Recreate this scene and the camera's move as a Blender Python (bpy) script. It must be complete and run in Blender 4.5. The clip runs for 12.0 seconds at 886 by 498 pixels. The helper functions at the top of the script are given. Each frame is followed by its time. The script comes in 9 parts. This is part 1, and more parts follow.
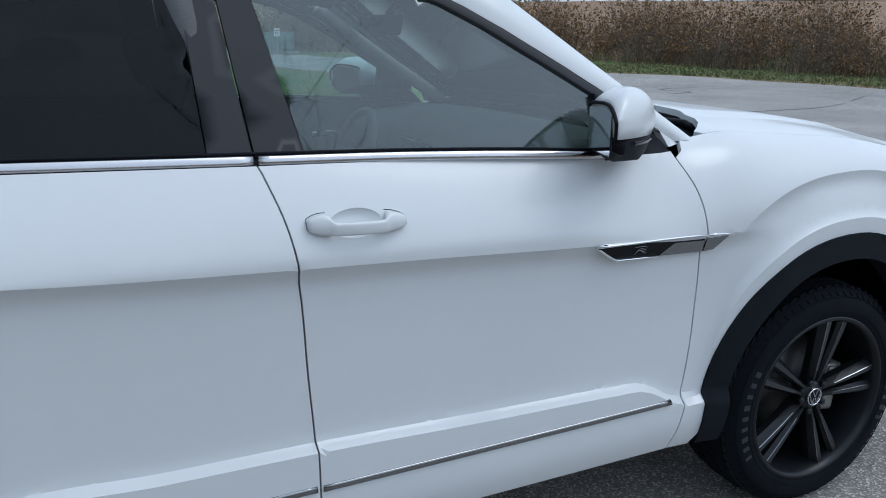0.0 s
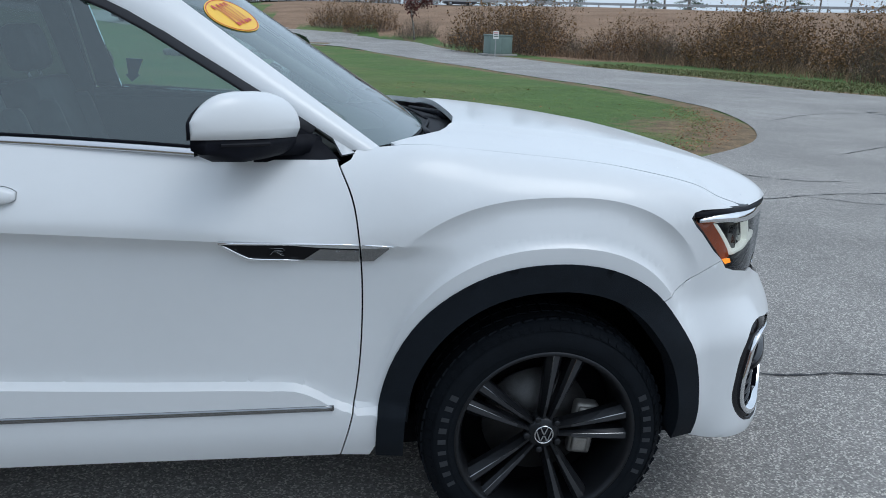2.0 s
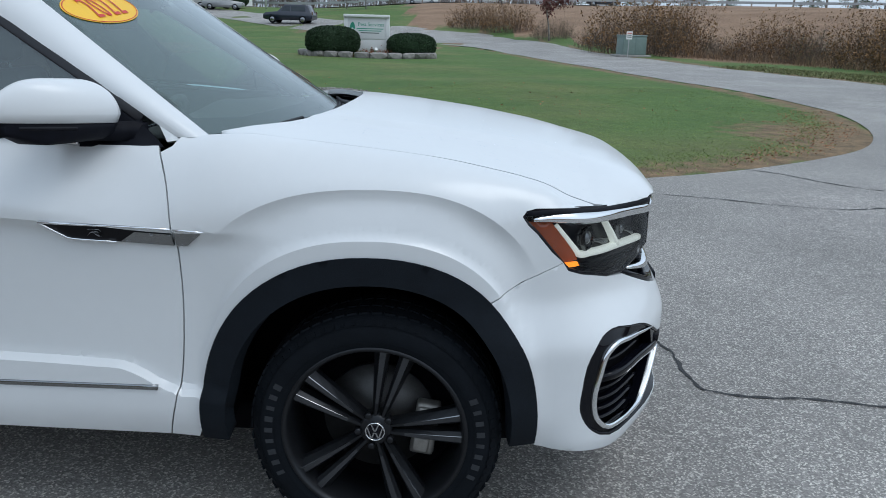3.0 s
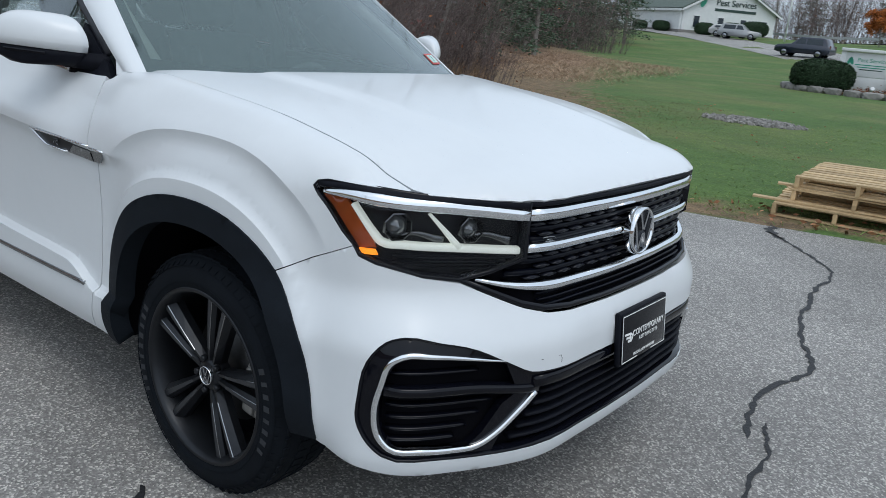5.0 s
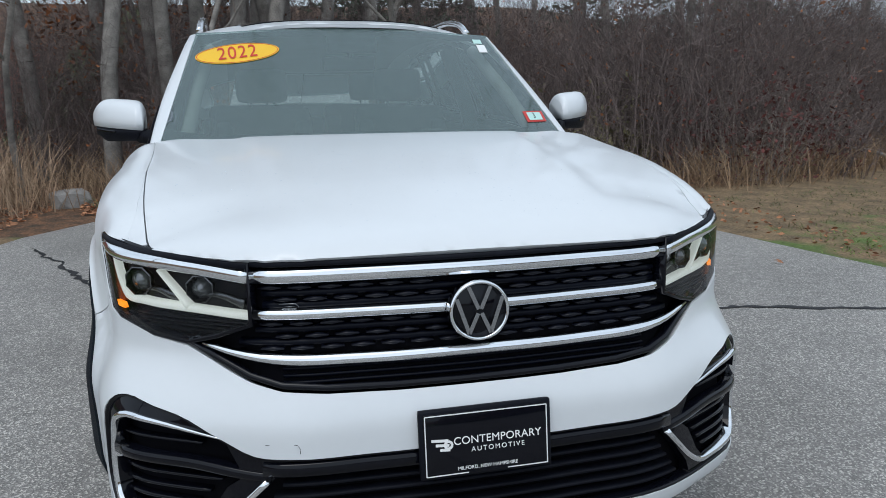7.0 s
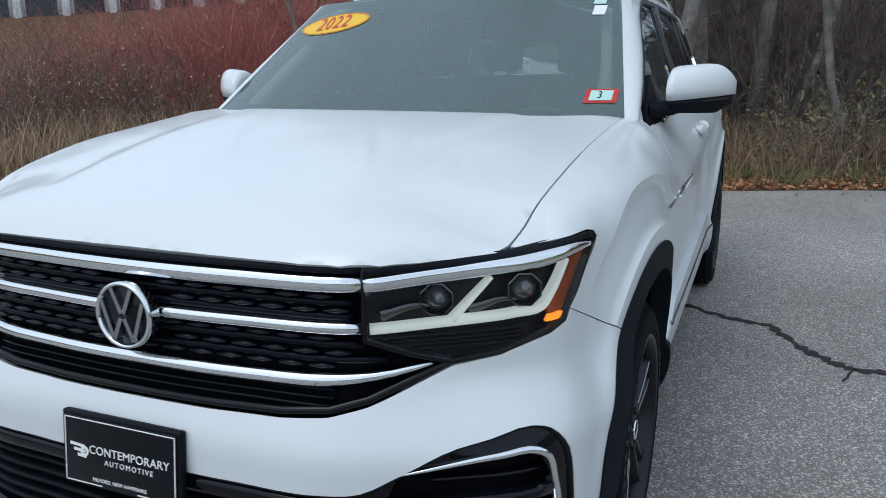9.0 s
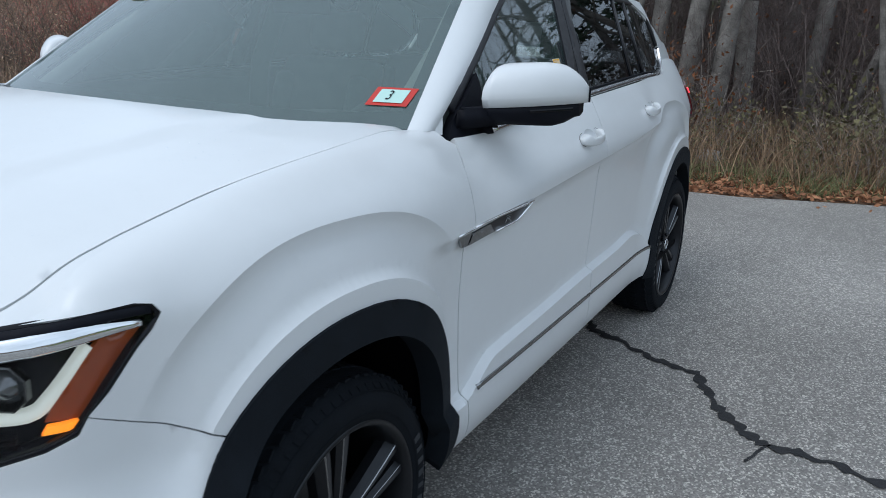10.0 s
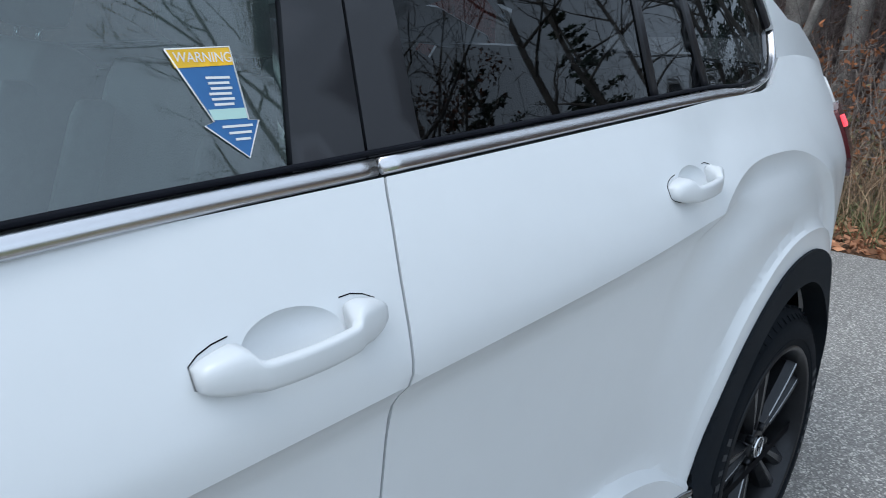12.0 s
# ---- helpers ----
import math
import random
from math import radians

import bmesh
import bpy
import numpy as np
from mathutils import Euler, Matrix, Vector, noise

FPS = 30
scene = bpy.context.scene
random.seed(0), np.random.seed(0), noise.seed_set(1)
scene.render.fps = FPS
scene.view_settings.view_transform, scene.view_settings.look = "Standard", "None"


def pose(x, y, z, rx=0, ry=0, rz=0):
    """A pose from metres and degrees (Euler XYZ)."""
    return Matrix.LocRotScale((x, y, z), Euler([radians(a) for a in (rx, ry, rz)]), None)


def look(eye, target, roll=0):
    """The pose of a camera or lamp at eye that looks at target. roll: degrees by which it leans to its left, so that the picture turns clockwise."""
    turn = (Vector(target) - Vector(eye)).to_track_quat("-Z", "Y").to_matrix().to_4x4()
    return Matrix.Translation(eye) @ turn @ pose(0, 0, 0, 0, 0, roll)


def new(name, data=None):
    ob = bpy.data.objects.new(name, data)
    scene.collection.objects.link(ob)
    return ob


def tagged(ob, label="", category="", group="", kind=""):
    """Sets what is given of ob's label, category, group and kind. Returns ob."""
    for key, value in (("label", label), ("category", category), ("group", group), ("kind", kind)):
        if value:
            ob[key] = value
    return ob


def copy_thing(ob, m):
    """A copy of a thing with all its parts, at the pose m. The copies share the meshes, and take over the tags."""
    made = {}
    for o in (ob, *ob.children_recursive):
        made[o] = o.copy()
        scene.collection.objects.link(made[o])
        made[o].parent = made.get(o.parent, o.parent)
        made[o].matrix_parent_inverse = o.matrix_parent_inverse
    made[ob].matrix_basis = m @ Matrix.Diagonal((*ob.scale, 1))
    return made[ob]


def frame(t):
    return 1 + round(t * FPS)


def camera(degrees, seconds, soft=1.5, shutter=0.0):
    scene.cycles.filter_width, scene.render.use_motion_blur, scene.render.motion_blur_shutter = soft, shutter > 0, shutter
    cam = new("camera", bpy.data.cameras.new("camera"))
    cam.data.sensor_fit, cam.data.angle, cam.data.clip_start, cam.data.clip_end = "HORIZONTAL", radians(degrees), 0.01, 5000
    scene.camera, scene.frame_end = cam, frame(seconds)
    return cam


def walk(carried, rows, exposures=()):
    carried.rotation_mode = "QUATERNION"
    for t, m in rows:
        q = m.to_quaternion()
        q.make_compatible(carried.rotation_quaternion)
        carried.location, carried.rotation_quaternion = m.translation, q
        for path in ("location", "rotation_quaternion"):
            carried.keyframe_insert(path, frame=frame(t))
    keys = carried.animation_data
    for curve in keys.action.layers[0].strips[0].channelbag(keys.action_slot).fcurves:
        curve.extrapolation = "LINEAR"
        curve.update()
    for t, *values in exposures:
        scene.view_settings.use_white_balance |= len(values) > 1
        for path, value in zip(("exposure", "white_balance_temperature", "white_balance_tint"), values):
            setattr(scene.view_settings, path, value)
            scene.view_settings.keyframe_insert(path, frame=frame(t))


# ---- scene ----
cam = camera(58.7, 12.0, soft=0.8, shutter=0.1)
PATH = [
    (0, (-0.542, -2.548, 1.517), (0.249, -0.794, 0.969), -0.05),
    (0.5, (-0.276, -2.624, 1.526), (0.464, -0.860, 0.941), -0.17),
    (1, (0.028, -2.832, 1.541), (0.588, -1.006, 0.946), 0.31),
    (1.5, (0.444, -3.019, 1.545), (0.863, -1.141, 0.999), 1.59),
    (2, (0.884, -3.016, 1.547), (1.140, -1.109, 1.001), 1.81),
    (2.5, (1.300, -3.042, 1.534), (1.344, -1.118, 0.987), 1.10),
    (3, (1.772, -3.026, 1.541), (1.682, -1.106, 0.988), 1.55),
    (3.2, (1.948, -2.972, 1.518), (1.814, -1.057, 0.956), 2.11),
    (4.8, (3.205, -2.373, 1.452), (2.178, -0.757, 0.875), 5.54),
    (5, (3.345, -2.241, 1.454), (2.173, -0.718, 0.900), 5.01),
    (5.5, (3.688, -1.861, 1.434), (2.255, -0.561, 0.927), 2.77),
    (6, (3.881, -1.455, 1.399), (2.270, -0.368, 0.929), 0.97),
    (6.5, (4.036, -1.040, 1.442), (2.283, -0.195, 0.982), 0.11),
    (6.7, (4.123, -0.845, 1.421), (2.305, -0.134, 0.983), -0.27),
    (8.3, (3.956, 0.659, 1.427), (2.046, 0.248, 1.002), -1.10),
    (8.5, (3.895, 0.830, 1.417), (2.016, 0.300, 0.982), -0.91),
    (9, (3.601, 1.241, 1.414), (1.809, 0.490, 0.940), -0.95),
    (9.5, (3.224, 1.635, 1.419), (1.492, 0.780, 0.898), -0.09),
    (10, (2.695, 1.819, 1.464), (0.999, 0.912, 0.917), 2.04),
    (10.5, (2.080, 1.894, 1.484), (0.416, 0.935, 0.925), 4.15),
    (11, (1.431, 1.865, 1.499), (-0.198, 0.848, 0.943), 4.01),
    (11.5, (0.881, 1.688, 1.467), (-0.706, 0.611, 0.901), 3.68),
    (12, (0.397, 1.511, 1.410), (-1.032, 0.241, 0.823), 2.50),
]
walk(cam, [(t, look(eye, target, roll)) for t, eye, target, roll in PATH],
     [(0.0, 0.42, 5850, 8), (1.5, 0.42, 5950, 8), (2.5, 0.42, 6000, 7), (5.0, 0.45, 6200, 8), (6.5, 0.5, 6250, 8), (9.5, 0.45, 6000, 7), (10.5, 0.62, 6100, 8), (11.0, 0.74, 6100, 8), (11.5, 0.94, 6150, 8), (12.0, 0.92, 6050, 8)])

# ---- world and light: an overcast autumn sky ----
SUN_EL, SUN_AZ = radians(62), radians(118)
world = bpy.data.worlds.new("overcast_sky")
scene.world = world
world.use_nodes = True
wn = world.node_tree.nodes
wl = world.node_tree.links
wn.clear()
w_out = wn.new("ShaderNodeOutputWorld")
w_bg = wn.new("ShaderNodeBackground")
w_sky = wn.new("ShaderNodeTexSky")
w_sky.sky_type, w_sky.sun_disc = "NISHITA", False
w_sky.sun_elevation, w_sky.sun_rotation = SUN_EL, SUN_AZ
w_sky.dust_density, w_sky.air_density, w_sky.ozone_density = 4.0, 1.0, 1.0
w_hsv = wn.new("ShaderNodeHueSaturation")
w_hsv.inputs["Saturation"].default_value = 0.42
w_cloud = wn.new("ShaderNodeTexNoise")
w_cloud.inputs["Scale"].default_value, w_cloud.inputs["Detail"].default_value = 2.2, 6.0
w_map = wn.new("ShaderNodeMapRange")
w_map.inputs["From Min"].default_value, w_map.inputs["From Max"].default_value = 0.3, 0.7
w_map.inputs["To Min"].default_value, w_map.inputs["To Max"].default_value = 0.86, 1.12
w_mul = wn.new("ShaderNodeVectorMath")
w_mul.operation = "SCALE"
wl.new(w_sky.outputs[0], w_hsv.inputs["Color"])
w_mix = wn.new("ShaderNodeMix")
w_mix.data_type = "RGBA"
w_mix.inputs["Factor"].default_value = 0.72
w_mix.inputs["B"].default_value = (3.7, 4.25, 4.9, 1)
wl.new(w_hsv.outputs[0], w_mix.inputs["A"])
wl.new(w_mix.outputs["Result"], w_mul.inputs[0])
wl.new(w_cloud.outputs["Fac"], w_map.inputs["Value"])
wl.new(w_map.outputs[0], w_mul.inputs["Scale"])
wl.new(w_mul.outputs[0], w_bg.inputs["Color"])
w_bg.inputs["Strength"].default_value = 0.158
wl.new(w_bg.outputs[0], w_out.inputs["Surface"])
sun_data = bpy.data.lights.new("sun", "SUN")
sun_data.energy, sun_data.angle, sun_data.color = 0.35, radians(30), (1.0, 0.97, 0.93)
sun = new("sun", sun_data)
sun.matrix_world = look((0, 0, 30), (30 * -math.sin(SUN_AZ) * math.cos(SUN_EL), 30 * -math.cos(SUN_AZ) * math.cos(SUN_EL), 30 - 30 * math.sin(SUN_EL)))


# ---- materials ----
def material(name, colour=(0.5, 0.5, 0.5), rough=0.5, metal=0.0, var=0.0, scale=5.0, bump=0.0, bump_scale=60.0, coat=0.0,
             emit=None, emit_power=0.0, trans=0.0, ior=1.45, colour2=None, spread=(0.35, 0.65), pieces=0.0, alpha=1.0, spec=0.5, coat_rough=0.03):
    """A principled surface with two scales of variation: broad patches and fine grain."""
    m = bpy.data.materials.new(name)
    m.use_nodes = True
    nt = m.node_tree
    b = nt.nodes["Principled BSDF"]
    b.inputs["Base Color"].default_value = (*colour, 1)
    b.inputs["Roughness"].default_value, b.inputs["Metallic"].default_value = rough, metal
    b.inputs["Coat Weight"].default_value, b.inputs["Coat Roughness"].default_value = coat, coat_rough
    b.inputs["Transmission Weight"].default_value, b.inputs["IOR"].default_value = trans, ior
    b.inputs["Specular IOR Level"].default_value = spec
    b.inputs["Alpha"].default_value = alpha
    if emit:
        b.inputs["Emission Color"].default_value = (*emit, 1)
        b.inputs["Emission Strength"].default_value = emit_power
    if var or bump or colour2 or pieces:
        co = nt.nodes.new("ShaderNodeTexCoord")
    if var or colour2:
        n1, n2 = nt.nodes.new("ShaderNodeTexNoise"), nt.nodes.new("ShaderNodeTexNoise")
        n1.inputs["Scale"].default_value, n1.inputs["Detail"].default_value = scale, 5
        n2.inputs["Scale"].default_value, n2.inputs["Detail"].default_value = scale * 11, 3
        nt.links.new(co.outputs["Object"], n1.inputs["Vector"])
        nt.links.new(co.outputs["Object"], n2.inputs["Vector"])
        mixn = nt.nodes.new("ShaderNodeMath")
        mixn.operation = "MULTIPLY_ADD"
        mixn.inputs[1].default_value = 0.35
        nt.links.new(n2.outputs["Fac"], mixn.inputs[0])
        half = nt.nodes.new("ShaderNodeMath")
        half.operation = "MULTIPLY"
        half.inputs[1].default_value = 0.65
        nt.links.new(n1.outputs["Fac"], half.inputs[0])
        nt.links.new(half.outputs[0], mixn.inputs[2])
        ramp = nt.nodes.new("ShaderNodeValToRGB")
        c2 = colour2 or tuple(c * (1 - var) for c in colour)
        ramp.color_ramp.elements[0].position, ramp.color_ramp.elements[1].position = spread
        ramp.color_ramp.elements[0].color = (*c2, 1)
        ramp.color_ramp.elements[1].color = (*colour, 1)
        nt.links.new(mixn.outputs[0], ramp.inputs[0])
        last = ramp.outputs[0]
        if pieces:
            info = nt.nodes.new("ShaderNodeObjectInfo")
            geo = nt.nodes.new("ShaderNodeNewGeometry")
            add = nt.nodes.new("ShaderNodeMath")
            nt.links.new(info.outputs["Random"], add.inputs[0])
            nt.links.new(geo.outputs["Random Per Island"], add.inputs[1])
            fr = nt.nodes.new("ShaderNodeMath")
            fr.operation = "FRACT"
            nt.links.new(add.outputs[0], fr.inputs[0])
            mr = nt.nodes.new("ShaderNodeMapRange")
            mr.inputs["To Min"].default_value, mr.inputs["To Max"].default_value = 1 - pieces, 1 + pieces
            nt.links.new(fr.outputs[0], mr.inputs["Value"])
            sc = nt.nodes.new("ShaderNodeVectorMath")
            sc.operation = "SCALE"
            nt.links.new(last, sc.inputs[0])
            nt.links.new(mr.outputs[0], sc.inputs["Scale"])
            last = sc.outputs[0]
        nt.links.new(last, b.inputs["Base Color"])
    if bump:
        nb = nt.nodes.new("ShaderNodeTexNoise")
        nb.inputs["Scale"].default_value, nb.inputs["Detail"].default_value = bump_scale, 4
        nt.links.new(co.outputs["Object"], nb.inputs["Vector"])
        bp = nt.nodes.new("ShaderNodeBump")
        bp.inputs["Strength"].default_value, bp.inputs["Distance"].default_value = bump, 0.01
        nt.links.new(nb.outputs["Fac"], bp.inputs["Height"])
        nt.links.new(bp.outputs[0], b.inputs["Normal"])
    return m


PAINT = material("white_paint", (0.68, 0.702, 0.715), 0.34, var=0.03, scale=2.0, coat=0.5, coat_rough=0.09)
GLOSS_BLACK = material("gloss_black_plastic", (0.004, 0.0045, 0.008), 0.05, var=0.3, scale=8, spec=0.30)
BLACK_GLASS = material("deep_black_trim", (0.005, 0.005, 0.007), 0.30, var=0.2, scale=8, spec=0.25)
BLACK = material("black_plastic", (0.006, 0.007, 0.012), 0.55, var=0.35, scale=30, bump=0.15, bump_scale=400, spec=0.15)
CLADDING = material("grained_cladding", (0.009, 0.0125, 0.0175), 0.70, var=0.3, scale=14, bump=0.25, bump_scale=600, spec=0.16)
VOID = material("dark_liner", (0.004, 0.004, 0.006), 0.9, var=0.3, scale=9, spec=0.1)
PILLAR = material("satin_black_film", (0.019, 0.020, 0.025), 0.42, var=0.12, scale=12)
SATIN_CHROME = material("satin_chrome", (0.62, 0.62, 0.64), 0.24, 1.0, var=0.06, scale=10)
CHROME = material("chrome", (0.80, 0.82, 0.84), 0.05, 1.0, var=0.05, scale=10)
DARK_CHROME = material("smoked_chrome", (0.30, 0.31, 0.32), 0.18, 1.0, var=0.1, scale=10)
RUBBER = material("tyre_rubber", (0.007, 0.0094, 0.013), 0.80, var=0.35, scale=18, bump=0.2, bump_scale=220, spec=0.14)
RUBBER_TEXT = material("tyre_lettering", (0.026, 0.030, 0.036), 0.65, var=0.25, scale=30)
RIM = material("gunmetal_alloy", (0.022, 0.024, 0.028), 0.34, 0.55, var=0.25, scale=12)
RIM_CUT = material("machined_alloy_face", (0.085, 0.09, 0.10), 0.32, 0.85, var=0.15, scale=16)
STEEL = material("brake_steel", (0.10, 0.10, 0.10), 0.5, 0.9, var=0.3, scale=25)
CALIPER = material("cast_caliper", (0.33, 0.32, 0.30), 0.5, 0.6, var=0.3, scale=30)
LED = material("led_light_guide", (0.66, 0.68, 0.64), 0.25, emit=(0.94, 1.0, 0.90), emit_power=0.24)
AMBER = material("amber_reflector", (0.42, 0.075, 0.012), 0.2, var=0.2, scale=40, coat=0.6)
AMBER_LIT = material("lit_amber_lamp", (0.9, 0.35, 0.02), 0.3, emit=(1.0, 0.26, 0.015), emit_power=0.75)
LAMP_SILVER = material("lamp_reflector", (0.72, 0.73, 0.74), 0.12, 1.0, var=0.1, scale=30)
LAMP_BLACK = material("lamp_housing", (0.004, 0.005, 0.009), 0.35, var=0.3, scale=20, spec=0.2)
PROJECTOR = material("projector_glass", (0.16, 0.17, 0.18), 0.06, 0.6, var=0.3, scale=60, coat=1.0)
RED_LENS = material("red_tail_lens", (0.10, 0.004, 0.008), 0.12, var=0.2, scale=20, coat=0.5)
RED_LIT = material("lit_red_lamp", (0.6, 0.02, 0.03), 0.3, emit=(1.0, 0.06, 0.08), emit_power=1.2)
TRIM_IN = material("grey_interior_plastic", (0.085, 0.090, 0.094), 0.6, var=0.2, scale=20, bump=0.2, bump_scale=300)
SEAT = material("grey_seat_leatherette", (0.15, 0.155, 0.16), 0.5, var=0.2, scale=15, bump=0.2, bump_scale=250)
HEADLINER = material("pale_headliner", (0.42, 0.42, 0.41), 0.85, var=0.1, scale=10)
WHITE_PLASTIC = material("white_print", (0.82, 0.82, 0.80), 0.5, var=0.04, scale=20)
YELLOW = material("yellow_vinyl", (0.85, 0.50, 0.02), 0.45, var=0.06, scale=12)
RED_PRINT = material("red_vinyl", (0.55, 0.03, 0.02), 0.45, var=0.06, scale=12)
BLUE_PRINT = material("blue_vinyl", (0.035, 0.15, 0.38), 0.45, var=0.1, scale=12)
AQUA_PRINT = material("pale_green_print", (0.50, 0.72, 0.66), 0.5, var=0.05, scale=12)


def glass(name, tint, amount, gloss=0.02, ior=2.05, mist_sheen=0.0):
    """Thin tinted pane: see-through in the given share, glossy over it."""
    m = bpy.data.materials.new(name)
    m.use_nodes = True
    nt = m.node_tree
    nt.nodes.clear()
    out = nt.nodes.new("ShaderNodeOutputMaterial")
    tr, gl, mx, fr = (nt.nodes.new("ShaderNode" + k) for k in ("BsdfTransparent", "BsdfGlossy", "MixShader", "Fresnel"))
    tr.inputs["Color"].default_value = (*(t * amount for t in tint), 1)
    gl.inputs["Roughness"].default_value = gloss
    gl.inputs["Color"].default_value = (0.92, 0.96, 1.0, 1)
    fr.inputs["IOR"].default_value = ior
    nt.links.new(fr.outputs[0], mx.inputs[0])
    # even teal diffuse film: rain mist, and reflected sky put in as colour
    if mist_sheen:
        film, sheen = nt.nodes.new("ShaderNodeMixShader"), nt.nodes.new("ShaderNodeBsdfDiffuse")
        sheen.inputs["Color"].default_value = (0.58, 0.82, 0.78, 1)
        film.inputs[0].default_value = mist_sheen
        nt.links.new(tr.outputs[0], film.inputs[1])
        nt.links.new(sheen.outputs[0], film.inputs[2])
        nt.links.new(film.outputs[0], mx.inputs[1])
    else:
        nt.links.new(tr.outputs[0], mx.inputs[1])
    nt.links.new(gl.outputs[0], mx.inputs[2])
    nt.links.new(mx.outputs[0], out.inputs["Surface"])
    return m


GLASS = glass("side_glass", (0.82, 1.0, 0.98), 0.80, 0.02, 1.92, 0.05)
SCREEN_GLASS = glass("mist_sheen_glass", (0.84, 1.0, 0.95), 0.60, 0.05, 1.60, 0.115)
PRIVACY = glass("privacy_glass", (0.8, 0.9, 1.0), 0.12, 0.015, 1.33)
LAMP_GLASS = glass("lamp_glass", (1.0, 1.0, 1.0), 0.95, 0.02, 1.34)

# ---- geometry helpers ----
from mathutils.geometry import delaunay_2d_cdt


class Curve:
    """A smooth curve through (key, value) knots."""

    def __init__(self, knots):
        self.k = [float(a) for a, _ in knots]
        self.v = [float(b) for _, b in knots]
        n = len(self.k)
        d = [(self.v[i + 1] - self.v[i]) / (self.k[i + 1] - self.k[i]) for i in range(n - 1)]
        self.m = [d[0]] + [(d[i - 1] * (self.k[i + 1] - self.k[i]) + d[i] * (self.k[i] - self.k[i - 1])) / (self.k[i + 1] - self.k[i - 1])
                           for i in range(1, n - 1)] + [d[-1]]

    def __call__(self, x):
        k, v, m = self.k, self.v, self.m
        if x <= k[0]:
            return v[0]
        if x >= k[-1]:
            return v[-1]
        i = 0
        while k[i + 1] <= x:
            i += 1
        h = k[i + 1] - k[i]
        t = (x - k[i]) / h
        t2, t3 = t * t, t * t * t
        return (2 * t3 - 3 * t2 + 1) * v[i] + (t3 - 2 * t2 + t) * h * m[i] + (3 * t2 - 2 * t3) * v[i + 1] + (t3 - t2) * h * m[i + 1]


def ss(a, b, x):
    t = min(1.0, max(0.0, (x - a) / (b - a)))
    return t * t * (3 - 2 * t)


def spline(points, n=8):
    """Points along a smooth curve through 2D or 3D control points."""
    p = [Vector(q) for q in points]
    t = [0.0]
    for a, b in zip(p, p[1:]):
        t.append(t[-1] + max((b - a).length, 1e-6))
    cs = [Curve([(t[i], p[i][k]) for i in range(len(p))]) for k in range(len(p[0]))]
    keys = [t[i] + (t[i + 1] - t[i]) * j / n for i in range(len(p) - 1) for j in range(n)] + [t[-1]]
    return [tuple(c(k) for c in cs) for k in keys]


def link_mesh(name, bm, mat, parent=None, label="", smooth=True):
    me = bpy.data.meshes.new(name)
    bm.to_mesh(me)
    bm.free()
    for m in mat if isinstance(mat, (list, tuple)) else [mat]:
        me.materials.append(m)
    if smooth:
        me.polygons.foreach_set("use_smooth", [True] * len(me.polygons))
    ob = new(name, me)
    if parent:
        ob.parent = parent
    if label:
        tagged(ob, label)
    return ob


def part(name, bm, mat, parent, label="", smooth=True):
    """One mesh object under a thing or under a part."""
    return link_mesh(name, bm, mat, parent, label, smooth)


def thing(name, label, category, group="", at=None):
    ob = new(name)
    ob.empty_display_size = 0.1
    if at is not None:
        ob.matrix_basis = at
    return tagged(ob, label, category, group)


def box(bm, size, m=None, bevel=0.0):
    """A block of the given size centred on the pose m, with its edges rounded."""
    r = bmesh.ops.create_cube(bm, size=1.0)
    vs = r["verts"]
    bmesh.ops.scale(bm, vec=size, verts=vs)
    if bevel:
        es = list({e for v in vs for e in v.link_edges})
        o = bmesh.ops.bevel(bm, geom=es, offset=bevel, segments=2, profile=0.6, affect="EDGES")
        vs = o["verts"] if o["verts"] else vs
        vs = list({v for f in o["faces"] for v in f.verts} | set(v for v in vs if v.is_valid))
        seen, todo = set(vs), list(vs)
        while todo:
            for e in todo.pop().link_edges:
                for w in e.verts:
                    if w not in seen:
                        seen.add(w)
                        todo.append(w)
        vs = list(seen)
    if m is not None:
        bmesh.ops.transform(bm, matrix=m, verts=vs)
    return vs


def box_mesh(size, m=None, bevel=0.0):
    bm = bmesh.new()
    box(bm, size, m, bevel)
    return bm


def tube(bm, pts, radii, sides=8, caps=True):
    """A round tapering tube along a path."""
    pts = [Vector(p) for p in pts]
    if not isinstance(radii, (list, tuple)):
        radii = [radii] * len(pts)
    rings, up = [], Vector((0.31, 0.17, 0.93))
    for i, p in enumerate(pts):
        t = (pts[min(i + 1, len(pts) - 1)] - pts[max(i - 1, 0)]).normalized()
        a = t.cross(up)
        if a.length < 0.05:
            a = t.cross(Vector((1, 0, 0)))
        a.normalize()
        b = t.cross(a)
        rings.append([bm.verts.new(p + radii[i] * (math.cos(k * math.tau / sides) * a + math.sin(k * math.tau / sides) * b)) for k in range(sides)])
    for r, q in zip(rings, rings[1:]):
        for k in range(sides):
            bm.faces.new((r[k], r[(k + 1) % sides], q[(k + 1) % sides], q[k]))
    if caps:
        bm.faces.new(rings[0][::-1])
        bm.faces.new(rings[-1])


def lathe(bm, profile, sides=48, m=None):
    """A profile of (radius, along) turned about the y axis."""
    rings = []
    for r, y in profile:
        ring = []
        for k in range(sides):
            v = Vector((r * math.cos(k * math.tau / sides), y, r * math.sin(k * math.tau / sides)))
            ring.append(bm.verts.new(m @ v if m is not None else v))
        rings.append(ring)
    for a, b in zip(rings, rings[1:]):
        for k in range(sides):
            bm.faces.new((a[k], a[(k + 1) % sides], b[(k + 1) % sides], b[k]))


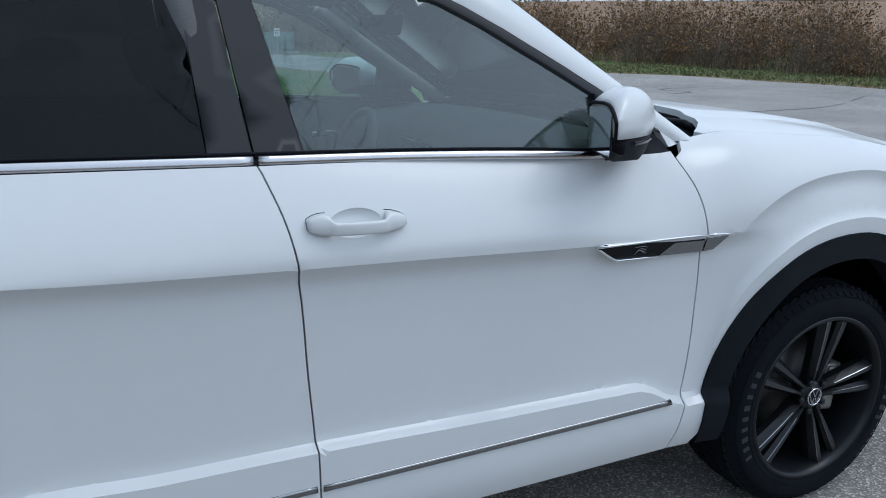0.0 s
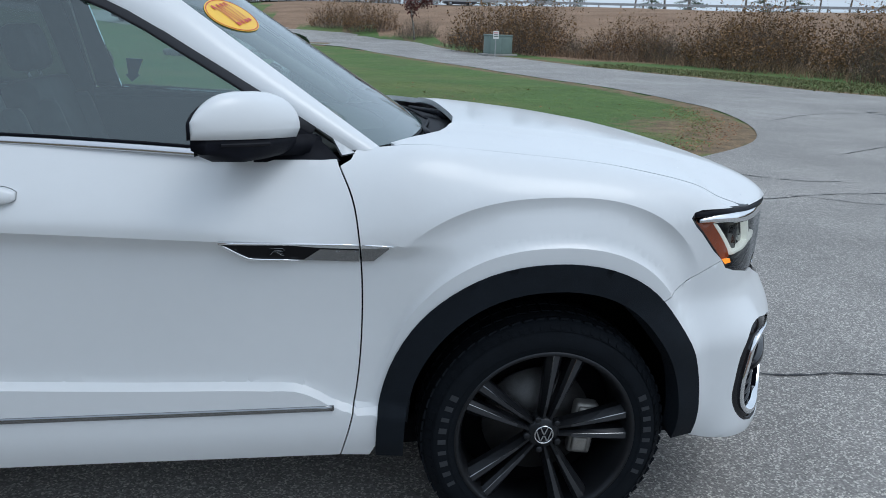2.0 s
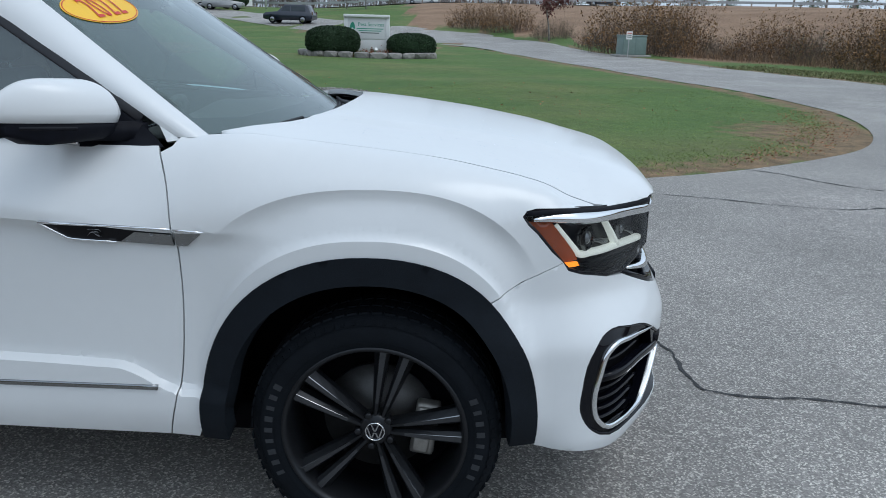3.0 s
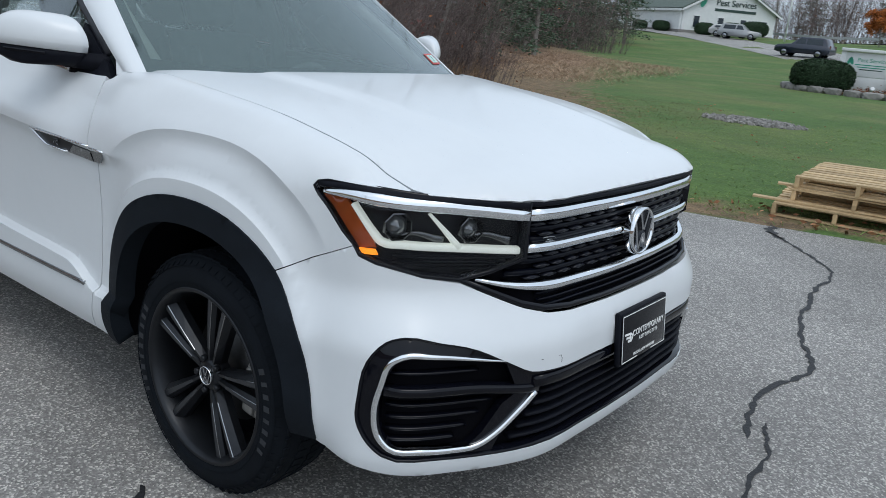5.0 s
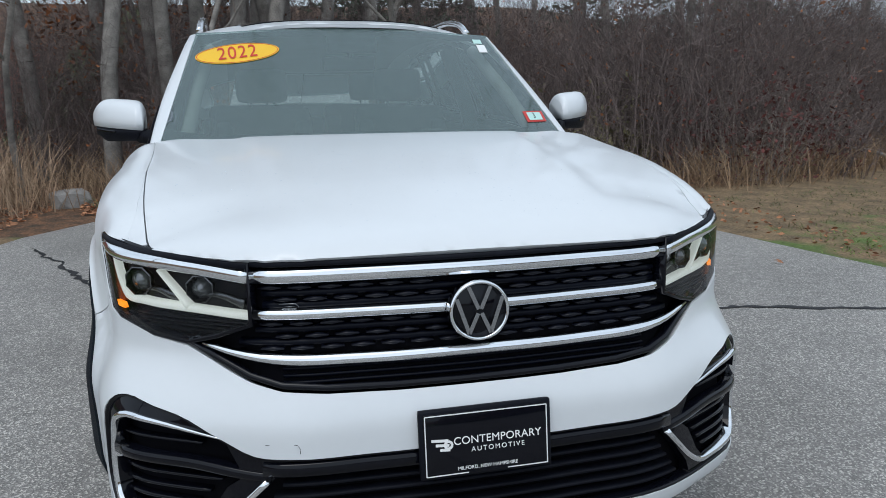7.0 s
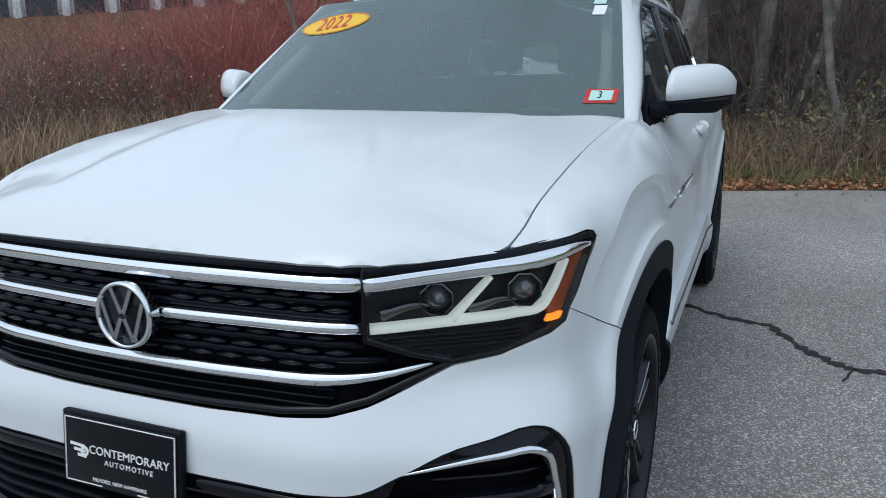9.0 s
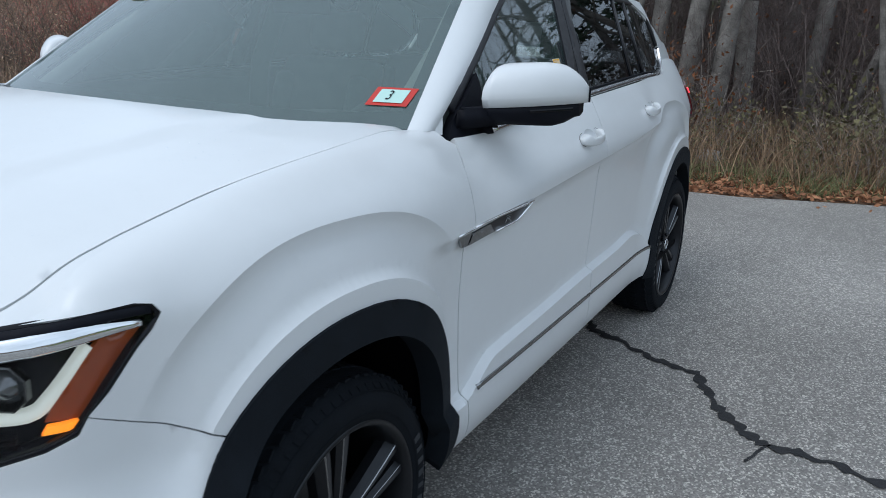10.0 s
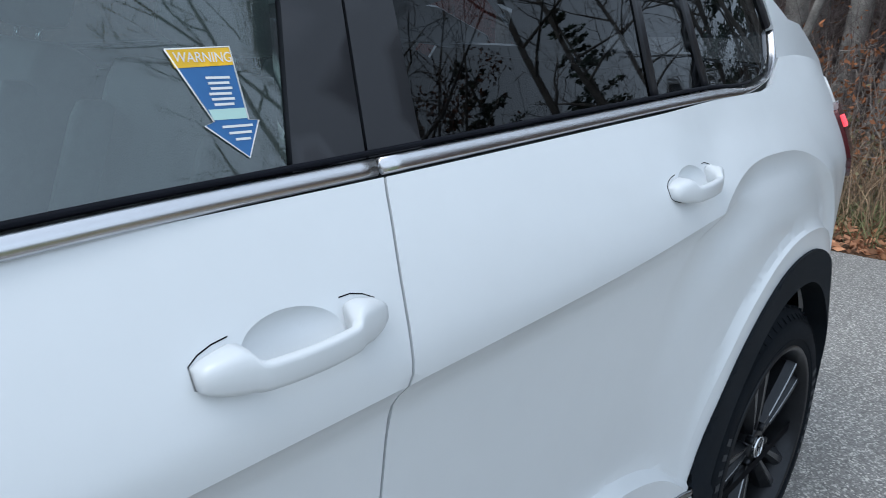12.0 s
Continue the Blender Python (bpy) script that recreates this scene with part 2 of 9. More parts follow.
def inside(poly, q):
    """Which of the points q (n, 2) lie in the polygon."""
    p = np.asarray(poly, float)
    a, b = p, np.roll(p, -1, 0)
    x, y = q[:, :1], q[:, 1:]
    dy = b[:, 1] - a[:, 1]
    dy = np.where(np.abs(dy) < 1e-12, 1e-12, dy)
    hit = ((a[:, 1] > y) != (b[:, 1] > y)) & (x < (b[:, 0] - a[:, 0]) * (y - a[:, 1]) / dy + a[:, 0])
    return hit.sum(1) % 2 == 1


def edge_gap(poly, q):
    p = np.asarray(poly, float)
    a, b = p, np.roll(p, -1, 0)
    d = b - a
    t = np.clip(((q[:, None] - a) * d).sum(2) / np.maximum((d * d).sum(1), 1e-12), 0, 1)
    return np.sqrt((((a + t[..., None] * d) - q[:, None]) ** 2).sum(2)).min(1)


def dense(poly, step):
    out = []
    for a, b in zip(poly, list(poly[1:]) + [poly[0]]):
        n = max(1, int(math.ceil(math.dist(a, b) / step)))
        out += [(a[0] + (b[0] - a[0]) * i / n, a[1] + (b[1] - a[1]) * i / n) for i in range(n)]
    return out


def flat_mesh(poly, holes=(), step=(0.03, 0.03), lines=()):
    """Triangles of a polygon with holes, with a grid of points inside: 2D points, triangles, border loops."""
    small = min(step)
    loops = [dense(poly, small)] + [dense(h, small) for h in holes]
    pts, edges = [], []
    for lp in loops:
        o = len(pts)
        pts += lp
        edges += [(o + i, o + (i + 1) % len(lp)) for i in range(len(lp))]
    marks = []
    for ln in lines:
        q = np.array([b for a in zip(ln, ln[1:]) for b in [(a[0][0] + (a[1][0] - a[0][0]) * t, a[0][1] + (a[1][1] - a[0][1]) * t) for t in np.linspace(0, 1, max(2, int(math.dist(*a) / (small * 0.7))), endpoint=False)]] + [ln[-1]])
        ok = inside(loops[0], q) & (edge_gap(loops[0], q) > 0.3 * small)
        for lp in loops[1:]:
            ok &= ~inside(lp, q) & (edge_gap(lp, q) > 0.3 * small)
        last = None
        for w, good in zip(q, ok):
            if good:
                pts.append(tuple(w))
                marks.append(tuple(w))
                if last is not None:
                    edges.append((last, len(pts) - 1))
                last = len(pts) - 1
            else:
                last = None
    p = np.array(poly)
    gx = np.arange(p[:, 0].min(), p[:, 0].max(), step[0])
    gy = np.arange(p[:, 1].min(), p[:, 1].max(), step[1])
    if len(gx) and len(gy):
        g = np.stack(np.meshgrid(gx, gy), -1).reshape(-1, 2)
        ok = inside(loops[0], g)
        g = g[ok]
        for lp in loops:
            if len(g):
                g = g[edge_gap(lp, g) > 0.45 * small]
        for lp in loops[1:]:
            if len(g):
                g = g[~inside(lp, g)]
        if marks and len(g):
            mk = np.array(marks)
            near = np.concatenate([np.sqrt(((g[i:i + 500, None] - mk) ** 2).sum(2)).min(1) for i in range(0, len(g), 500)])
            g = g[near > 0.4 * small]
        pts += [tuple(q) for q in g]
    v, e, f, ov, oe, of = delaunay_2d_cdt([Vector(q) for q in pts], edges, [], 0, 1e-6)
    v2 = np.array([(q[0], q[1]) for q in v])
    tri = np.array([t for t in f if len(t) == 3])
    c = v2[tri].mean(1)
    ok = inside(loops[0], c)
    for lp in loops[1:]:
        ok &= ~inside(lp, c)
    return v2, tri[ok]


MIDDLE = Vector((0.2, 0.0, 0.75))


def panel(name, poly, surf, mat, parent, holes=(), step=(0.03, 0.03), thick=0.014, lift=0.0, label="", both=False, middle=None, lines=(), crisp=0):
    """A panel of sheet cut from a surface surf(a, b): a face, and a turned-in rim. both: also its mirror image across the car."""
    v2, tri = flat_mesh(poly, holes, step, lines)
    e = 1e-3
    P, N = [], []
    mid = middle or MIDDLE
    for a, b in v2:
        s0 = Vector(surf(a, b))
        n = (Vector(surf(a + e, b)) - Vector(surf(a - e, b))).cross(Vector(surf(a, b + e)) - Vector(surf(a, b - e)))
        n = n.normalized() if n.length > 1e-12 else Vector((0, 0, 1))
        P.append(s0)
        N.append(n)
    side = sum((N[i].dot(P[i] - mid) > 0) * 2 - 1 for i in range(len(P)))
    if side < 0:
        N = [-n for n in N]
    P = [p + n * lift for p, n in zip(P, N)]
    made = []
    for mirror in (1, -1) if both else (1,):
        bm = bmesh.new()
        flip = Vector((1, mirror, 1))
        top = [bm.verts.new(p * flip) for p in P]
        count = {}
        for t in tri:
            i, j, k = (int(q) for q in t)
            fn = (P[j] - P[i]).cross(P[k] - P[i])
            if fn.dot(N[i]) < 0:
                j, k = k, j
            order = (i, j, k) if mirror == 1 else (i, k, j)
            try:
                bm.faces.new([top[q] for q in order])
            except ValueError:
                continue
            for a, b in ((i, j), (j, k), (k, i)):
                count[(a, b)] = 1
        if thick:
            rim = [(a, b) for (a, b) in count if (b, a) not in count]
            ring, low = {}, {}
            for a, b in rim:
                for q in (a, b):
                    if q not in ring:
                        ring[q] = bm.verts.new(P[q] * flip)
                        low[q] = bm.verts.new((P[q] - N[q] * thick) * flip)
            for a, b in rim:
                f = (ring[b], ring[a], low[a], low[b])
                bm.faces.new(f if mirror == 1 else f[::-1])
        loose = [v for v in bm.verts if not v.link_faces]
        for v in loose:
            bm.verts.remove(v)
        ob = part(name, bm, mat, parent(mirror) if callable(parent) else parent, label)
        if crisp:
            ob.data.set_sharp_from_angle(angle=radians(crisp))
        made.append(ob)
    return made if both else made[0]


def strip(name, path, width, surf, mat, parent, rise=0.008, sink=0.006, label="", both=False, closed=False, middle=None):
    """A raised moulding with a rounded face along a path on a surface."""
    e = 1e-3
    n_ = len(path)
    mid = middle or MIDDLE
    P, N = [], []
    for a, b in path:
        n = (Vector(surf(a + e, b)) - Vector(surf(a - e, b))).cross(Vector(surf(a, b + e)) - Vector(surf(a, b - e))).normalized()
        p = Vector(surf(a, b))
        P.append(p)
        N.append(n if n.dot(p - mid) > 0 else -n)
    made = []
    for mirror in (1, -1) if both else (1,):
        bm = bmesh.new()
        flip = Vector((1, mirror, 1))
        rows = []
        for i in range(n_):
            w = width[i] if isinstance(width, (list, tuple)) else width
            t = (P[(i + 1) % n_ if closed else min(i + 1, n_ - 1)] - P[(i - 1) % n_ if closed else max(i - 1, 0)]).normalized()
            s = t.cross(N[i]).normalized()
            sec = [(-0.5, -sink), (-0.5, rise * 0.45), (-0.36, rise * 0.9), (0.0, rise), (0.36, rise * 0.9), (0.5, rise * 0.45), (0.5, -sink)]
            rows.append([bm.verts.new((P[i] + s * (a * w) + N[i] * h) * flip) for a, h in sec])
        pairs = list(zip(rows, rows[1:])) + ([(rows[-1], rows[0])] if closed else [])
        for r, q in pairs:
            for k in range(6):
                f = (r[k], q[k], q[k + 1], r[k + 1])
                bm.faces.new(f)
        if not closed:
            bm.faces.new(rows[0])
            bm.faces.new(rows[-1][::-1])
        bmesh.ops.recalc_face_normals(bm, faces=bm.faces)
        made.append(part(name, bm, mat, parent(mirror) if callable(parent) else parent, label))
    return made if both else made[0]


def letters(name, text, size, mat, parent, m, depth=0.0006, label="", spacing=1.0, shear=0.0):
    """Writing in the built-in font, turned into a mesh at the pose m."""
    cu = bpy.data.curves.new(name, "FONT")
    cu.body, cu.size, cu.extrude = text, size, depth
    cu.align_x, cu.align_y, cu.space_character, cu.shear = "CENTER", "CENTER", spacing, shear
    ob = new(name, cu)
    dg = bpy.context.evaluated_depsgraph_get()
    me = bpy.data.meshes.new_from_object(ob.evaluated_get(dg))
    bpy.data.objects.remove(ob)
    me.materials.clear()
    me.materials.append(mat)
    o = new(name, me)
    o.parent = parent
    o.matrix_basis = m
    if label:
        tagged(o, label)
    return o


# ---- the car's body surface ----
PLAN = [  # along, low x, low y, high x, high y
    (-3.4, -2.50, 0.0, -2.44, 0.0), (-2.9, -2.46, 0.50, -2.40, 0.48), (-2.45, -2.30, 0.82, -2.26, 0.79), (-2.0, -2.0, 0.925, -1.99, 0.915),
    (-1.5, -1.5, 0.955, -1.5, 0.95), (-1.0, -1.0, 0.960, -1.0, 0.96), (0.0, 0.0, 0.963, 0.0, 0.963), (0.9, 0.9, 0.960, 0.9, 0.955),
    (1.45, 1.45, 0.950, 1.45, 0.940), (1.75, 1.75, 0.940, 1.75, 0.912), (1.95, 1.95, 0.915, 1.925, 0.872), (2.10, 2.085, 0.885, 2.045, 0.836),
    (2.22, 2.175, 0.835, 2.125, 0.765), (2.40, 2.275, 0.69, 2.215, 0.645), (2.60, 2.370, 0.49, 2.307, 0.495), (2.85, 2.394, 0.25, 2.338, 0.25),
    (3.10, 2.400, 0.0, 2.348, 0.0), (3.35, 2.394, -0.25, 2.338, -0.25)]
LX, LY, HX, HY = (Curve([(r[0], r[k]) for r in PLAN]) for k in (1, 2, 3, 4))
TOPS = [(-2.6, 1.05, 1.33, 0.16), (-1.6, 1.08, 1.335, 0.20), (-1.0, 1.065, 1.272, 0.19), (-0.16, 1.035, 1.238, 0.185), (0.55, 1.0, 1.198, 0.185), (0.9, 0.955, 1.200, 0.178),
        (1.2, 0.99, 1.175, 0.15), (1.5, 0.985, 1.135, 0.145), (1.8, 0.98, 1.085, 0.13), (1.95, 0.978, 1.055, 0.105), (2.1, 0.975, 1.025, 0.06),
        (2.22, 0.975, 1.012, 0.03), (3.1, 0.975, 1.012, 0.03)]
Z0, ZT, IN = (Curve([(r[0], r[k]) for r in TOPS]) for k in (1, 2, 3))
ZT_LOW = ZT


def ZT(s):
    """Height of the wing's crest, a little higher beside the bonnet."""
    return ZT_LOW(s) + 0.020 * ss(0.95, 1.15, s) * (1 - ss(1.90, 2.12, s)) + 0.016 * ss(1.2, 1.75, s) * (1 - ss(1.98, 2.14, s))


ROCKER = Curve([(-1.10, 0.47), (-1.03, 0.487), (-0.91, 0.56), (-0.78, 0.597), (-0.45, 0.592), (-0.12, 0.585), (0.33, 0.566), (0.70, 0.552),
                (0.773, 0.547), (0.82, 0.528), (0.882, 0.489), (0.95, 0.47)])
CREASE = Curve([(-1.6, 1.12), (-0.98, 1.08), (-0.6, 1.047), (-0.15, 1.019), (0.15, 1.003), (0.55, 0.979), (0.8, 0.966), (1.03, 0.954), (1.2, 0.95)])
ARCH_F, ARCH_R = (1.470, 0.37), (-1.475, 0.37)


def oval(x, z, c, a, b, n):
    return (abs((x - c[0]) / a) ** n + max(0.0, (z - c[1]) / b) ** n) ** (1 / n)


def oval_path(c, a, b, n, z_from, z_to, count=36):
    """Points of an arch over a wheel from the rear foot to the front foot."""
    t0, t1 = [math.asin(max(-1, min(1, (z - c[1]) / b))) for z in (z_from, z_to)]
    out = []
    for i in range(count + 1):
        t = math.pi - t0 - (math.pi - t0 - t1) * i / count
        ct, st = math.cos(t), math.sin(t)
        x = c[0] + a * math.copysign(abs(ct) ** (2 / n), ct)
        z = c[1] + b * math.copysign(abs(st) ** (2 / n), st)
        out.append((x, max(z, min(z_from, z_to))))
    return out


HANDLES = ((-0.010, 1.097), (-0.902, 1.141))


def fall(t, k=1.7):
    """1 on a raised field, dropping at once past its edge and easing out."""
    return 1.0 if t <= 0 else 0.0 if t >= 1 else (1 - t) ** k


def undercut(f, swell):
    """Depth across a crease at f = 1: a proud edge, a sharp step in below it, then a swell out to the arch."""
    if f >= 1.0:
        return -0.006 * fall((f - 1.0) / 0.09, 1.2)
    u = 1.0 - f
    step = fall(u / 0.05)
    return 0.008 * (1 - step) - 0.006 * step - swell * 0.85 * ss(0.045, 0.20, u)


def inset(s, z):
    """How far the sheet lies inside the plain body line: sill step, door crease, flares over the wheels, handle cups, tucked-under edge."""
    zs, zc = ROCKER(s), CREASE(s)
    mid = ss(-1.25, -0.85, s) * (1 - ss(0.95, 1.25, s))
    a = (1 - fall((z - zs) / 0.020)) * mid
    cre = fall((zc - z) / 0.045)
    d = a * (0.029 - 0.011 * max(0.0, z - 0.6) / 0.4) * (1 - cre) - 0.010 * cre * mid
    f1 = oval(s, z, ARCH_F, 0.590, 0.706, 2.5)
    front = ss(0.97, 1.22, s) * (1 - ss(1.80, 2.00, s))
    d += 0.020 * ss(0.95, 1.3, s) * (1 - ss(1.45, 1.95, s)) * ss(1.0, 1.16, f1)
    d += front * undercut(f1, 0.026)
    f2 = oval(s, z, ARCH_F, 0.485, 0.575, 2.3)
    d -= 0.013 * fall((f2 - 1.0) / 0.034) * ss(0.93, 1.1, s) * (1 - ss(1.85, 2.0, s))
    r1 = oval(s, z, (-1.33, 0.37), 0.63, 0.785, 2.5)
    rear = (1 - ss(-1.1, -0.80, s)) * ss(-2.1, -1.8, s)
    d += 0.012 * (1 - ss(-1.2, -0.85, s)) * ss(-2.3, -1.9, s) * ss(1.0, 1.14, r1)
    d += rear * undercut(r1, 0.032)
    r2 = oval(s, z, ARCH_R, 0.49, 0.60, 2.3)
    d -= 0.016 * fall((r2 - 1.0) / 0.034) * (1 - ss(-1.1, -0.95, s)) * ss(-2.1, -1.9, s)
    for hx, hz in HANDLES:
        r = ((s - hx) / 0.060) ** 2 + ((z - hz) / 0.029) ** 2
        if r < 1:
            d += 0.016 * (1 - r) ** 0.9
    front = ss(1.9, 2.1, s)
    d += 0.045 * max(0.0, (0.44 - z) / 0.14) ** 2 * (1 - front) * ss(-1.1, -1.0, s)
    d += 0.07 * max(0.0, (0.335 - z) / 0.12) ** 2 * front
    return d


def crease_lines(x0, x1):
    """Lines that the mesh keeps to: the door crease, the sill step and the handle cups."""
    out = []
    for dz in (0.003, 0.0, -0.006, -0.018):
        out.append([(x, v_of(x, CREASE(x) + dz)) for x in np.linspace(x0, x1, 30)])
    for dz in (0.0, 0.006, 0.015):
        out.append([(x, ROCKER(x) + dz) for x in np.linspace(x0, x1, 40)])
    for hx, hz in HANDLES:
        for k in (1.0, 0.93, 0.8, 0.6, 0.35):
            out.append([(hx + 0.060 * k * math.cos(q), v_of(hx + 0.060 * k * math.cos(q), hz + 0.029 * k * math.sin(q))) for q in np.linspace(0, math.tau, 33)])
    return out


def flare_lines(ovals):
    out = []
    for c, a, b, n in ovals:
        for k in (0.955, 0.972, 0.986, 0.995, 1.0, 1.012, 1.04):
            out.append([(x, v_of(x, z)) for x, z in oval_path(c, a * k, b * k, n, 0.5, 0.5, 90)])
    return out


def door_share(s):
    """1 along the doors, whose upper half leans in almost flat; 0 along the wings, whose tops are round."""
    return 1 - ss(0.80, 1.10, s)


def rise_of(t, dw):
    return (1 - dw) * math.sin(t * math.pi / 2) + dw * t


def body(s, v, lift=0.0):
    """The body: s runs along the side and round the nose, v is the height, bent over the shoulder near its top."""
    s, flip = (s, 1) if s <= 3.1 else (6.2 - s, -1)
    z0, zt = Z0(s), ZT(s)
    z, bend = v, 0.0
    if v > z0:
        t = min(1.12, (v - z0) / (zt - z0))
        dw = door_share(s)
        z = z0 + (zt - z0) * rise_of(t, dw)
        bend = (1 - dw) * IN(s) * (1 - math.cos(t * math.pi / 2)) + dw * (0.118 + 0.02 * ss(-1.1, -1.6, s)) * t ** 1.3
    w = ss(0.60, 0.78, z)
    x, y = LX(s) * (1 - w) + HX(s) * w, LY(s) * (1 - w) + HY(s) * w
    e = 0.01
    dx = (LX(s + e) - LX(s - e)) * (1 - w) + (HX(s + e) - HX(s - e)) * w
    dy = (LY(s + e) - LY(s - e)) * (1 - w) + (HY(s + e) - HY(s - e)) * w
    ln = math.hypot(dx, dy)
    nx, ny = -dy / ln, dx / ln
    if s < -2.9:
        nx, ny = -1.0, 0.0
    k = lift - bend - inset(s, z)
    return (x + nx * k, (y + ny * k) * flip, z)


def v_of(s, z):
    z0, zt = Z0(s), ZT(s)
    if z <= z0:
        return z
    want, dw = min(1.0, (z - z0) / (zt - z0)), door_share(s)
    if dw <= 0:
        return z0 + (zt - z0) * math.asin(want) * 2 / math.pi
    lo, hi = 0.0, 1.0
    for _ in range(26):
        mid = (lo + hi) / 2
        lo, hi = (mid, hi) if rise_of(mid, dw) < want else (lo, mid)
    return z0 + (zt - z0) * (lo + hi) / 2


def s_at(axis, value, z):
    """Where along the nose the body reaches this x (side of the corner) or this |y| (front)."""
    lo, hi = 1.6, 3.1
    for _ in range(40):
        m = (lo + hi) / 2
        p = body(m, v_of(m, z))
        if (p[0] < value) if axis == "x" else (p[1] > value):
            lo = m
        else:
            hi = m
    return (lo + hi) / 2


def nose(*pts):
    """Points on the nose given as ('x', x, z) or ('y', y, z), as (s, v)."""
    out = []
    for axis, value, z in pts:
        s = s_at(axis, value, z)
        out.append((s, v_of(s, z)))
    return out


def glass_y(x, z):
    return 0.872 - 0.40 * (z - 1.165) - 0.20 * max(0.0, x - 0.5) ** 2 - 0.10 * max(0.0, -1.2 - x) ** 2 - 0.25 * max(0.0, z - 1.55) ** 2


def green(x, z, lift=0.0):
    """The side of the cabin above the waist."""
    return (x, glass_y(x, z) + lift, z)


def screen(y, z, lift=0.0):
    """The windscreen's surface."""
    return (0.925 - 1.53 * (z - 1.263) + 0.15 * (1 - (y / 0.72) ** 2) + lift * 0.55, y, z + lift * 0.83)


BELT = Curve([(-1.75, 1.42), (-1.64, 1.395), (-1.55, 1.318), (-1.42, 1.288), (-1.15, 1.28), (-0.92, 1.27), (-0.2, 1.238), (0.16, 1.222), (0.55, 1.196), (0.9, 1.163)])

# ---- the car ----
suv = thing("suv", "white SUV with dark alloy wheels and chrome trim, parked on asphalt", "car")

GAP = 0.0022
door_cut = spline([(-0.127, 0.345), (-0.124, 0.496), (-0.1235, 0.585), (-0.132, 0.752), (-0.144, 1.0), (-0.163, 1.12), (-0.190, 1.205)], 4)
front_edge = spline([(0.890, 0.335), (0.928, 0.487), (0.954, 0.744), (0.948, 0.957), (0.929, 1.083), (0.900, 1.155)], 5)
belt_pts = [(x, v_of(x, max(BELT(x) - 0.0165, 1.171))) for x in (0.893, 0.88, 0.8, 0.7, 0.6, 0.5, 0.3, 0.1, -0.1)]


def shifted(path, d):
    return [(a + d, b) for a, b in path]


# front doors
poly = shifted([(a, v_of(a, b)) for a, b in door_cut], GAP)[::-1]
poly = [(-0.197 + GAP, v_of(-0.197, BELT(-0.197) - 0.0165))] + poly
poly += [(0.3, 0.343), (0.774, 0.337)] + shifted([(a, v_of(a, b)) for a, b in front_edge], -GAP) + belt_pts
FD_LEFT, FD_RIGHT = panel("front_door", poly, body, PAINT, suv, step=(0.022, 0.016), both=True, lines=crease_lines(-0.3, 1.0), crisp=24, label="white front door with a crease and a chrome sill line")
# rear doors with the quarter behind them
arch_r = oval_path(ARCH_R, 0.463, 0.548, 2.2, 0.33, 0.33)
poly = shifted([(a, v_of(a, b)) for a, b in door_cut], -GAP)
poly += [(-0.197 - GAP, v_of(-0.197, BELT(-0.197) - 0.0165))]
poly += [(x, v_of(x, BELT(x) - 0.0165)) for x in (-0.4, -0.65, -0.92, -1.15, -1.42, -1.5, -1.56)] + [(-1.63, 1.34), (-1.75, 1.345)]
poly += [(-1.95, 1.335), (-2.06, 1.32), (-2.02, 1.225), (-1.945, 1.20), (-1.98, 1.10), (-2.06, 1.0), (-2.10, 0.62), (-2.05, 0.33)] + [p for p in arch_r if p[1] > 0.331] + [(-1.02, 0.348), (-0.5, 0.352)]
RD_LEFT, RD_RIGHT = panel("rear_door", poly, body, PAINT, suv, step=(0.026, 0.018), both=True, lines=crease_lines(-1.2, 0.0) + flare_lines([((-1.33, 0.37), 0.63, 0.785, 2.5), (ARCH_R, 0.49, 0.60, 2.3)]), crisp=24, label="white rear door and wheel flare")
# front wings
arch_f = oval_path(ARCH_F, 0.478, 0.527, 2.2, 0.325, 0.33)
cut = nose(("x", 2.005, 0.868))
head_back = nose(("x", 1.889, 1.003), ("x", 1.93, 0.955), ("x", 1.975, 0.90))
head_top = nose(("x", 1.896, 1.018), ("x", 1.922, 1.024), ("x", 1.99, 1.022), ("x", 2.055, 1.016))
poly = shifted([(a, v_of(a, b)) for a, b in front_edge], GAP)
poly += [(0.93, v_of(0.93, 1.17)), (0.945, ZT(0.95) - 0.012)]
poly += [(s, ZT(s) - 0.004) for s in (1.0, 1.15, 1.3, 1.45, 1.6, 1.75, 1.88, 2.0, 2.07)]
poly += [(s, v) for s, v in head_top[::-1]] + [(head_back[0][0] - 0.004, head_back[0][1])] + [(s - 0.004, v) for s, v in head_back[1:]]
poly += [(cut[0][0] - 0.0012, cut[0][1] + 0.0018), (1.9085, 0.8172), (1.7975, 0.7662)]
poly += [p for p in arch_f[::-1] if p[0] < 1.788 and p[1] > 0.327] + [(0.972, 0.327)]
WING_LEFT, WING_RIGHT = panel("front_wing", poly, body, PAINT, suv, step=(0.022, 0.014), both=True, lines=flare_lines([(ARCH_F, 0.590, 0.706, 2.5), (ARCH_F, 0.485, 0.575, 2.3)]), crisp=24, label="white front wing with a flared arch")

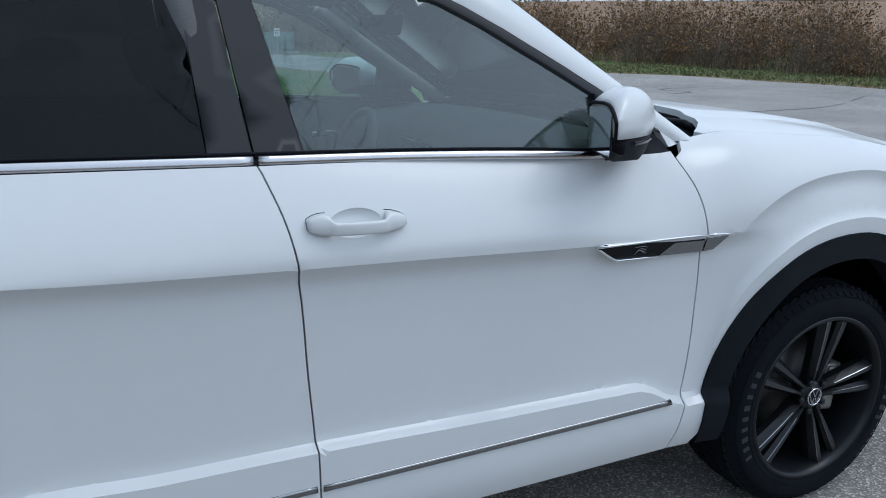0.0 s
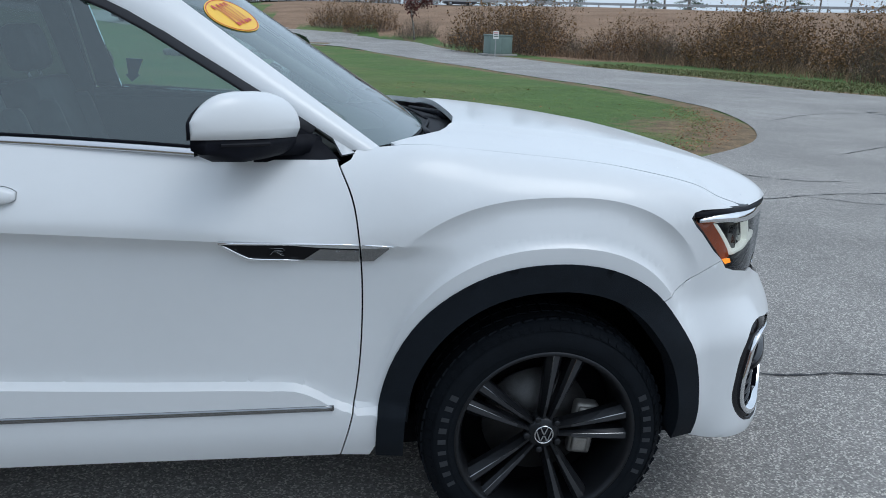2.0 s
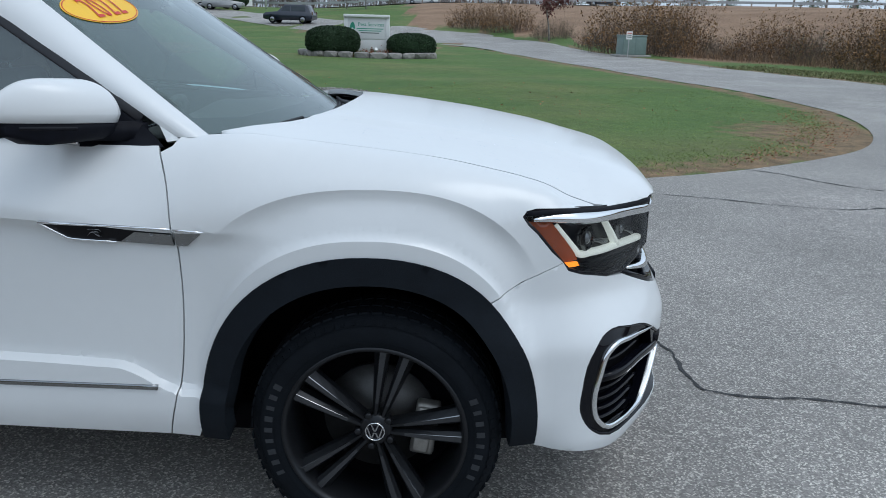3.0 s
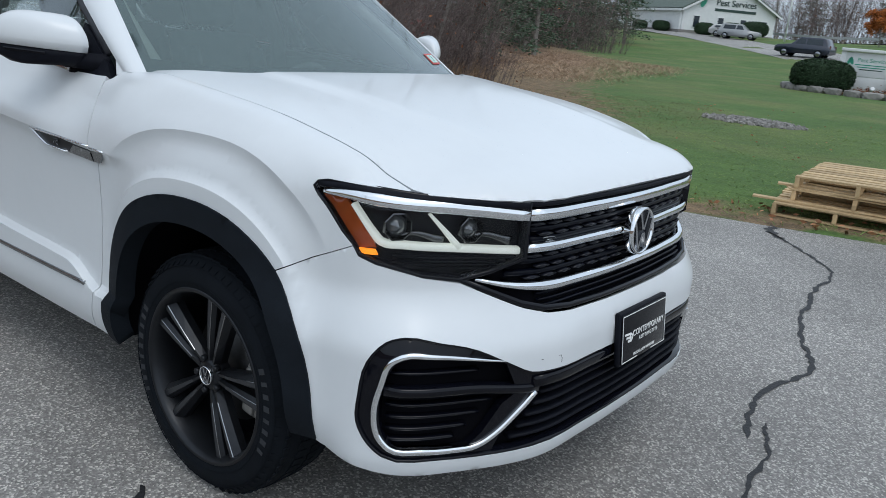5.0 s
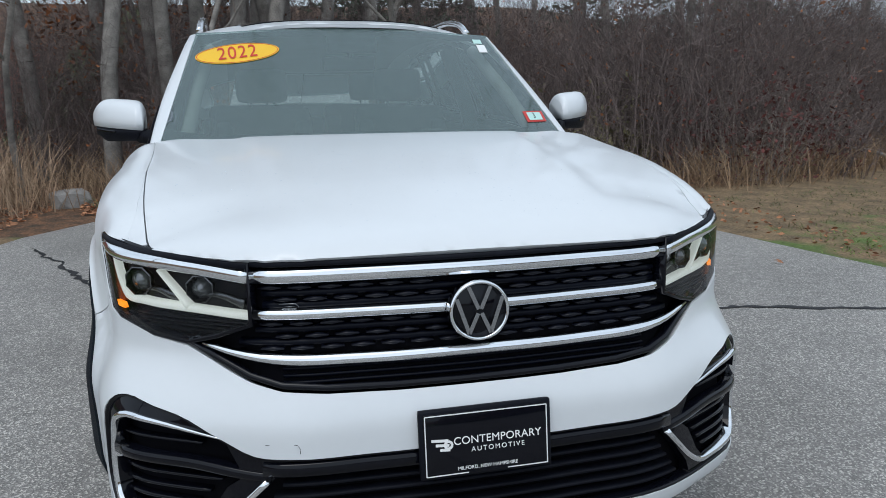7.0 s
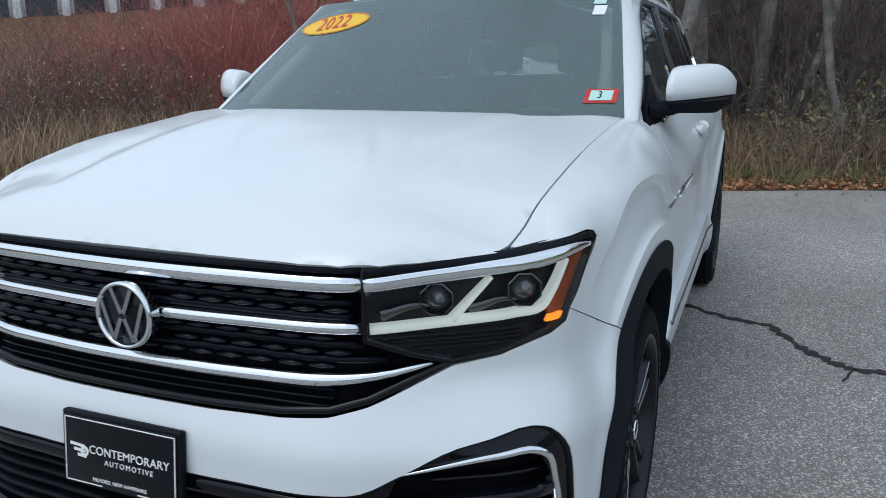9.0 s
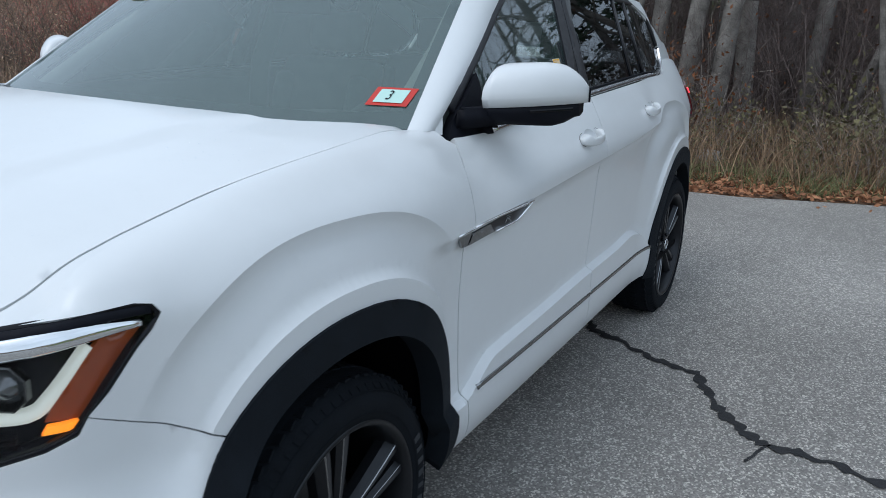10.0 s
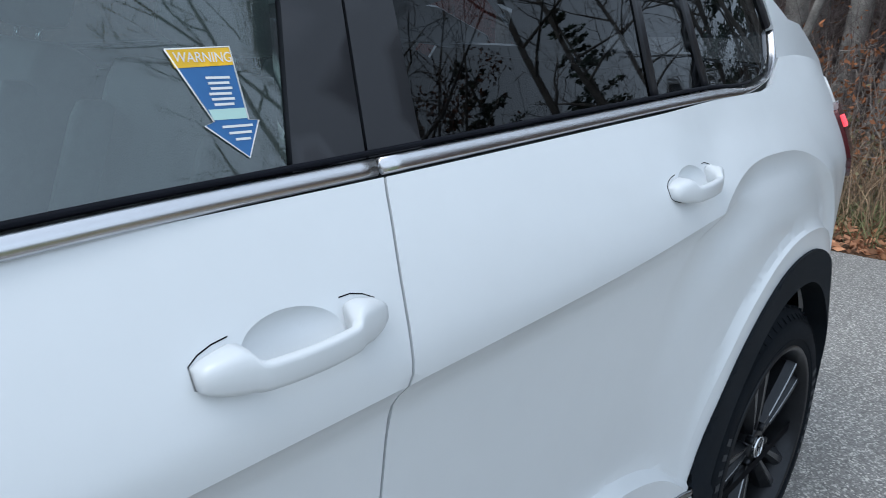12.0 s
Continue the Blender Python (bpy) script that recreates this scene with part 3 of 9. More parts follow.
# dark liner behind the gaps of the side
for side in (1, -1):
    poly = [(-2.0, 0.36), (-1.02, 0.36)] + [(-0.9, 0.38), (0.9, 0.36), (0.975, 0.36)] + arch_f[2:-2] + [(1.93, 0.36), (1.99, 0.6), (1.90, 0.96), (1.75, 1.04), (0.95, 1.14)]
    poly += [(0.86, 1.12), (-0.2, 1.19), (-1.3, 1.24), (-1.95, 1.05)]
    ob = panel("inner_liner", poly, lambda s, v: (lambda p: (p[0], p[1] * side, p[2]))(body(s, v, -0.024)), VOID, suv,
               holes=[[p for p in oval_path(ARCH_R, 0.463, 0.548, 2.2, 0.38, 0.38)]], step=(0.08, 0.06), thick=0, label="dark inner panel")


# bonnet, between the wings
_edge = [body(s, ZT(s) - 0.004) for s in [0.9 + 0.03 * i for i in range(45)]]
EDGE_Y = Curve([(p[0], p[1]) for p in _edge if p[0] < 2.12])
EDGE_Z = Curve([(p[0], p[2]) for p in _edge if p[0] < 2.12])
CROWN = Curve([(0.9, 1.252), (1.2, 1.225), (1.6, 1.185), (2.0, 1.122), (2.2, 1.082), (2.34, 1.048)])
LIP_Z = Curve([(0.0, 1.004), (0.3, 1.001), (0.45, 0.999), (0.521, 0.998), (0.65, 1.002), (0.755, 1.009), (0.80, 1.011)])


def lip_at(y):
    """The bonnet's front edge, just proud of the lamps and grille."""
    s = s_at("y", max(y, 1e-4), LIP_Z(y))
    return body(s, v_of(s, LIP_Z(y)), 0.002)[0]


LIP = Curve([(y, lip_at(y)) for y in (0.0, 0.15, 0.3, 0.42, 0.52, 0.58, 0.64, 0.70, 0.755, 0.79)])


def bonnet_plain(x, y):
    ay = abs(y)
    ye, ze = EDGE_Y(min(x, 2.09)), EDGE_Z(min(x, 2.09))
    e = min(1.15, ay / ye)
    z = ze + (CROWN(x) - ze) * (1 - e ** 3.6)
    yc = 0.50 - 0.10 * (x - 1.2)
    return z + 0.011 * (1 - ss(yc - 0.014, yc + 0.030, ay)) * ss(1.1, 1.35, x) * (1 - ss(1.95, 2.25, x))


def bonnet(x, y, lift=0.0):
    ay = min(abs(y), 0.79)
    lip = LIP(ay)
    back = max(0.0, lip - x)
    drop = bonnet_plain(lip, ay) - LIP_Z(ay)
    z = bonnet_plain(x, y) - drop * (0.86 * math.exp(-back / 0.045) + 0.14 * math.exp(-back / 0.2))
    return (x, y, z + lift)


SEAM_Y = Curve([(1.02, 0.803), (1.2, 0.790), (1.4, 0.784), (1.6, 0.778), (1.75, 0.772), (1.85, 0.7665), (1.95, 0.759), (2.03, 0.750), (2.07, 0.745)])


def seam(x):
    """How far the bonnet's side edge runs inside the wing's top, towards the lamp."""
    return max(0.0016, EDGE_Y(x) - SEAM_Y(x))


def rear_lip(y):
    return 1.02 + 0.262 * (1 - (abs(y) / 0.79) ** 4)


half = [(LIP(y) - 0.001, y) for y in (0.0, 0.1, 0.2, 0.3, 0.4, 0.48, 0.55, 0.61, 0.66, 0.70, 0.73)] + [(2.094, 0.7405), (2.070, 0.745)]
half += [(x, EDGE_Y(x) - seam(x)) for x in (2.03, 2.0, 1.95, 1.9, 1.85, 1.75, 1.6, 1.45, 1.3, 1.15, 1.05)] + [(rear_lip(y), y) for y in (0.775, 0.74, 0.68, 0.6, 0.45, 0.3, 0.15, 0.0)]
poly = half + [(x, -y) for x, y in half[-2:0:-1]]
lip_lines = [[(LIP(abs(y)) - d, y) for y in np.linspace(-0.70, 0.70, 57)] for d in (0.006, 0.014, 0.026, 0.042, 0.062, 0.086)]
BONNET = panel("bonnet", poly, bonnet, PAINT, suv, step=(0.025, 0.03), thick=0.02, lines=lip_lines, label="white bonnet with two long creases, beaded with rain")


# the wings' tops run in beside the bonnet towards the lamps
xs = (1.40, 1.46, 1.52, 1.58, 1.64, 1.70, 1.75, 1.80, 1.85, 1.9, 1.95, 2.0, 2.03)
poly = [(x, EDGE_Y(x) - seam(x) + 0.0035) for x in xs] + [(2.068, 0.7495), (2.090, 0.7455), (2.088, 0.757), (2.070, 0.776), (2.050, 0.795), (2.036, 0.803)] + [(x, EDGE_Y(x) + 0.018) for x in xs[::-1]]
for wing, sg in ((WING_LEFT, 1), (WING_RIGHT, -1)):
    panel("wing_top", poly, lambda x, y: (lambda p: (p[0], p[1] * sg, p[2] - 0.0008))(bonnet(x, y)), PAINT, wing, step=(0.025, 0.015), thick=0.015)


def cowl(x, y):
    return (x, y, 1.165 + 0.03 * (1 - (y / 0.8) ** 2) - 0.06 * (x - 1.0))


half = [(1.34 - 0.27 * (y / 0.78) ** 4, y) for y in (0.0, 0.3, 0.5, 0.62, 0.70, 0.765)] + [(0.93 + 0.13 * (1 - (y / 0.74) ** 2), y) for y in (0.765, 0.6, 0.3, 0.0)]
poly = half + [(x, -y) for x, y in half[-2:0:-1]]
panel("cowl", poly, cowl, BLACK, suv, step=(0.05, 0.06), label="black plastic scuttle panel under the windscreen")

# ---- nose ----
head_in_top, head_in_bot = nose(("y", 0.521, 0.985), ("y", 0.521, 0.848))
HEAD = nose(("x", 1.892, 0.994), ("x", 1.890, 1.004), ("x", 1.894, 1.013), ("x", 1.904, 1.018), ("x", 1.920, 1.021), ("x", 1.945, 1.022), ("x", 1.99, 1.019)) + nose(("y", 0.755, 1.007), ("y", 0.65, 0.999), ("y", 0.521, 0.990))
HEAD += nose(("y", 0.521, 0.848), ("y", 0.60, 0.815), ("y", 0.665, 0.793), ("y", 0.745, 0.803), ("x", 2.06, 0.832), ("x", 2.02, 0.848), ("x", 1.975, 0.90), ("x", 1.93, 0.955))
low_v = nose(("y", 0.665, 0.788), ("y", 0.60, 0.755), ("y", 0.53, 0.722), ("y", 0.46, 0.703), ("y", 0.36, 0.694), ("y", 0.2, 0.690), ("y", 0.05, 0.690))
SURR = nose(("y", 0.05, 0.548), ("y", 0.3, 0.548), ("y", 0.46, 0.550), ("y", 0.53, 0.556), ("y", 0.60, 0.592), ("y", 0.67, 0.630), ("y", 0.75, 0.652)) + \
    nose(("x", 2.160, 0.665), ("x", 2.128, 0.652), ("x", 2.096, 0.60), ("x", 2.076, 0.50), ("x", 2.074, 0.43), ("x", 2.105, 0.372), ("x", 2.140, 0.343)) + \
    nose(("y", 0.76, 0.331), ("y", 0.65, 0.327), ("y", 0.5, 0.328), ("y", 0.3, 0.331), ("y", 0.05, 0.332))


SURR_ROUND = spline(SURR, 3)


def mirrored(path):
    """A border on the left half, carried over to the right half: one closed loop."""
    return path + [(6.2 - s, v) for s, v in path[::-1]]


# bumper: outer skin with the openings for lamps, grille and intake left free
foot = oval_path(ARCH_F, 0.478, 0.527, 2.2, 0.325, 0.33)
arch_front = [p for p in foot if p[0] > 1.812]
left_top = [(1.7995, 0.7636), (1.910, 0.8150), (cut[0][0], cut[0][1])] + [(s, v - 0.004) for s, v in (HEAD[15], HEAD[14], HEAD[13])] + [(s, v - 0.003) for s, v in low_v]
lower = [(3.05, 0.286), (2.8, 0.283), (2.5, 0.281), (2.3, 0.286), (2.15, 0.293), (2.0, 0.307), (1.957, 0.318)]
half = left_top
poly = half + [(6.2 - s, v) for s, v in half[::-1]] + [(6.2 - s, v) for s, v in arch_front] + [(6.2 - s, v) for s, v in lower[::-1]] + lower + arch_front[::-1]
BUMPER = panel("front_bumper", poly, body, PAINT, suv, holes=[mirrored(SURR_ROUND)], step=(0.025, 0.016), thick=0.03, label="white front bumper with a lower lip")

# grille: dark backing set back, pattern, bars, badge
GR = nose(("y", 0.03, 0.994), ("y", 0.3, 0.993), ("y", 0.519, 0.988), ("y", 0.519, 0.846), ("y", 0.60, 0.812), ("y", 0.66, 0.789)) + low_v[1:]
GRILLE = panel("grille", mirrored(GR), lambda s, v: body(s, v, -0.045), VOID, suv, step=(0.05, 0.03), thick=0, label="black grille with chrome bars and a textured mesh")


def tray_wall(path, inner, outer, mat, parent):
    """A wall round a recess, from its floor to the skin."""
    bm = bmesh.new()
    rows = [(bm.verts.new(inner(a, b)), bm.verts.new(outer(a, b))) for a, b in path]
    for p, q in zip(rows, rows[1:] + rows[:1]):
        bm.faces.new((p[0], p[1], q[1], q[0]))
    bmesh.ops.recalc_face_normals(bm, faces=bm.faces)
    part("recess_wall", bm, mat, parent, smooth=False)


tray_wall(mirrored(GR), lambda s, v: body(s, v, -0.045), lambda s, v: body(s, v, -0.016), VOID, GRILLE)


def ribbon(name, path, width, lift, mat, parent, rise=0.012, label="", sink=0.02):
    return strip(name, path, width, lambda s, v: body(s, v, lift), mat, parent, rise, sink, label)


def span(y0, y1, zf, n=14):
    """Points across the nose from y0 to y1 (signed) at the heights zf(|y|)."""
    out = []
    for i in range(n + 1):
        y = y0 + (y1 - y0) * i / n
        z = zf(abs(y))
        s = s_at("y", max(abs(y), 1e-4), z)
        out.append((s if y >= 0 else 6.2 - s, v_of(s, z)))
    return out


ribbon("chrome_bar", span(0.517, -0.517, lambda y: 0.961, 24), 0.036, -0.022, CHROME, GRILLE, 0.02, "wide chrome bar along the top")
ribbon("top_seal", span(0.517, -0.517, lambda y: 0.9895, 24), 0.012, -0.010, BLACK, GRILLE, 0.004, "black seal under the bonnet edge")
for sg in (1, -1):
    ribbon("chrome_bar", span(0.515 * sg, 0.05 * sg, lambda y: 0.868 + 0.006 * y, 14), 0.026, -0.024, CHROME, GRILLE, 0.018, "slim chrome bar beside the badge")
low_bar = Curve([(0.0, 0.757), (0.3, 0.757), (0.45, 0.762), (0.55, 0.774), (0.64, 0.795)])
path = span(0.632, -0.632, lambda y: low_bar(y), 40)
ribbon("chrome_bar", path, [0.012 + 0.018 * min(1, min(i, 40 - i) / 6) for i in range(41)], -0.022, CHROME, GRILLE, 0.02, "chrome bar that sweeps up at both ends")
ribbon("lower_seal", [(s, v + 0.006) for s, v in low_v] + [(6.2 - s, v + 0.006) for s, v in low_v[::-1]], 0.016, -0.012, GLOSS_BLACK, GRILLE, 0.01, "black edge strip")
GRILLE_MESH = material("grille_mesh", (0.003, 0.004, 0.009), 0.32, var=0.3, scale=30, spec=0.14)
GRILLE_FIN = material("grille_fin", (0.007, 0.008, 0.014), 0.30, var=0.3, scale=30, spec=0.3)
for z, ylim in ((0.918, 0.50), (0.890, 0.50), (0.832, 0.52), (0.800, 0.56)):
    ribbon("grille_slat", span(ylim, -ylim, lambda y: z, 30), 0.017, -0.040, GRILLE_MESH, GRILLE, 0.016, sink=0.004)
for row, z in enumerate((0.932, 0.904, 0.846, 0.816, 0.787)):
    k = 0
    y = -0.48 + (row % 2) * 0.035
    while y < 0.49:
        if abs(y) > 0.075 or z < 0.80:
            p = span(y - 0.027, y + 0.027, lambda q: z, 2)
            ribbon("grille_tooth", p, [0.004, 0.013, 0.004], -0.032, GRILLE_FIN, GRILLE, 0.012, sink=0.006)
        y += 0.07
for z in (0.737, 0.721, 0.706):
    ribbon("grille_slat", span(0.46, -0.46, lambda y: z, 20), 0.009, -0.036, GRILLE_MESH, GRILLE, 0.012, sink=0.004)


def disc(bm, radius, depth, m, sides=48, bev=0.003):
    lathe(bm, [(0.0001, depth / 2), (radius - bev, depth / 2), (radius, depth / 2 - bev), (radius, -depth / 2), (0.0001, -depth / 2)], sides, m)


EMBLEM = material("brushed_emblem_metal", (0.42, 0.43, 0.45), 0.14, 1.0, var=0.08, scale=20)


def badge(parent, m, r, thick):
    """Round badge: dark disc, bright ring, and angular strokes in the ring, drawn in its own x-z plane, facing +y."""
    bm = bmesh.new()
    disc(bm, r * 0.97, thick, Matrix.Identity(4))
    plate = part("badge_disc", bm, GLOSS_BLACK, parent, "round black badge with a chrome ring")
    plate.matrix_basis = m
    bm = bmesh.new()
    lathe(bm, [(r * 0.86, thick * 0.5), (r * 0.88, thick * 0.9), (r * 0.93, thick * 1.05), (r * 0.99, thick * 0.9), (r, thick * 0.4), (r, -thick * 0.5)], 48)
    ring = part("badge_ring", bm, CHROME, parent)
    ring.matrix_basis = m
    bm = bmesh.new()

    def stroke(a, b, w):
        a, b = Vector((a[0] * r, 0, a[1] * r)), Vector((b[0] * r, 0, b[1] * r))
        d = (b - a).normalized()
        n = Vector((-d.z, 0, d.x)) * w * r / 2
        lo, hi = Vector((0, thick * 0.5, 0)), Vector((0, thick * 0.95, 0))
        q = [a + n, b + n, b - n, a - n]
        vs = [bm.verts.new(p + hi) for p in q] + [bm.verts.new(p + lo) for p in q]
        bm.faces.new(vs[:4])
        for i in range(4):
            bm.faces.new((vs[i], vs[i + 4], vs[(i + 1) % 4 + 4], vs[(i + 1) % 4]))
    for sx in (1, -1):
        stroke((0.36 * sx, 0.79), (0.04 * sx, 0.06), 0.13)
        stroke((0.76 * sx, 0.43), (0.36 * sx, -0.74), 0.13)
        stroke((0.36 * sx, -0.74), (0.06 * sx, -0.08), 0.13)
    bmesh.ops.recalc_face_normals(bm, faces=bm.faces)
    st = part("badge_emblem", bm, EMBLEM, parent, smooth=False)
    st.matrix_basis = m


badge(GRILLE, Matrix.Translation((2.354, -0.003, 0.862)) @ pose(0, 0, 0, 0, 0, -90) @ pose(0, 0, 0, 2, 0, 0), 0.073, 0.02)


def r_mark(parent, m, w, mat):
    """A small open letter-like outline mark of thin strokes, in its own x-z plane facing -y."""
    bm = bmesh.new()
    pts = [(-0.9, 0.42), (0.6, 0.42), (0.85, 0.2), (0.6, 0.0), (-0.5, 0.0), (-0.9, -0.4)]
    tube(bm, [(x * w, 0, z * w) for x, z in pts], w * 0.05, 6)
    tube(bm, [(x * w, 0, z * w) for x, z in [(-0.4, 0.16), (0.5, 0.16), (0.1, -0.02), (0.9, -0.42), (0.5, -0.42), (-0.05, -0.05)]], w * 0.05, 6)
    ob = part("trim_mark", bm, mat, parent, "small bright outline mark")
    ob.matrix_basis = m


p = body(6.2 - s_at("y", 0.436, 0.885), 0.885, -0.016)
r_mark(GRILLE, Matrix.Translation(p) @ pose(0, 0, 0, 0, 0, 90 - 13), 0.027, DARK_CHROME)


# ---- headlamps ----
RING_METAL = material("smoked_ring", (0.13, 0.135, 0.14), 0.22, 1.0, var=0.2, scale=20)


def shrink(path, d):
    c = (sum(p[0] for p in path) / len(path), sum(p[1] for p in path) / len(path))
    return [(c[0] + (a - c[0]) * (1 - d), c[1] + (b - c[1]) * (1 - d * 1.5)) for a, b in path]


def on(sg, lift):
    def f(s, v):
        p = body(s, v, lift)
        return (p[0], p[1] * sg, p[2])
    return f


for sg in (1, -1):
    lamp = panel("headlamp", HEAD, on(sg, -0.055), LAMP_BLACK, suv, step=(0.04, 0.02), thick=0, label="headlamp with a clear lens, two projectors and a hooked light guide")
    tray_wall(HEAD, on(sg, -0.055), on(sg, -0.005), LAMP_BLACK, lamp)
    back = on(sg, -0.030)
    near = on(sg, -0.012)
    rim = HEAD + [HEAD[0]]
    strip("lamp_seal", [p for p in rim], 0.011, on(sg, -0.006), GLOSS_BLACK, lamp, 0.004, 0.03, "black lamp edge", closed=False)
    brow = nose(("x", 1.918, 0.992), ("x", 1.98, 0.994)) + nose(("y", 0.78, 0.984), ("y", 0.70, 0.979), ("y", 0.61, 0.970), ("y", 0.522, 0.960))
    strip("chrome_brow", spline(brow, 5), [0.012 + 0.020 * min(1, i / 8) for i in range(26)], near, CHROME, lamp, 0.012, 0.012, "bright strip along the top of the lamp")
    top = nose(("x", 1.90, 1.010), ("x", 1.985, 1.013)) + nose(("y", 0.755, 1.002), ("y", 0.65, 0.994), ("y", 0.522, 0.986))
    strip("top_seal", spline(top, 5), 0.014, on(sg, -0.004), BLACK, lamp, 0.003, 0.02, "black seal over the lamp")
    guide = nose(("x", 1.988, 0.970), ("x", 2.045, 0.905), ("x", 2.066, 0.882)) + nose(("y", 0.78, 0.876), ("y", 0.70, 0.872), ("y", 0.62, 0.868), ("y", 0.53, 0.864))
    guide = spline(guide, 4)
    strip("light_guide", guide, [0.012 + 0.008 * ss(0.0, 0.25, i / (len(guide) - 1)) for i in range(len(guide))], back, LED, lamp, 0.012, 0.008, "white hooked light guide")
    hook = nose(("y", 0.735, 0.958), ("y", 0.70, 0.915), ("y", 0.668, 0.874))
    hook = spline(hook, 4)
    strip("light_guide", hook, [0.008 + 0.010 * i / (len(hook) - 1) for i in range(len(hook))], back, LED, lamp, 0.014, 0.008)
    amb = nose(("x", 1.908, 0.984), ("x", 1.972, 0.980), ("x", 2.048, 0.888), ("x", 2.058, 0.868), ("x", 2.008, 0.864), ("x", 1.950, 0.922))
    panel("side_marker", amb, on(sg, -0.020), AMBER, lamp, step=(0.02, 0.02), thick=0.01, label="orange side marker")
    lit = nose(("x", 2.012, 0.863), ("x", 2.055, 0.863), ("x", 2.062, 0.850), ("x", 2.022, 0.850))
    panel("marker_lamp", lit, on(sg, -0.014), AMBER_LIT, lamp, step=(0.02, 0.02), thick=0.01, label="lit amber marker lamp")
    for y, z, rad in ((0.795, 0.922, 0.030), (0.645, 0.918, 0.028)):
        s = s_at("y", y, z)
        c = Vector(on(sg, -0.038)(s, z))
        cn = (c - Vector(on(sg, -0.10)(s, z))).normalized()
        turn = Vector((0, 1, 0)).rotation_difference((cn + Vector((0.6, 0, 0))).normalized()).to_matrix().to_4x4()
        bm = bmesh.new()
        lathe(bm, [(rad * 1.30, 0.002), (rad * 1.27, 0.013), (rad * 1.16, 0.014), (rad * 1.0, -0.01)], 8, pose(0, 0, 0, 0, 22.5, 0))
        ring = part("projector_ring", bm, RING_METAL, lamp, "eight-sided smoked metal ring", smooth=False)
        ring.matrix_basis = Matrix.Translation(c) @ turn
        bm = bmesh.new()
        lathe(bm, [(0.0001, 0.018), (rad * 0.5, 0.013), (rad * 0.85, 0.003), (rad * 0.98, -0.01)], 28)
        eye = part("projector", bm, PROJECTOR, lamp, "domed projector lens")
        eye.matrix_basis = Matrix.Translation(c) @ turn
    for ys in ((0.76, 0.72), (0.615, 0.57)):
        w = nose(("y", ys[0] + 0.03, 0.898), ("y", ys[0], 0.905), ("y", ys[1], 0.893), ("y", ys[1] - 0.02, 0.886))
        strip("reflector_step", spline(w, 4), [0.006 + 0.022 * i / 12 for i in range(13)], on(sg, -0.042), RING_METAL, lamp, 0.006, 0.004)
    for z in (0.845, 0.836, 0.827, 0.818):
        lim = 0.53 + (0.848 - z) * 2.2
        strip("lamp_rib", [q for q in span(0.80, lim, lambda y: z, 10)], 0.004, on(sg, -0.03), LAMP_BLACK, lamp, 0.006, 0.01)
    panel("lamp_lens", shrink(HEAD, 0.012), on(sg, -0.003), LAMP_GLASS, lamp, step=(0.03, 0.02), thick=0.0, label="clear lamp lens").visible_shadow = False

# ---- lower intakes ----
INTAKE = panel("lower_intake", mirrored(SURR_ROUND), lambda s, v: body(s, v, -0.05), VOID, suv, step=(0.05, 0.03), thick=0, label="gloss black lower intake with chrome hooks")
tray_wall(mirrored(SURR_ROUND), lambda s, v: body(s, v, -0.05), lambda s, v: body(s, v, -0.002), VOID, INTAKE)
ribbon("intake_edge", SURR_ROUND + [(6.2 - s, v) for s, v in SURR_ROUND[::-1]] + [SURR_ROUND[0]], 0.014, -0.006, GLOSS_BLACK, INTAKE, 0.004, "", 0.03)
for sg in (1, -1):
    # gloss surround between the outer edge and the chrome hook
    hook = nose(("y", 0.592, 0.592), ("y", 0.68, 0.606), ("y", 0.77, 0.618)) + nose(("x", 2.172, 0.618), ("x", 2.150, 0.60), ("x", 2.132, 0.54), ("x", 2.118, 0.46), ("x", 2.128, 0.40), ("x", 2.156, 0.366)) + \
        nose(("y", 0.79, 0.358), ("y", 0.72, 0.354), ("y", 0.655, 0.359), ("y", 0.615, 0.384), ("y", 0.56, 0.437), ("y", 0.508, 0.492))
    hp = spline(hook, 4)
    outer = spline(SURR[2:17], 3)
    ring = outer + [(s, v - 0.004) for s, v in nose(("y", 0.62, 0.330), ("y", 0.60, 0.38), ("y", 0.545, 0.445), ("y", 0.49, 0.505))]
    inner = spline(nose(("y", 0.60, 0.588), ("y", 0.70, 0.602), ("x", 2.162, 0.600), ("x", 2.140, 0.55), ("x", 2.128, 0.46), ("x", 2.14, 0.40), ("x", 2.168, 0.365), ("y", 0.73, 0.357), ("y", 0.68, 0.357)), 3)
    inner += nose(("y", 0.645, 0.395), ("y", 0.60, 0.47), ("y", 0.56, 0.50))
    panel("intake_surround", ring, on(sg, -0.010), GLOSS_BLACK, INTAKE, holes=[inner], step=(0.03, 0.02), thick=0.03, label="gloss black intake surround")
    strip("chrome_hook", hp, [0.005 + 0.011 * min(1, i / 10) for i in range(len(hp))], on(sg, -0.008), CHROME, INTAKE, 0.008, 0.02, "bent chrome strip round the intake")
    strip("intake_bar", span(0.86, 0.50, lambda y: 0.522 - 0.02 * ss(0.7, 0.5, y), 14), 0.026, on(sg, -0.014), GLOSS_BLACK, INTAKE, 0.012, 0.02, "gloss cross bar")
    for z in (0.565, 0.478, 0.445, 0.412, 0.382):
        y1 = 0.60 + (0.50 - z) * 0.9 if z < 0.5 else 0.66
        strip("intake_slat", span(0.86, min(y1, 0.80), lambda y: z, 10), 0.010, on(sg, -0.038), GLOSS_BLACK, INTAKE, 0.012, 0.01)
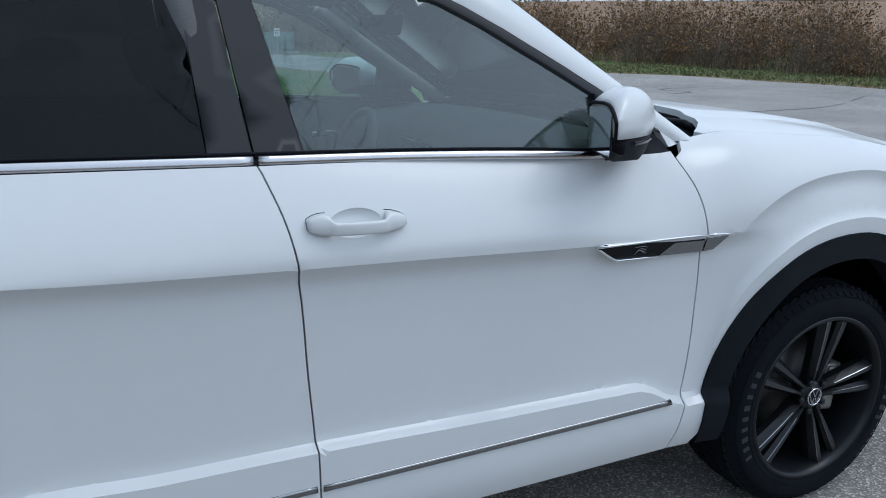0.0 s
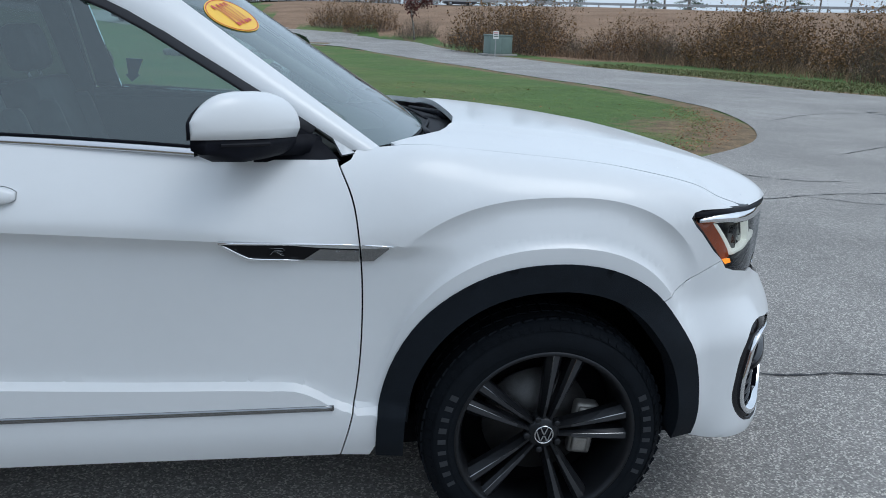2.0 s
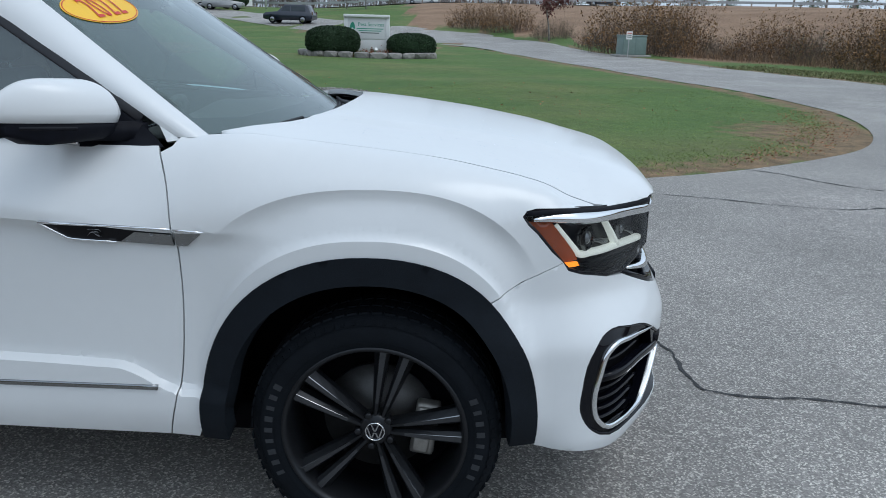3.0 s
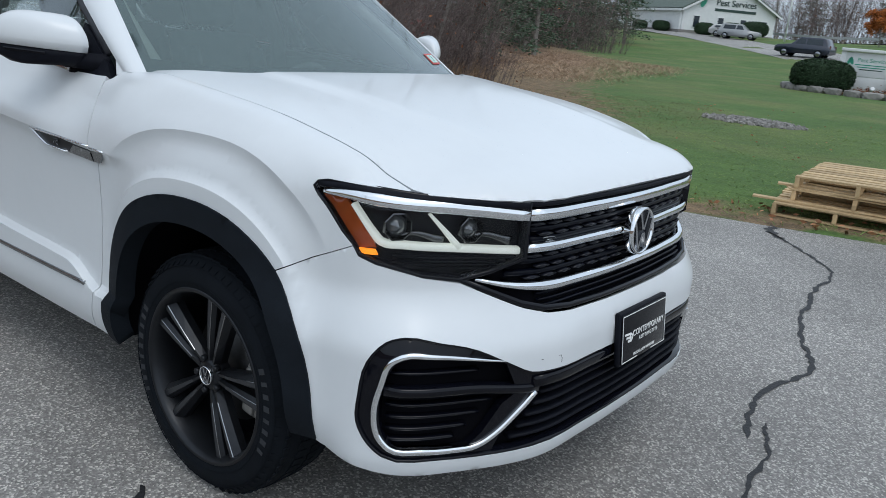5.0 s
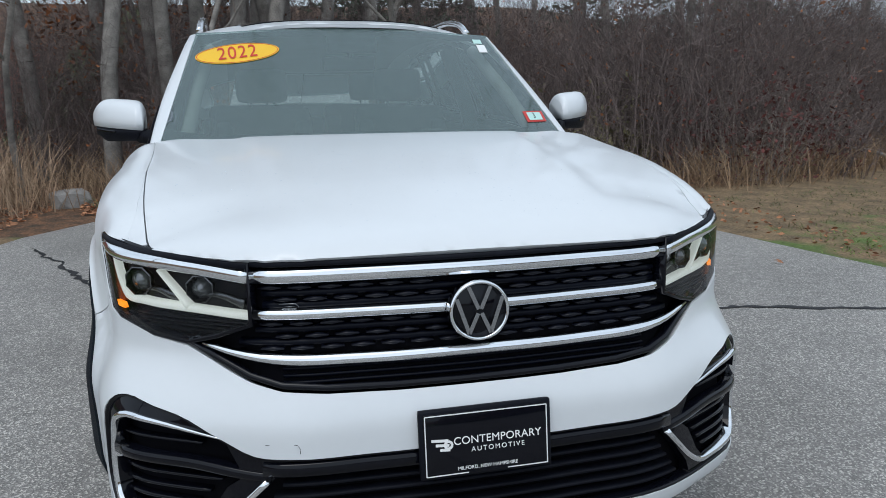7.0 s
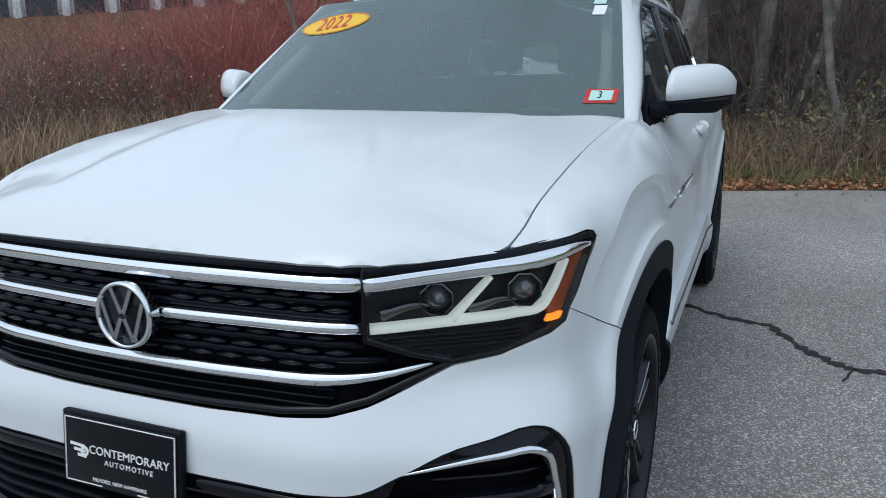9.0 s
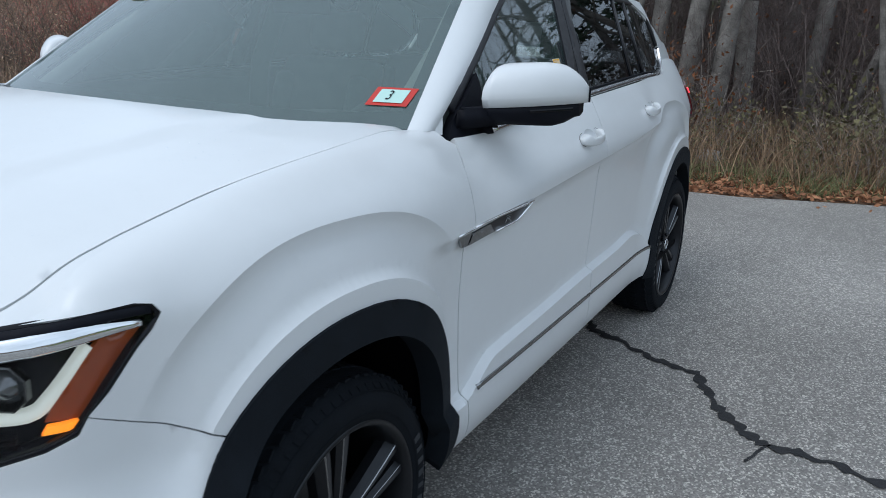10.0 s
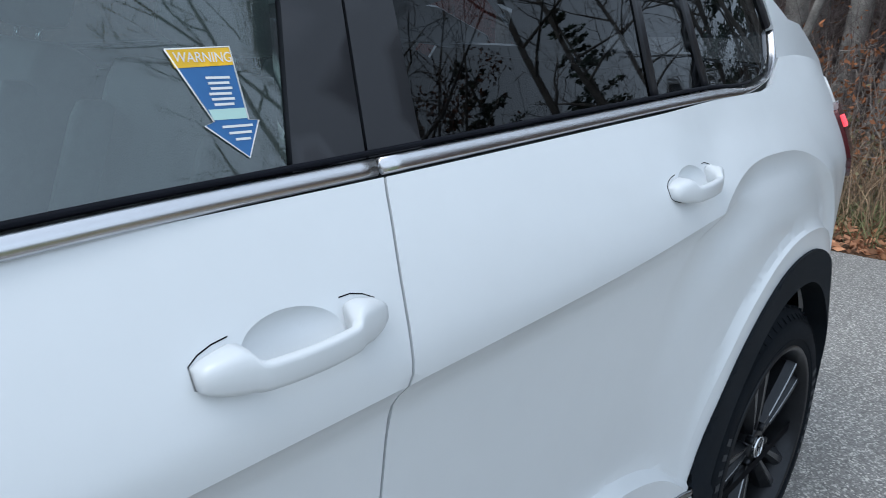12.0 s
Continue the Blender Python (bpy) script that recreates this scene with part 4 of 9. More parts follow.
ribbon("centre_bar", span(0.515, -0.515, lambda y: 0.520, 24), 0.036, -0.012, GLOSS_BLACK, INTAKE, 0.012, "gloss black bar under the bumper", 0.03)
for z in (0.478, 0.448, 0.418, 0.388, 0.360):
    w = 0.46 + (0.5 - z) * 0.75
    ribbon("intake_slat", span(w, -w, lambda y: z, 24), 0.010, -0.030, BLACK, INTAKE, 0.016, "", 0.012)
# tow cover outline on the bumper
tow = nose(("y", 0.505, 0.585), ("y", 0.435, 0.585), ("y", 0.430, 0.575), ("y", 0.43, 0.563))
strip("tow_cover_seam", [(6.2 - s, v) for s, v in tow], 0.0012, lambda s, v: body(s, v, 0.0), BLACK, BUMPER, 0.0006, 0.004, "thin seam of the tow cover")

# number plate holder with a dealer's plate
holder = part("plate_holder", box_mesh((0.018, 0.322, 0.166), pose(2.411, -0.003, 0.560, 0, -6, 0), 0.006), BLACK, suv, "black plastic plate holder")
part("dealer_plate", box_mesh((0.004, 0.303, 0.150), pose(2.4215, -0.003, 0.560, 0, -6, 0), 0.0015), GLOSS_BLACK, holder, "black dealer plate with white lettering")
PM = Matrix.Translation((2.4245, -0.003, 0.560)) @ pose(0, 0, 0, 0, -6, 0) @ pose(0, 0, 0, 90, 0, 90)
letters("plate_word", "CONTEMPORARY", 0.0262, WHITE_PLASTIC, holder, PM @ pose(0.026, 0.006, 0), spacing=1.04)
letters("plate_word", "AUTOMOTIVE", 0.0165, WHITE_PLASTIC, holder, PM @ pose(0.026, -0.017, 0), spacing=1.35)
letters("plate_word", "MILFORD, NEW HAMPSHIRE", 0.0118, WHITE_PLASTIC, holder, PM @ pose(0.0, -0.060, 0))
bm = bmesh.new()
for w, h, x, y in ((0.296, 0.0024, 0, 0.0715), (0.10, 0.0024, -0.098, -0.0715), (0.10, 0.0024, 0.098, -0.0715), (0.0024, 0.143, -0.148, 0), (0.0024, 0.143, 0.148, 0)):
    box(bm, (w, h, 0.001), PM @ pose(x, y, 0))
part("plate_border", bm, WHITE_PLASTIC, holder, "thin white border", False)
bm = bmesh.new()
for i, (w, x) in enumerate(((0.040, -0.114), (0.032, -0.112), (0.024, -0.110))):
    box(bm, (w, 0.0065, 0.001), PM @ pose(x + 0.004 * i, 0.012 - 0.0115 * i, 0, 0, 0, -4), 0.0)
lathe(bm, [(0.0055, 0.0), (0.0115, 0.0), (0.0115, 0.001), (0.0055, 0.001)], 20, PM @ pose(-0.094, 0, 0, 90, 0, 0))
part("plate_emblem", bm, WHITE_PLASTIC, holder, "white winged emblem", False)

# ---- side trim ----
for sg in (1, -1):
    f = on(sg, 0.0)
    strip("chrome_sill_line", [(float(x), 0.494) for x in np.linspace(0.872, -0.118, 44)], 0.016, f, DARK_CHROME, FD_LEFT if sg == 1 else FD_RIGHT, 0.005, 0.004, "narrow chrome line along the sill")
    strip("chrome_sill_line", [(float(x), 0.496) for x in np.linspace(-0.132, -1.028, 40)], 0.016, f, DARK_CHROME, RD_LEFT if sg == 1 else RD_RIGHT, 0.005, 0.004, "narrow chrome line along the sill")
    # wheel arch cladding
    for c, ao, ai, nm, wing in ((ARCH_F, (0.482, 0.530), (0.405, 0.452), 2.2, WING_LEFT if sg == 1 else WING_RIGHT),
                                (ARCH_R, (0.467, 0.551), (0.395, 0.470), 2.2, RD_LEFT if sg == 1 else RD_RIGHT)):
        o = oval_path(c, ao[0], ao[1], nm, 0.33, 0.33, 40)
        i = oval_path(c, ai[0], ai[1], nm, 0.33, 0.33, 40)
        panel("arch_cladding", o + i[::-1], on(sg, 0.006), CLADDING, wing, step=(0.02, 0.02), thick=0.06, label="dark grained wheel arch moulding")
        # wheel well
        bm = bmesh.new()
        rows = []
        well = oval_path(c, ai[0] + 0.03, ai[1] + 0.03, nm, 0.335, 0.335, 30)
        for x, z in well:
            rows.append([bm.verts.new((x, sg * y, z)) for y in (0.90, 0.75, 0.58)])
        for a, b in zip(rows, rows[1:]):
            for k in range(2):
                bm.faces.new((a[k], a[k + 1], b[k + 1], b[k]))
        bm.faces.new([r[2] for r in rows])
        part("wheel_well", bm, VOID, wing, "dark wheel well")
    # wing badge: chrome frame, black field, smoked end
    door = FD_LEFT if sg == 1 else FD_RIGHT
    wing = WING_LEFT if sg == 1 else WING_RIGHT

    def vent(lift, sg=sg):
        """A plain sheet over the door crease, for the side trim."""
        def f(x, z):
            a, b = body(x, v_of(x, 0.985)), body(x, v_of(x, 0.895))
            t = (z - 0.895) / 0.09
            return (x, (b[1] + (a[1] - b[1]) * t + lift) * sg, z)
        return f
    panel("vent_trim", [(0.592, 0.975), (0.66, 0.929), (0.946, 0.912), (0.946, 0.9605)], vent(0.006), BLACK_GLASS, door, step=(0.02, 0.01), thick=0.03, label="black side trim with a chrome frame")
    strip("chrome_frame", [(0.946, 0.9625), (0.90, 0.9642), (0.85, 0.966), (0.80, 0.968), (0.74, 0.970), (0.68, 0.9724), (0.63, 0.9741), (0.588, 0.9755), (0.604, 0.9655), (0.622, 0.953), (0.640, 0.9415), (0.658, 0.931), (0.672, 0.928), (0.70, 0.926), (0.74, 0.924), (0.79, 0.9215)], 0.0060, vent(0.007), CHROME, door, 0.006, 0.004)
    panel("smoked_insert", [(0.80, 0.9205), (0.845, 0.951), (0.946, 0.9455), (0.946, 0.9125)], vent(0.008), DARK_CHROME, door, step=(0.02, 0.01), thick=0.008, label="smoked chrome insert")
    panel("smoked_insert", [(0.953, 0.912), (0.985, 0.913), (1.030, 0.952), (0.953, 0.9565)], vent(0.007), DARK_CHROME, wing, step=(0.02, 0.01), thick=0.008, label="smoked chrome trim end")
    strip("chrome_frame", [(0.953, 0.9615), (0.98, 0.9595), (1.005, 0.9575), (1.034, 0.9555)], 0.006, vent(0.006), CHROME, wing, 0.006, 0.004)
    q = Vector(vent(0.009)(0.735, 0.947))
    r_mark(door, Matrix.Translation(q) @ pose(0, 0, 0, 0, 0, 0 if sg < 0 else 180), 0.022, DARK_CHROME)


def door_handle(door, sg, x0, z, ln):
    """A pull handle over a scooped cup, in a boat-shaped outline; x0 is its front end."""
    n = 30
    f = on(sg, 0.0)
    ends = [Vector(f(x, v_of(x, z + d))) for x, d in ((x0, -0.005), (x0 - ln, 0.005))]

    def boat(t):
        """Half height of the outline: blunt in front, drawn out to the rear."""
        return 0.0205 * min(1.0, 0.42 + 0.58 * min(1.0, t / 0.16) ** 0.6, 0.50 + 0.50 * min(1.0, (1 - t) / 0.13) ** 0.6)
    bm = bmesh.new()
    rings = []
    for i in range(n + 1):
        t = i / n
        bar = ss(0.19, 0.25, t) * (1 - ss(0.75, 0.81, t))
        out = 0.010 + 0.032 * math.sin(math.pi * (0.03 + 0.94 * t)) ** 0.55
        lo = -0.004 + (out - 0.010) * bar
        top, low = boat(t) * (1 - 0.66 * bar), -boat(t)
        base = ends[0].lerp(ends[1], t)
        ring = []
        for k in range(14):
            a = k * math.tau / 14
            ca, sa = math.cos(a), math.sin(a)
            yy = (lo + out) / 2 + (out - lo) / 2 * math.copysign(abs(ca) ** 0.5, ca)
            zz = (top + low) / 2 + (top - low) / 2 * math.copysign(abs(sa) ** 0.6, sa)
            yy -= 0.006 * max(0.0, (zz - low) / 0.041) * (1 - bar)
            ring.append(bm.verts.new(base + Vector((0, sg * yy, zz))))
        rings.append(ring)
    for a, b in zip(rings, rings[1:]):
        for k in range(14):
            bm.faces.new((a[k], a[(k + 1) % 14], b[(k + 1) % 14], b[k]))
    bm.faces.new(rings[0][::-1])
    bm.faces.new(rings[-1])
    bmesh.ops.recalc_face_normals(bm, faces=bm.faces)
    handle = part("door_handle", bm, PAINT, door, "white pull handle")
    # dark raised strips at both ends, in place of the gap's shade
    for ts in ([0.20, 0.12, 0.05, 0.0], [0.80, 0.87, 0.94, 1.0]):
        rim = [(x0 - ln * t, z - 0.005 + 0.010 * t + boat(t) + 0.0004) for t in ts]
        rim += [(x0 - ln * t, z - 0.005 + 0.010 * t - boat(t) - 0.0004) for t in ts[::-1]]
        strip("handle_gap", [(x, v_of(x, q)) for x, q in rim], 0.0014, f, VOID, handle, 0.0007, 0.004, "thin dark strip standing in for the shade round the handle")


for sg, fd, rd in ((1, FD_LEFT, RD_LEFT), (-1, FD_RIGHT, RD_RIGHT)):
    door_handle(fd, sg, 0.101, 1.099, 0.220)
    door_handle(rd, sg, -0.802, 1.143, 0.200)

# ---- cabin: glass, pillars, roof ----
TOP = Curve([(-2.0, 1.40), (-1.70, 1.48), (-1.45, 1.565), (-1.0, 1.635), (-0.3, 1.652), (0.05, 1.635), (0.25, 1.585), (0.34, 1.545), (0.52, 1.445), (0.72, 1.325), (0.88, 1.222), (0.97, 1.165)])
DLO_TOP = Curve([(-1.60, 1.49), (-1.52, 1.555), (-1.2, 1.592), (-0.8, 1.606), (-0.2, 1.61), (0.12, 1.598), (0.25, 1.563), (0.35, 1.518), (0.52, 1.420), (0.72, 1.300), (0.83, 1.227)])


def up(xs, c, d=0.0):
    return [(x, c(x) + d) for x in xs]


def side_pair(name, poly, mat, lift, step=(0.05, 0.04), thick=0.012, label=""):
    return panel(name, poly, lambda x, z: green(x, z, lift), mat, suv, step=step, thick=thick, both=True, label=label)


XS_F = (-0.085, 0.1, 0.3, 0.5, 0.7)
fg = up(XS_F, BELT) + [(0.80, BELT(0.80))] + up((0.76, 0.7, 0.6, 0.5, 0.4, 0.3, 0.22, 0.1, -0.06, -0.165), DLO_TOP)
side_pair("front_window", fg, GLASS, -0.010, label="lightly tinted front side window")
rg = up((-0.925, -0.7, -0.5, -0.295), BELT) + [(-0.31, DLO_TOP(-0.31))] + up((-0.5, -0.7, -0.94), DLO_TOP)
side_pair("rear_window", rg, PRIVACY, -0.010, label="dark privacy glass in the rear door")
qa = up((-1.155, -0.95), BELT) + up((-0.965, -1.11), DLO_TOP)
side_pair("rear_window", qa, PRIVACY, -0.010, label="narrow dark quarter light")
qg = [(-1.18, BELT(-1.18)), (-1.14, DLO_TOP(-1.14))] + up((-1.3, -1.45, -1.53), DLO_TOP) + [(-1.60, 1.47), (-1.632, 1.405), (-1.60, 1.345), (-1.53, 1.305), (-1.42, 1.288)]
side_pair("rear_window", qg, PRIVACY, -0.010, label="dark rear quarter glass")
# pillars and frames round the glass
side_pair("pillar_cover", [(-0.195, BELT(-0.195)), (-0.088, BELT(-0.088)), (-0.168, DLO_TOP(-0.168)), (-0.235, DLO_TOP(-0.235))], PILLAR, -0.004, label="satin black pillar cover")
side_pair("pillar_cover", [(-0.292, BELT(-0.292)), (-0.200, BELT(-0.200)), (-0.240, DLO_TOP(-0.240)), (-0.308, DLO_TOP(-0.308))], PILLAR, -0.004, label="satin black pillar cover")
for x0, x1, w in ((-0.938, -0.952, 0.024), (-1.167, -1.125, 0.026)):
    strip("window_divider", [(x0, BELT(x0)), (x1, DLO_TOP(x1))], w, lambda x, z: green(x, z, -0.006), PILLAR, suv, 0.003, 0.01, "black divider between the rear windows", both=True)
xs = (0.83, 0.76, 0.7, 0.6, 0.5, 0.4, 0.3, 0.22, 0.12, 0.0, -0.2, -0.5, -0.8, -1.1, -1.3, -1.45, -1.53)
strip("window_frame", up(xs, DLO_TOP, 0.012) + [(-1.61, 1.48), (-1.645, 1.41)], 0.030, lambda x, z: green(x, z, -0.004), PILLAR, suv, 0.003, 0.012, "black upper window frame", both=True)
strip("belt_moulding", up([float(q) for q in np.linspace(0.672, -0.192, 36)], BELT, -0.0075), 0.020, lambda x, z: green(x, z, 0.010), SATIN_CHROME, suv, 0.007, 0.014, "chrome waist moulding", both=True)
rear_belt = spline(up((-0.203, -0.4, -0.6, -0.8, -1.0, -1.2, -1.36), BELT, -0.0075) + [(-1.46, 1.283), (-1.55, 1.304), (-1.612, 1.343), (-1.645, 1.40)], 6)
strip("belt_moulding", rear_belt, [0.020 - 0.013 * ss(-1.2, -1.5, x) for x, _ in rear_belt], lambda x, z: green(x, z, 0.010 - 0.009 * ss(-1.25, -1.5, x)), SATIN_CHROME, suv, 0.005, 0.014, "chrome waist moulding", both=True)
strip("glass_seal", up([float(q) for q in np.linspace(0.672, -1.40, 58)], BELT, 0.0045), 0.007, lambda x, z: green(x, z, -0.004), BLACK, suv, 0.007, 0.01, "black rubber glass seal", both=True)
strip("inner_belt", up((0.80, 0.6, 0.4, 0.2, 0.0, -0.2, -0.4, -0.6, -0.8, -1.0, -1.2, -1.42), BELT, -0.032), 0.05, lambda x, z: green(x, z, -0.036), TRIM_IN, suv, 0.010, 0.01, "dark inner waist trim", both=True)
sail = [(0.9005, 1.166), (0.866, 1.203), (0.838, 1.2246), (0.80, 1.247), (0.745, 1.283), (0.675, 1.327), (0.675, 1.166), (0.80, 1.165)]
side_pair("mirror_sail", sail, BLACK, 0.010, thick=0.03, label="black mirror sail")
# white cabin side over the windows: windscreen pillars and roof rails
xs = (-1.7, -1.5, -1.2, -0.8, -0.4, 0.0, 0.15, 0.25, 0.35, 0.45, 0.55, 0.65, 0.75, 0.85, 0.94)
a = up(xs, TOP)
b = up((0.865, 0.76, 0.7, 0.6, 0.5, 0.4, 0.3, 0.22, 0.12, 0.0, -0.2, -0.5, -0.8, -1.1, -1.3, -1.45, -1.53), DLO_TOP, 0.024)
poly = a + [(0.955, 1.185), (0.905, 1.178)] + b + [(-1.64, 1.48), (-1.672, 1.405), (-1.64, 1.335), (-1.60, 1.31), (-1.80, 1.30), (-2.1, 1.27), (-2.36, 1.26), (-2.3, 1.32), (-2.0, 1.42), (-1.85, 1.43)]
side_pair("cabin_side", poly, PAINT, 0.0, step=(0.04, 0.02), thick=0.02, label="white windscreen pillar and roof side")

# windscreen pillars between the glass and the door frames
X_TOP = Curve([(1.165, 0.97), (1.222, 0.88), (1.325, 0.72), (1.445, 0.52), (1.545, 0.34), (1.585, 0.25), (1.635, 0.05)])


def screen_edge(z):
    return 0.786 - 0.30 * (z - 1.2)


def pillar(t, z):
    a, b = Vector(screen(screen_edge(z), z, 0.004)), Vector(green(X_TOP(z), z))
    p = a.lerp(b, t)
    k = 0.016 * 4 * t * (1 - t)
    return (p.x + k, p.y + k, p.z)


panel("windscreen_pillar", [(0.0, 1.19), (1.0, 1.19), (1.0, 1.62), (0.0, 1.62)], pillar, PAINT, suv, step=(0.12, 0.03), thick=0.02, both=True, label="white windscreen pillar")
# windscreen
edge_z = (1.195, 1.25, 1.3, 1.35, 1.4, 1.45, 1.5, 1.55, 1.6, 1.628)

half = [(0.0, 1.185)] + [(y, 1.185) for y in (0.2, 0.4, 0.6)] + [(screen_edge(z), z) for z in edge_z] + [(y, 1.648 - 0.02 * (y / 0.6) ** 2) for y in (0.55, 0.4, 0.2, 0.0)]
poly = half + [(-y, z) for y, z in half[-2:0:-1]]
WS = panel("windscreen", poly, screen, SCREEN_GLASS, suv, step=(0.06, 0.04), thick=0.006, label="rain-misted windscreen with a painted-in sky sheen and stickers")
WS.visible_shadow = False
inner = [(0.0, 1.232), (0.35, 1.230), (0.52, 1.228), (0.55, 1.225)] + [(screen_edge(z) - 0.035, z) for z in (1.24, 1.3, 1.4, 1.5, 1.575)] + [(0.55, 1.605), (0.3, 1.617), (0.0, 1.62)]
panel("black_border", poly, lambda y, z: screen(y, z, -0.008), BLACK, WS, holes=[inner + [(-y, z) for y, z in inner[-2:0:-1]]], step=(0.06, 0.04), thick=0.0, label="black printed glass border")
ROOF_Z = Curve([(-2.1, 1.48), (-1.6, 1.60), (-1.0, 1.685), (-0.4, 1.715), (0.1, 1.708), (0.35, 1.690), (0.5, 1.664)])


def roof(x, y):
    e = abs(y) / 0.70
    edge = TOP(x)
    return (x, y, edge + (ROOF_Z(x) - edge) * (1 - min(1.2, e) ** 3.2))


half = [(0.497, 0.0), (0.48, 0.2), (0.438, 0.4), (0.385, 0.55), (0.335, 0.645), (0.26, 0.672)] + [(x, glass_y(x, TOP(x)) - 0.003) for x in (0.1, -0.2, -0.6, -1.0, -1.4, -1.7, -1.9)] + [(-2.0, 0.4), (-2.02, 0.0)]
poly = half + [(x, -y) for x, y in half[-2:0:-1]]
ROOF = panel("roof", poly, roof, PAINT, suv, step=(0.07, 0.05), label="white roof with a dark glass panel")
pano = [(0.33, 0.0), (0.31, 0.3), (0.27, 0.46), (0.0, 0.49), (-0.9, 0.49), (-1.0, 0.0)]
poly = pano + [(x, -y) for x, y in pano[-2:0:-1]]
panel("glass_roof", poly, lambda x, y: (lambda p: (p[0], p[1], p[2] + 0.004))(roof(x, y)), GLOSS_BLACK, ROOF, step=(0.08, 0.06), thick=0.012, label="black panoramic roof glass")
for sg in (1, -1):
    bm = bmesh.new()
    rail = [(x, sg * (glass_y(x, TOP(x)) - 0.035), roof(x, 0.62)[2] + h) for x, h in ((0.10, 0.005), (0.02, 0.035), (-0.1, 0.05), (-0.5, 0.055), (-0.9, 0.052), (-1.2, 0.035), (-1.3, 0.0))]
    tube(bm, spline(rail, 5), 0.016, 8)
    part("roof_rail", bm, LAMP_SILVER, ROOF, "silver roof rail")
# rear end, closing the body
rear = [(-3.4, 0.34), (-2.45, 0.34), (-2.02, 0.34), (-2.02, 1.0), (-2.2, 1.28), (-3.4, 1.3)]
panel("tailgate", rear, body, PAINT, suv, step=(0.06, 0.05), both=True, label="white rear end")
gate = [(0.0, 0.0), (0.56, 0.0), (0.52, 1.0), (0.0, 1.0)]
panel("rear_glass", gate, lambda y, t: (-2.42 + 0.45 * t, y * (1 - 0.06 * t), 1.28 + 0.24 * t), PRIVACY, suv, step=(0.1, 0.1), both=True, label="dark rear glass")
for sg in (1, -1):
    tail = [(-1.945, 1.205), (-2.08, 1.225), (-2.4, 1.20), (-2.4, 1.05), (-2.09, 1.02), (-1.985, 1.09)]
    tl = panel("tail_lamp", tail, on(sg, 0.012), RED_LENS, suv, step=(0.04, 0.03), thick=0.03, label="dark red tail lamp, lit")
    panel("lit_bar", [(-1.985, 1.190), (-2.045, 1.193), (-2.065, 1.165), (-2.015, 1.163)], on(sg, 0.018), RED_LIT, tl, step=(0.02, 0.02), thick=0.005, label="glowing red bar")

# ---- door mirrors ----
CAP_H = Curve([(0.0, 0.72), (0.03, 0.88), (0.09, 0.97), (0.20, 1.0), (0.40, 1.0), (0.60, 0.98), (0.76, 0.88), (0.87, 0.68), (0.95, 0.44), (1.0, 0.22)])


def mirror_plan(t):
    """Rear line, front line and edge height of the mirror head, from its inner end (0) to its outer end (1)."""
    xr = 0.607 - 0.076 * t
    return 0.893 + 0.215 * t, xr, xr + 0.012 + 0.168 * max(0.0, 1 - t ** 2.2) ** 0.66 * (0.93 + 0.07 * min(1.0, t / 0.1)), 1.277 + 0.016 * t


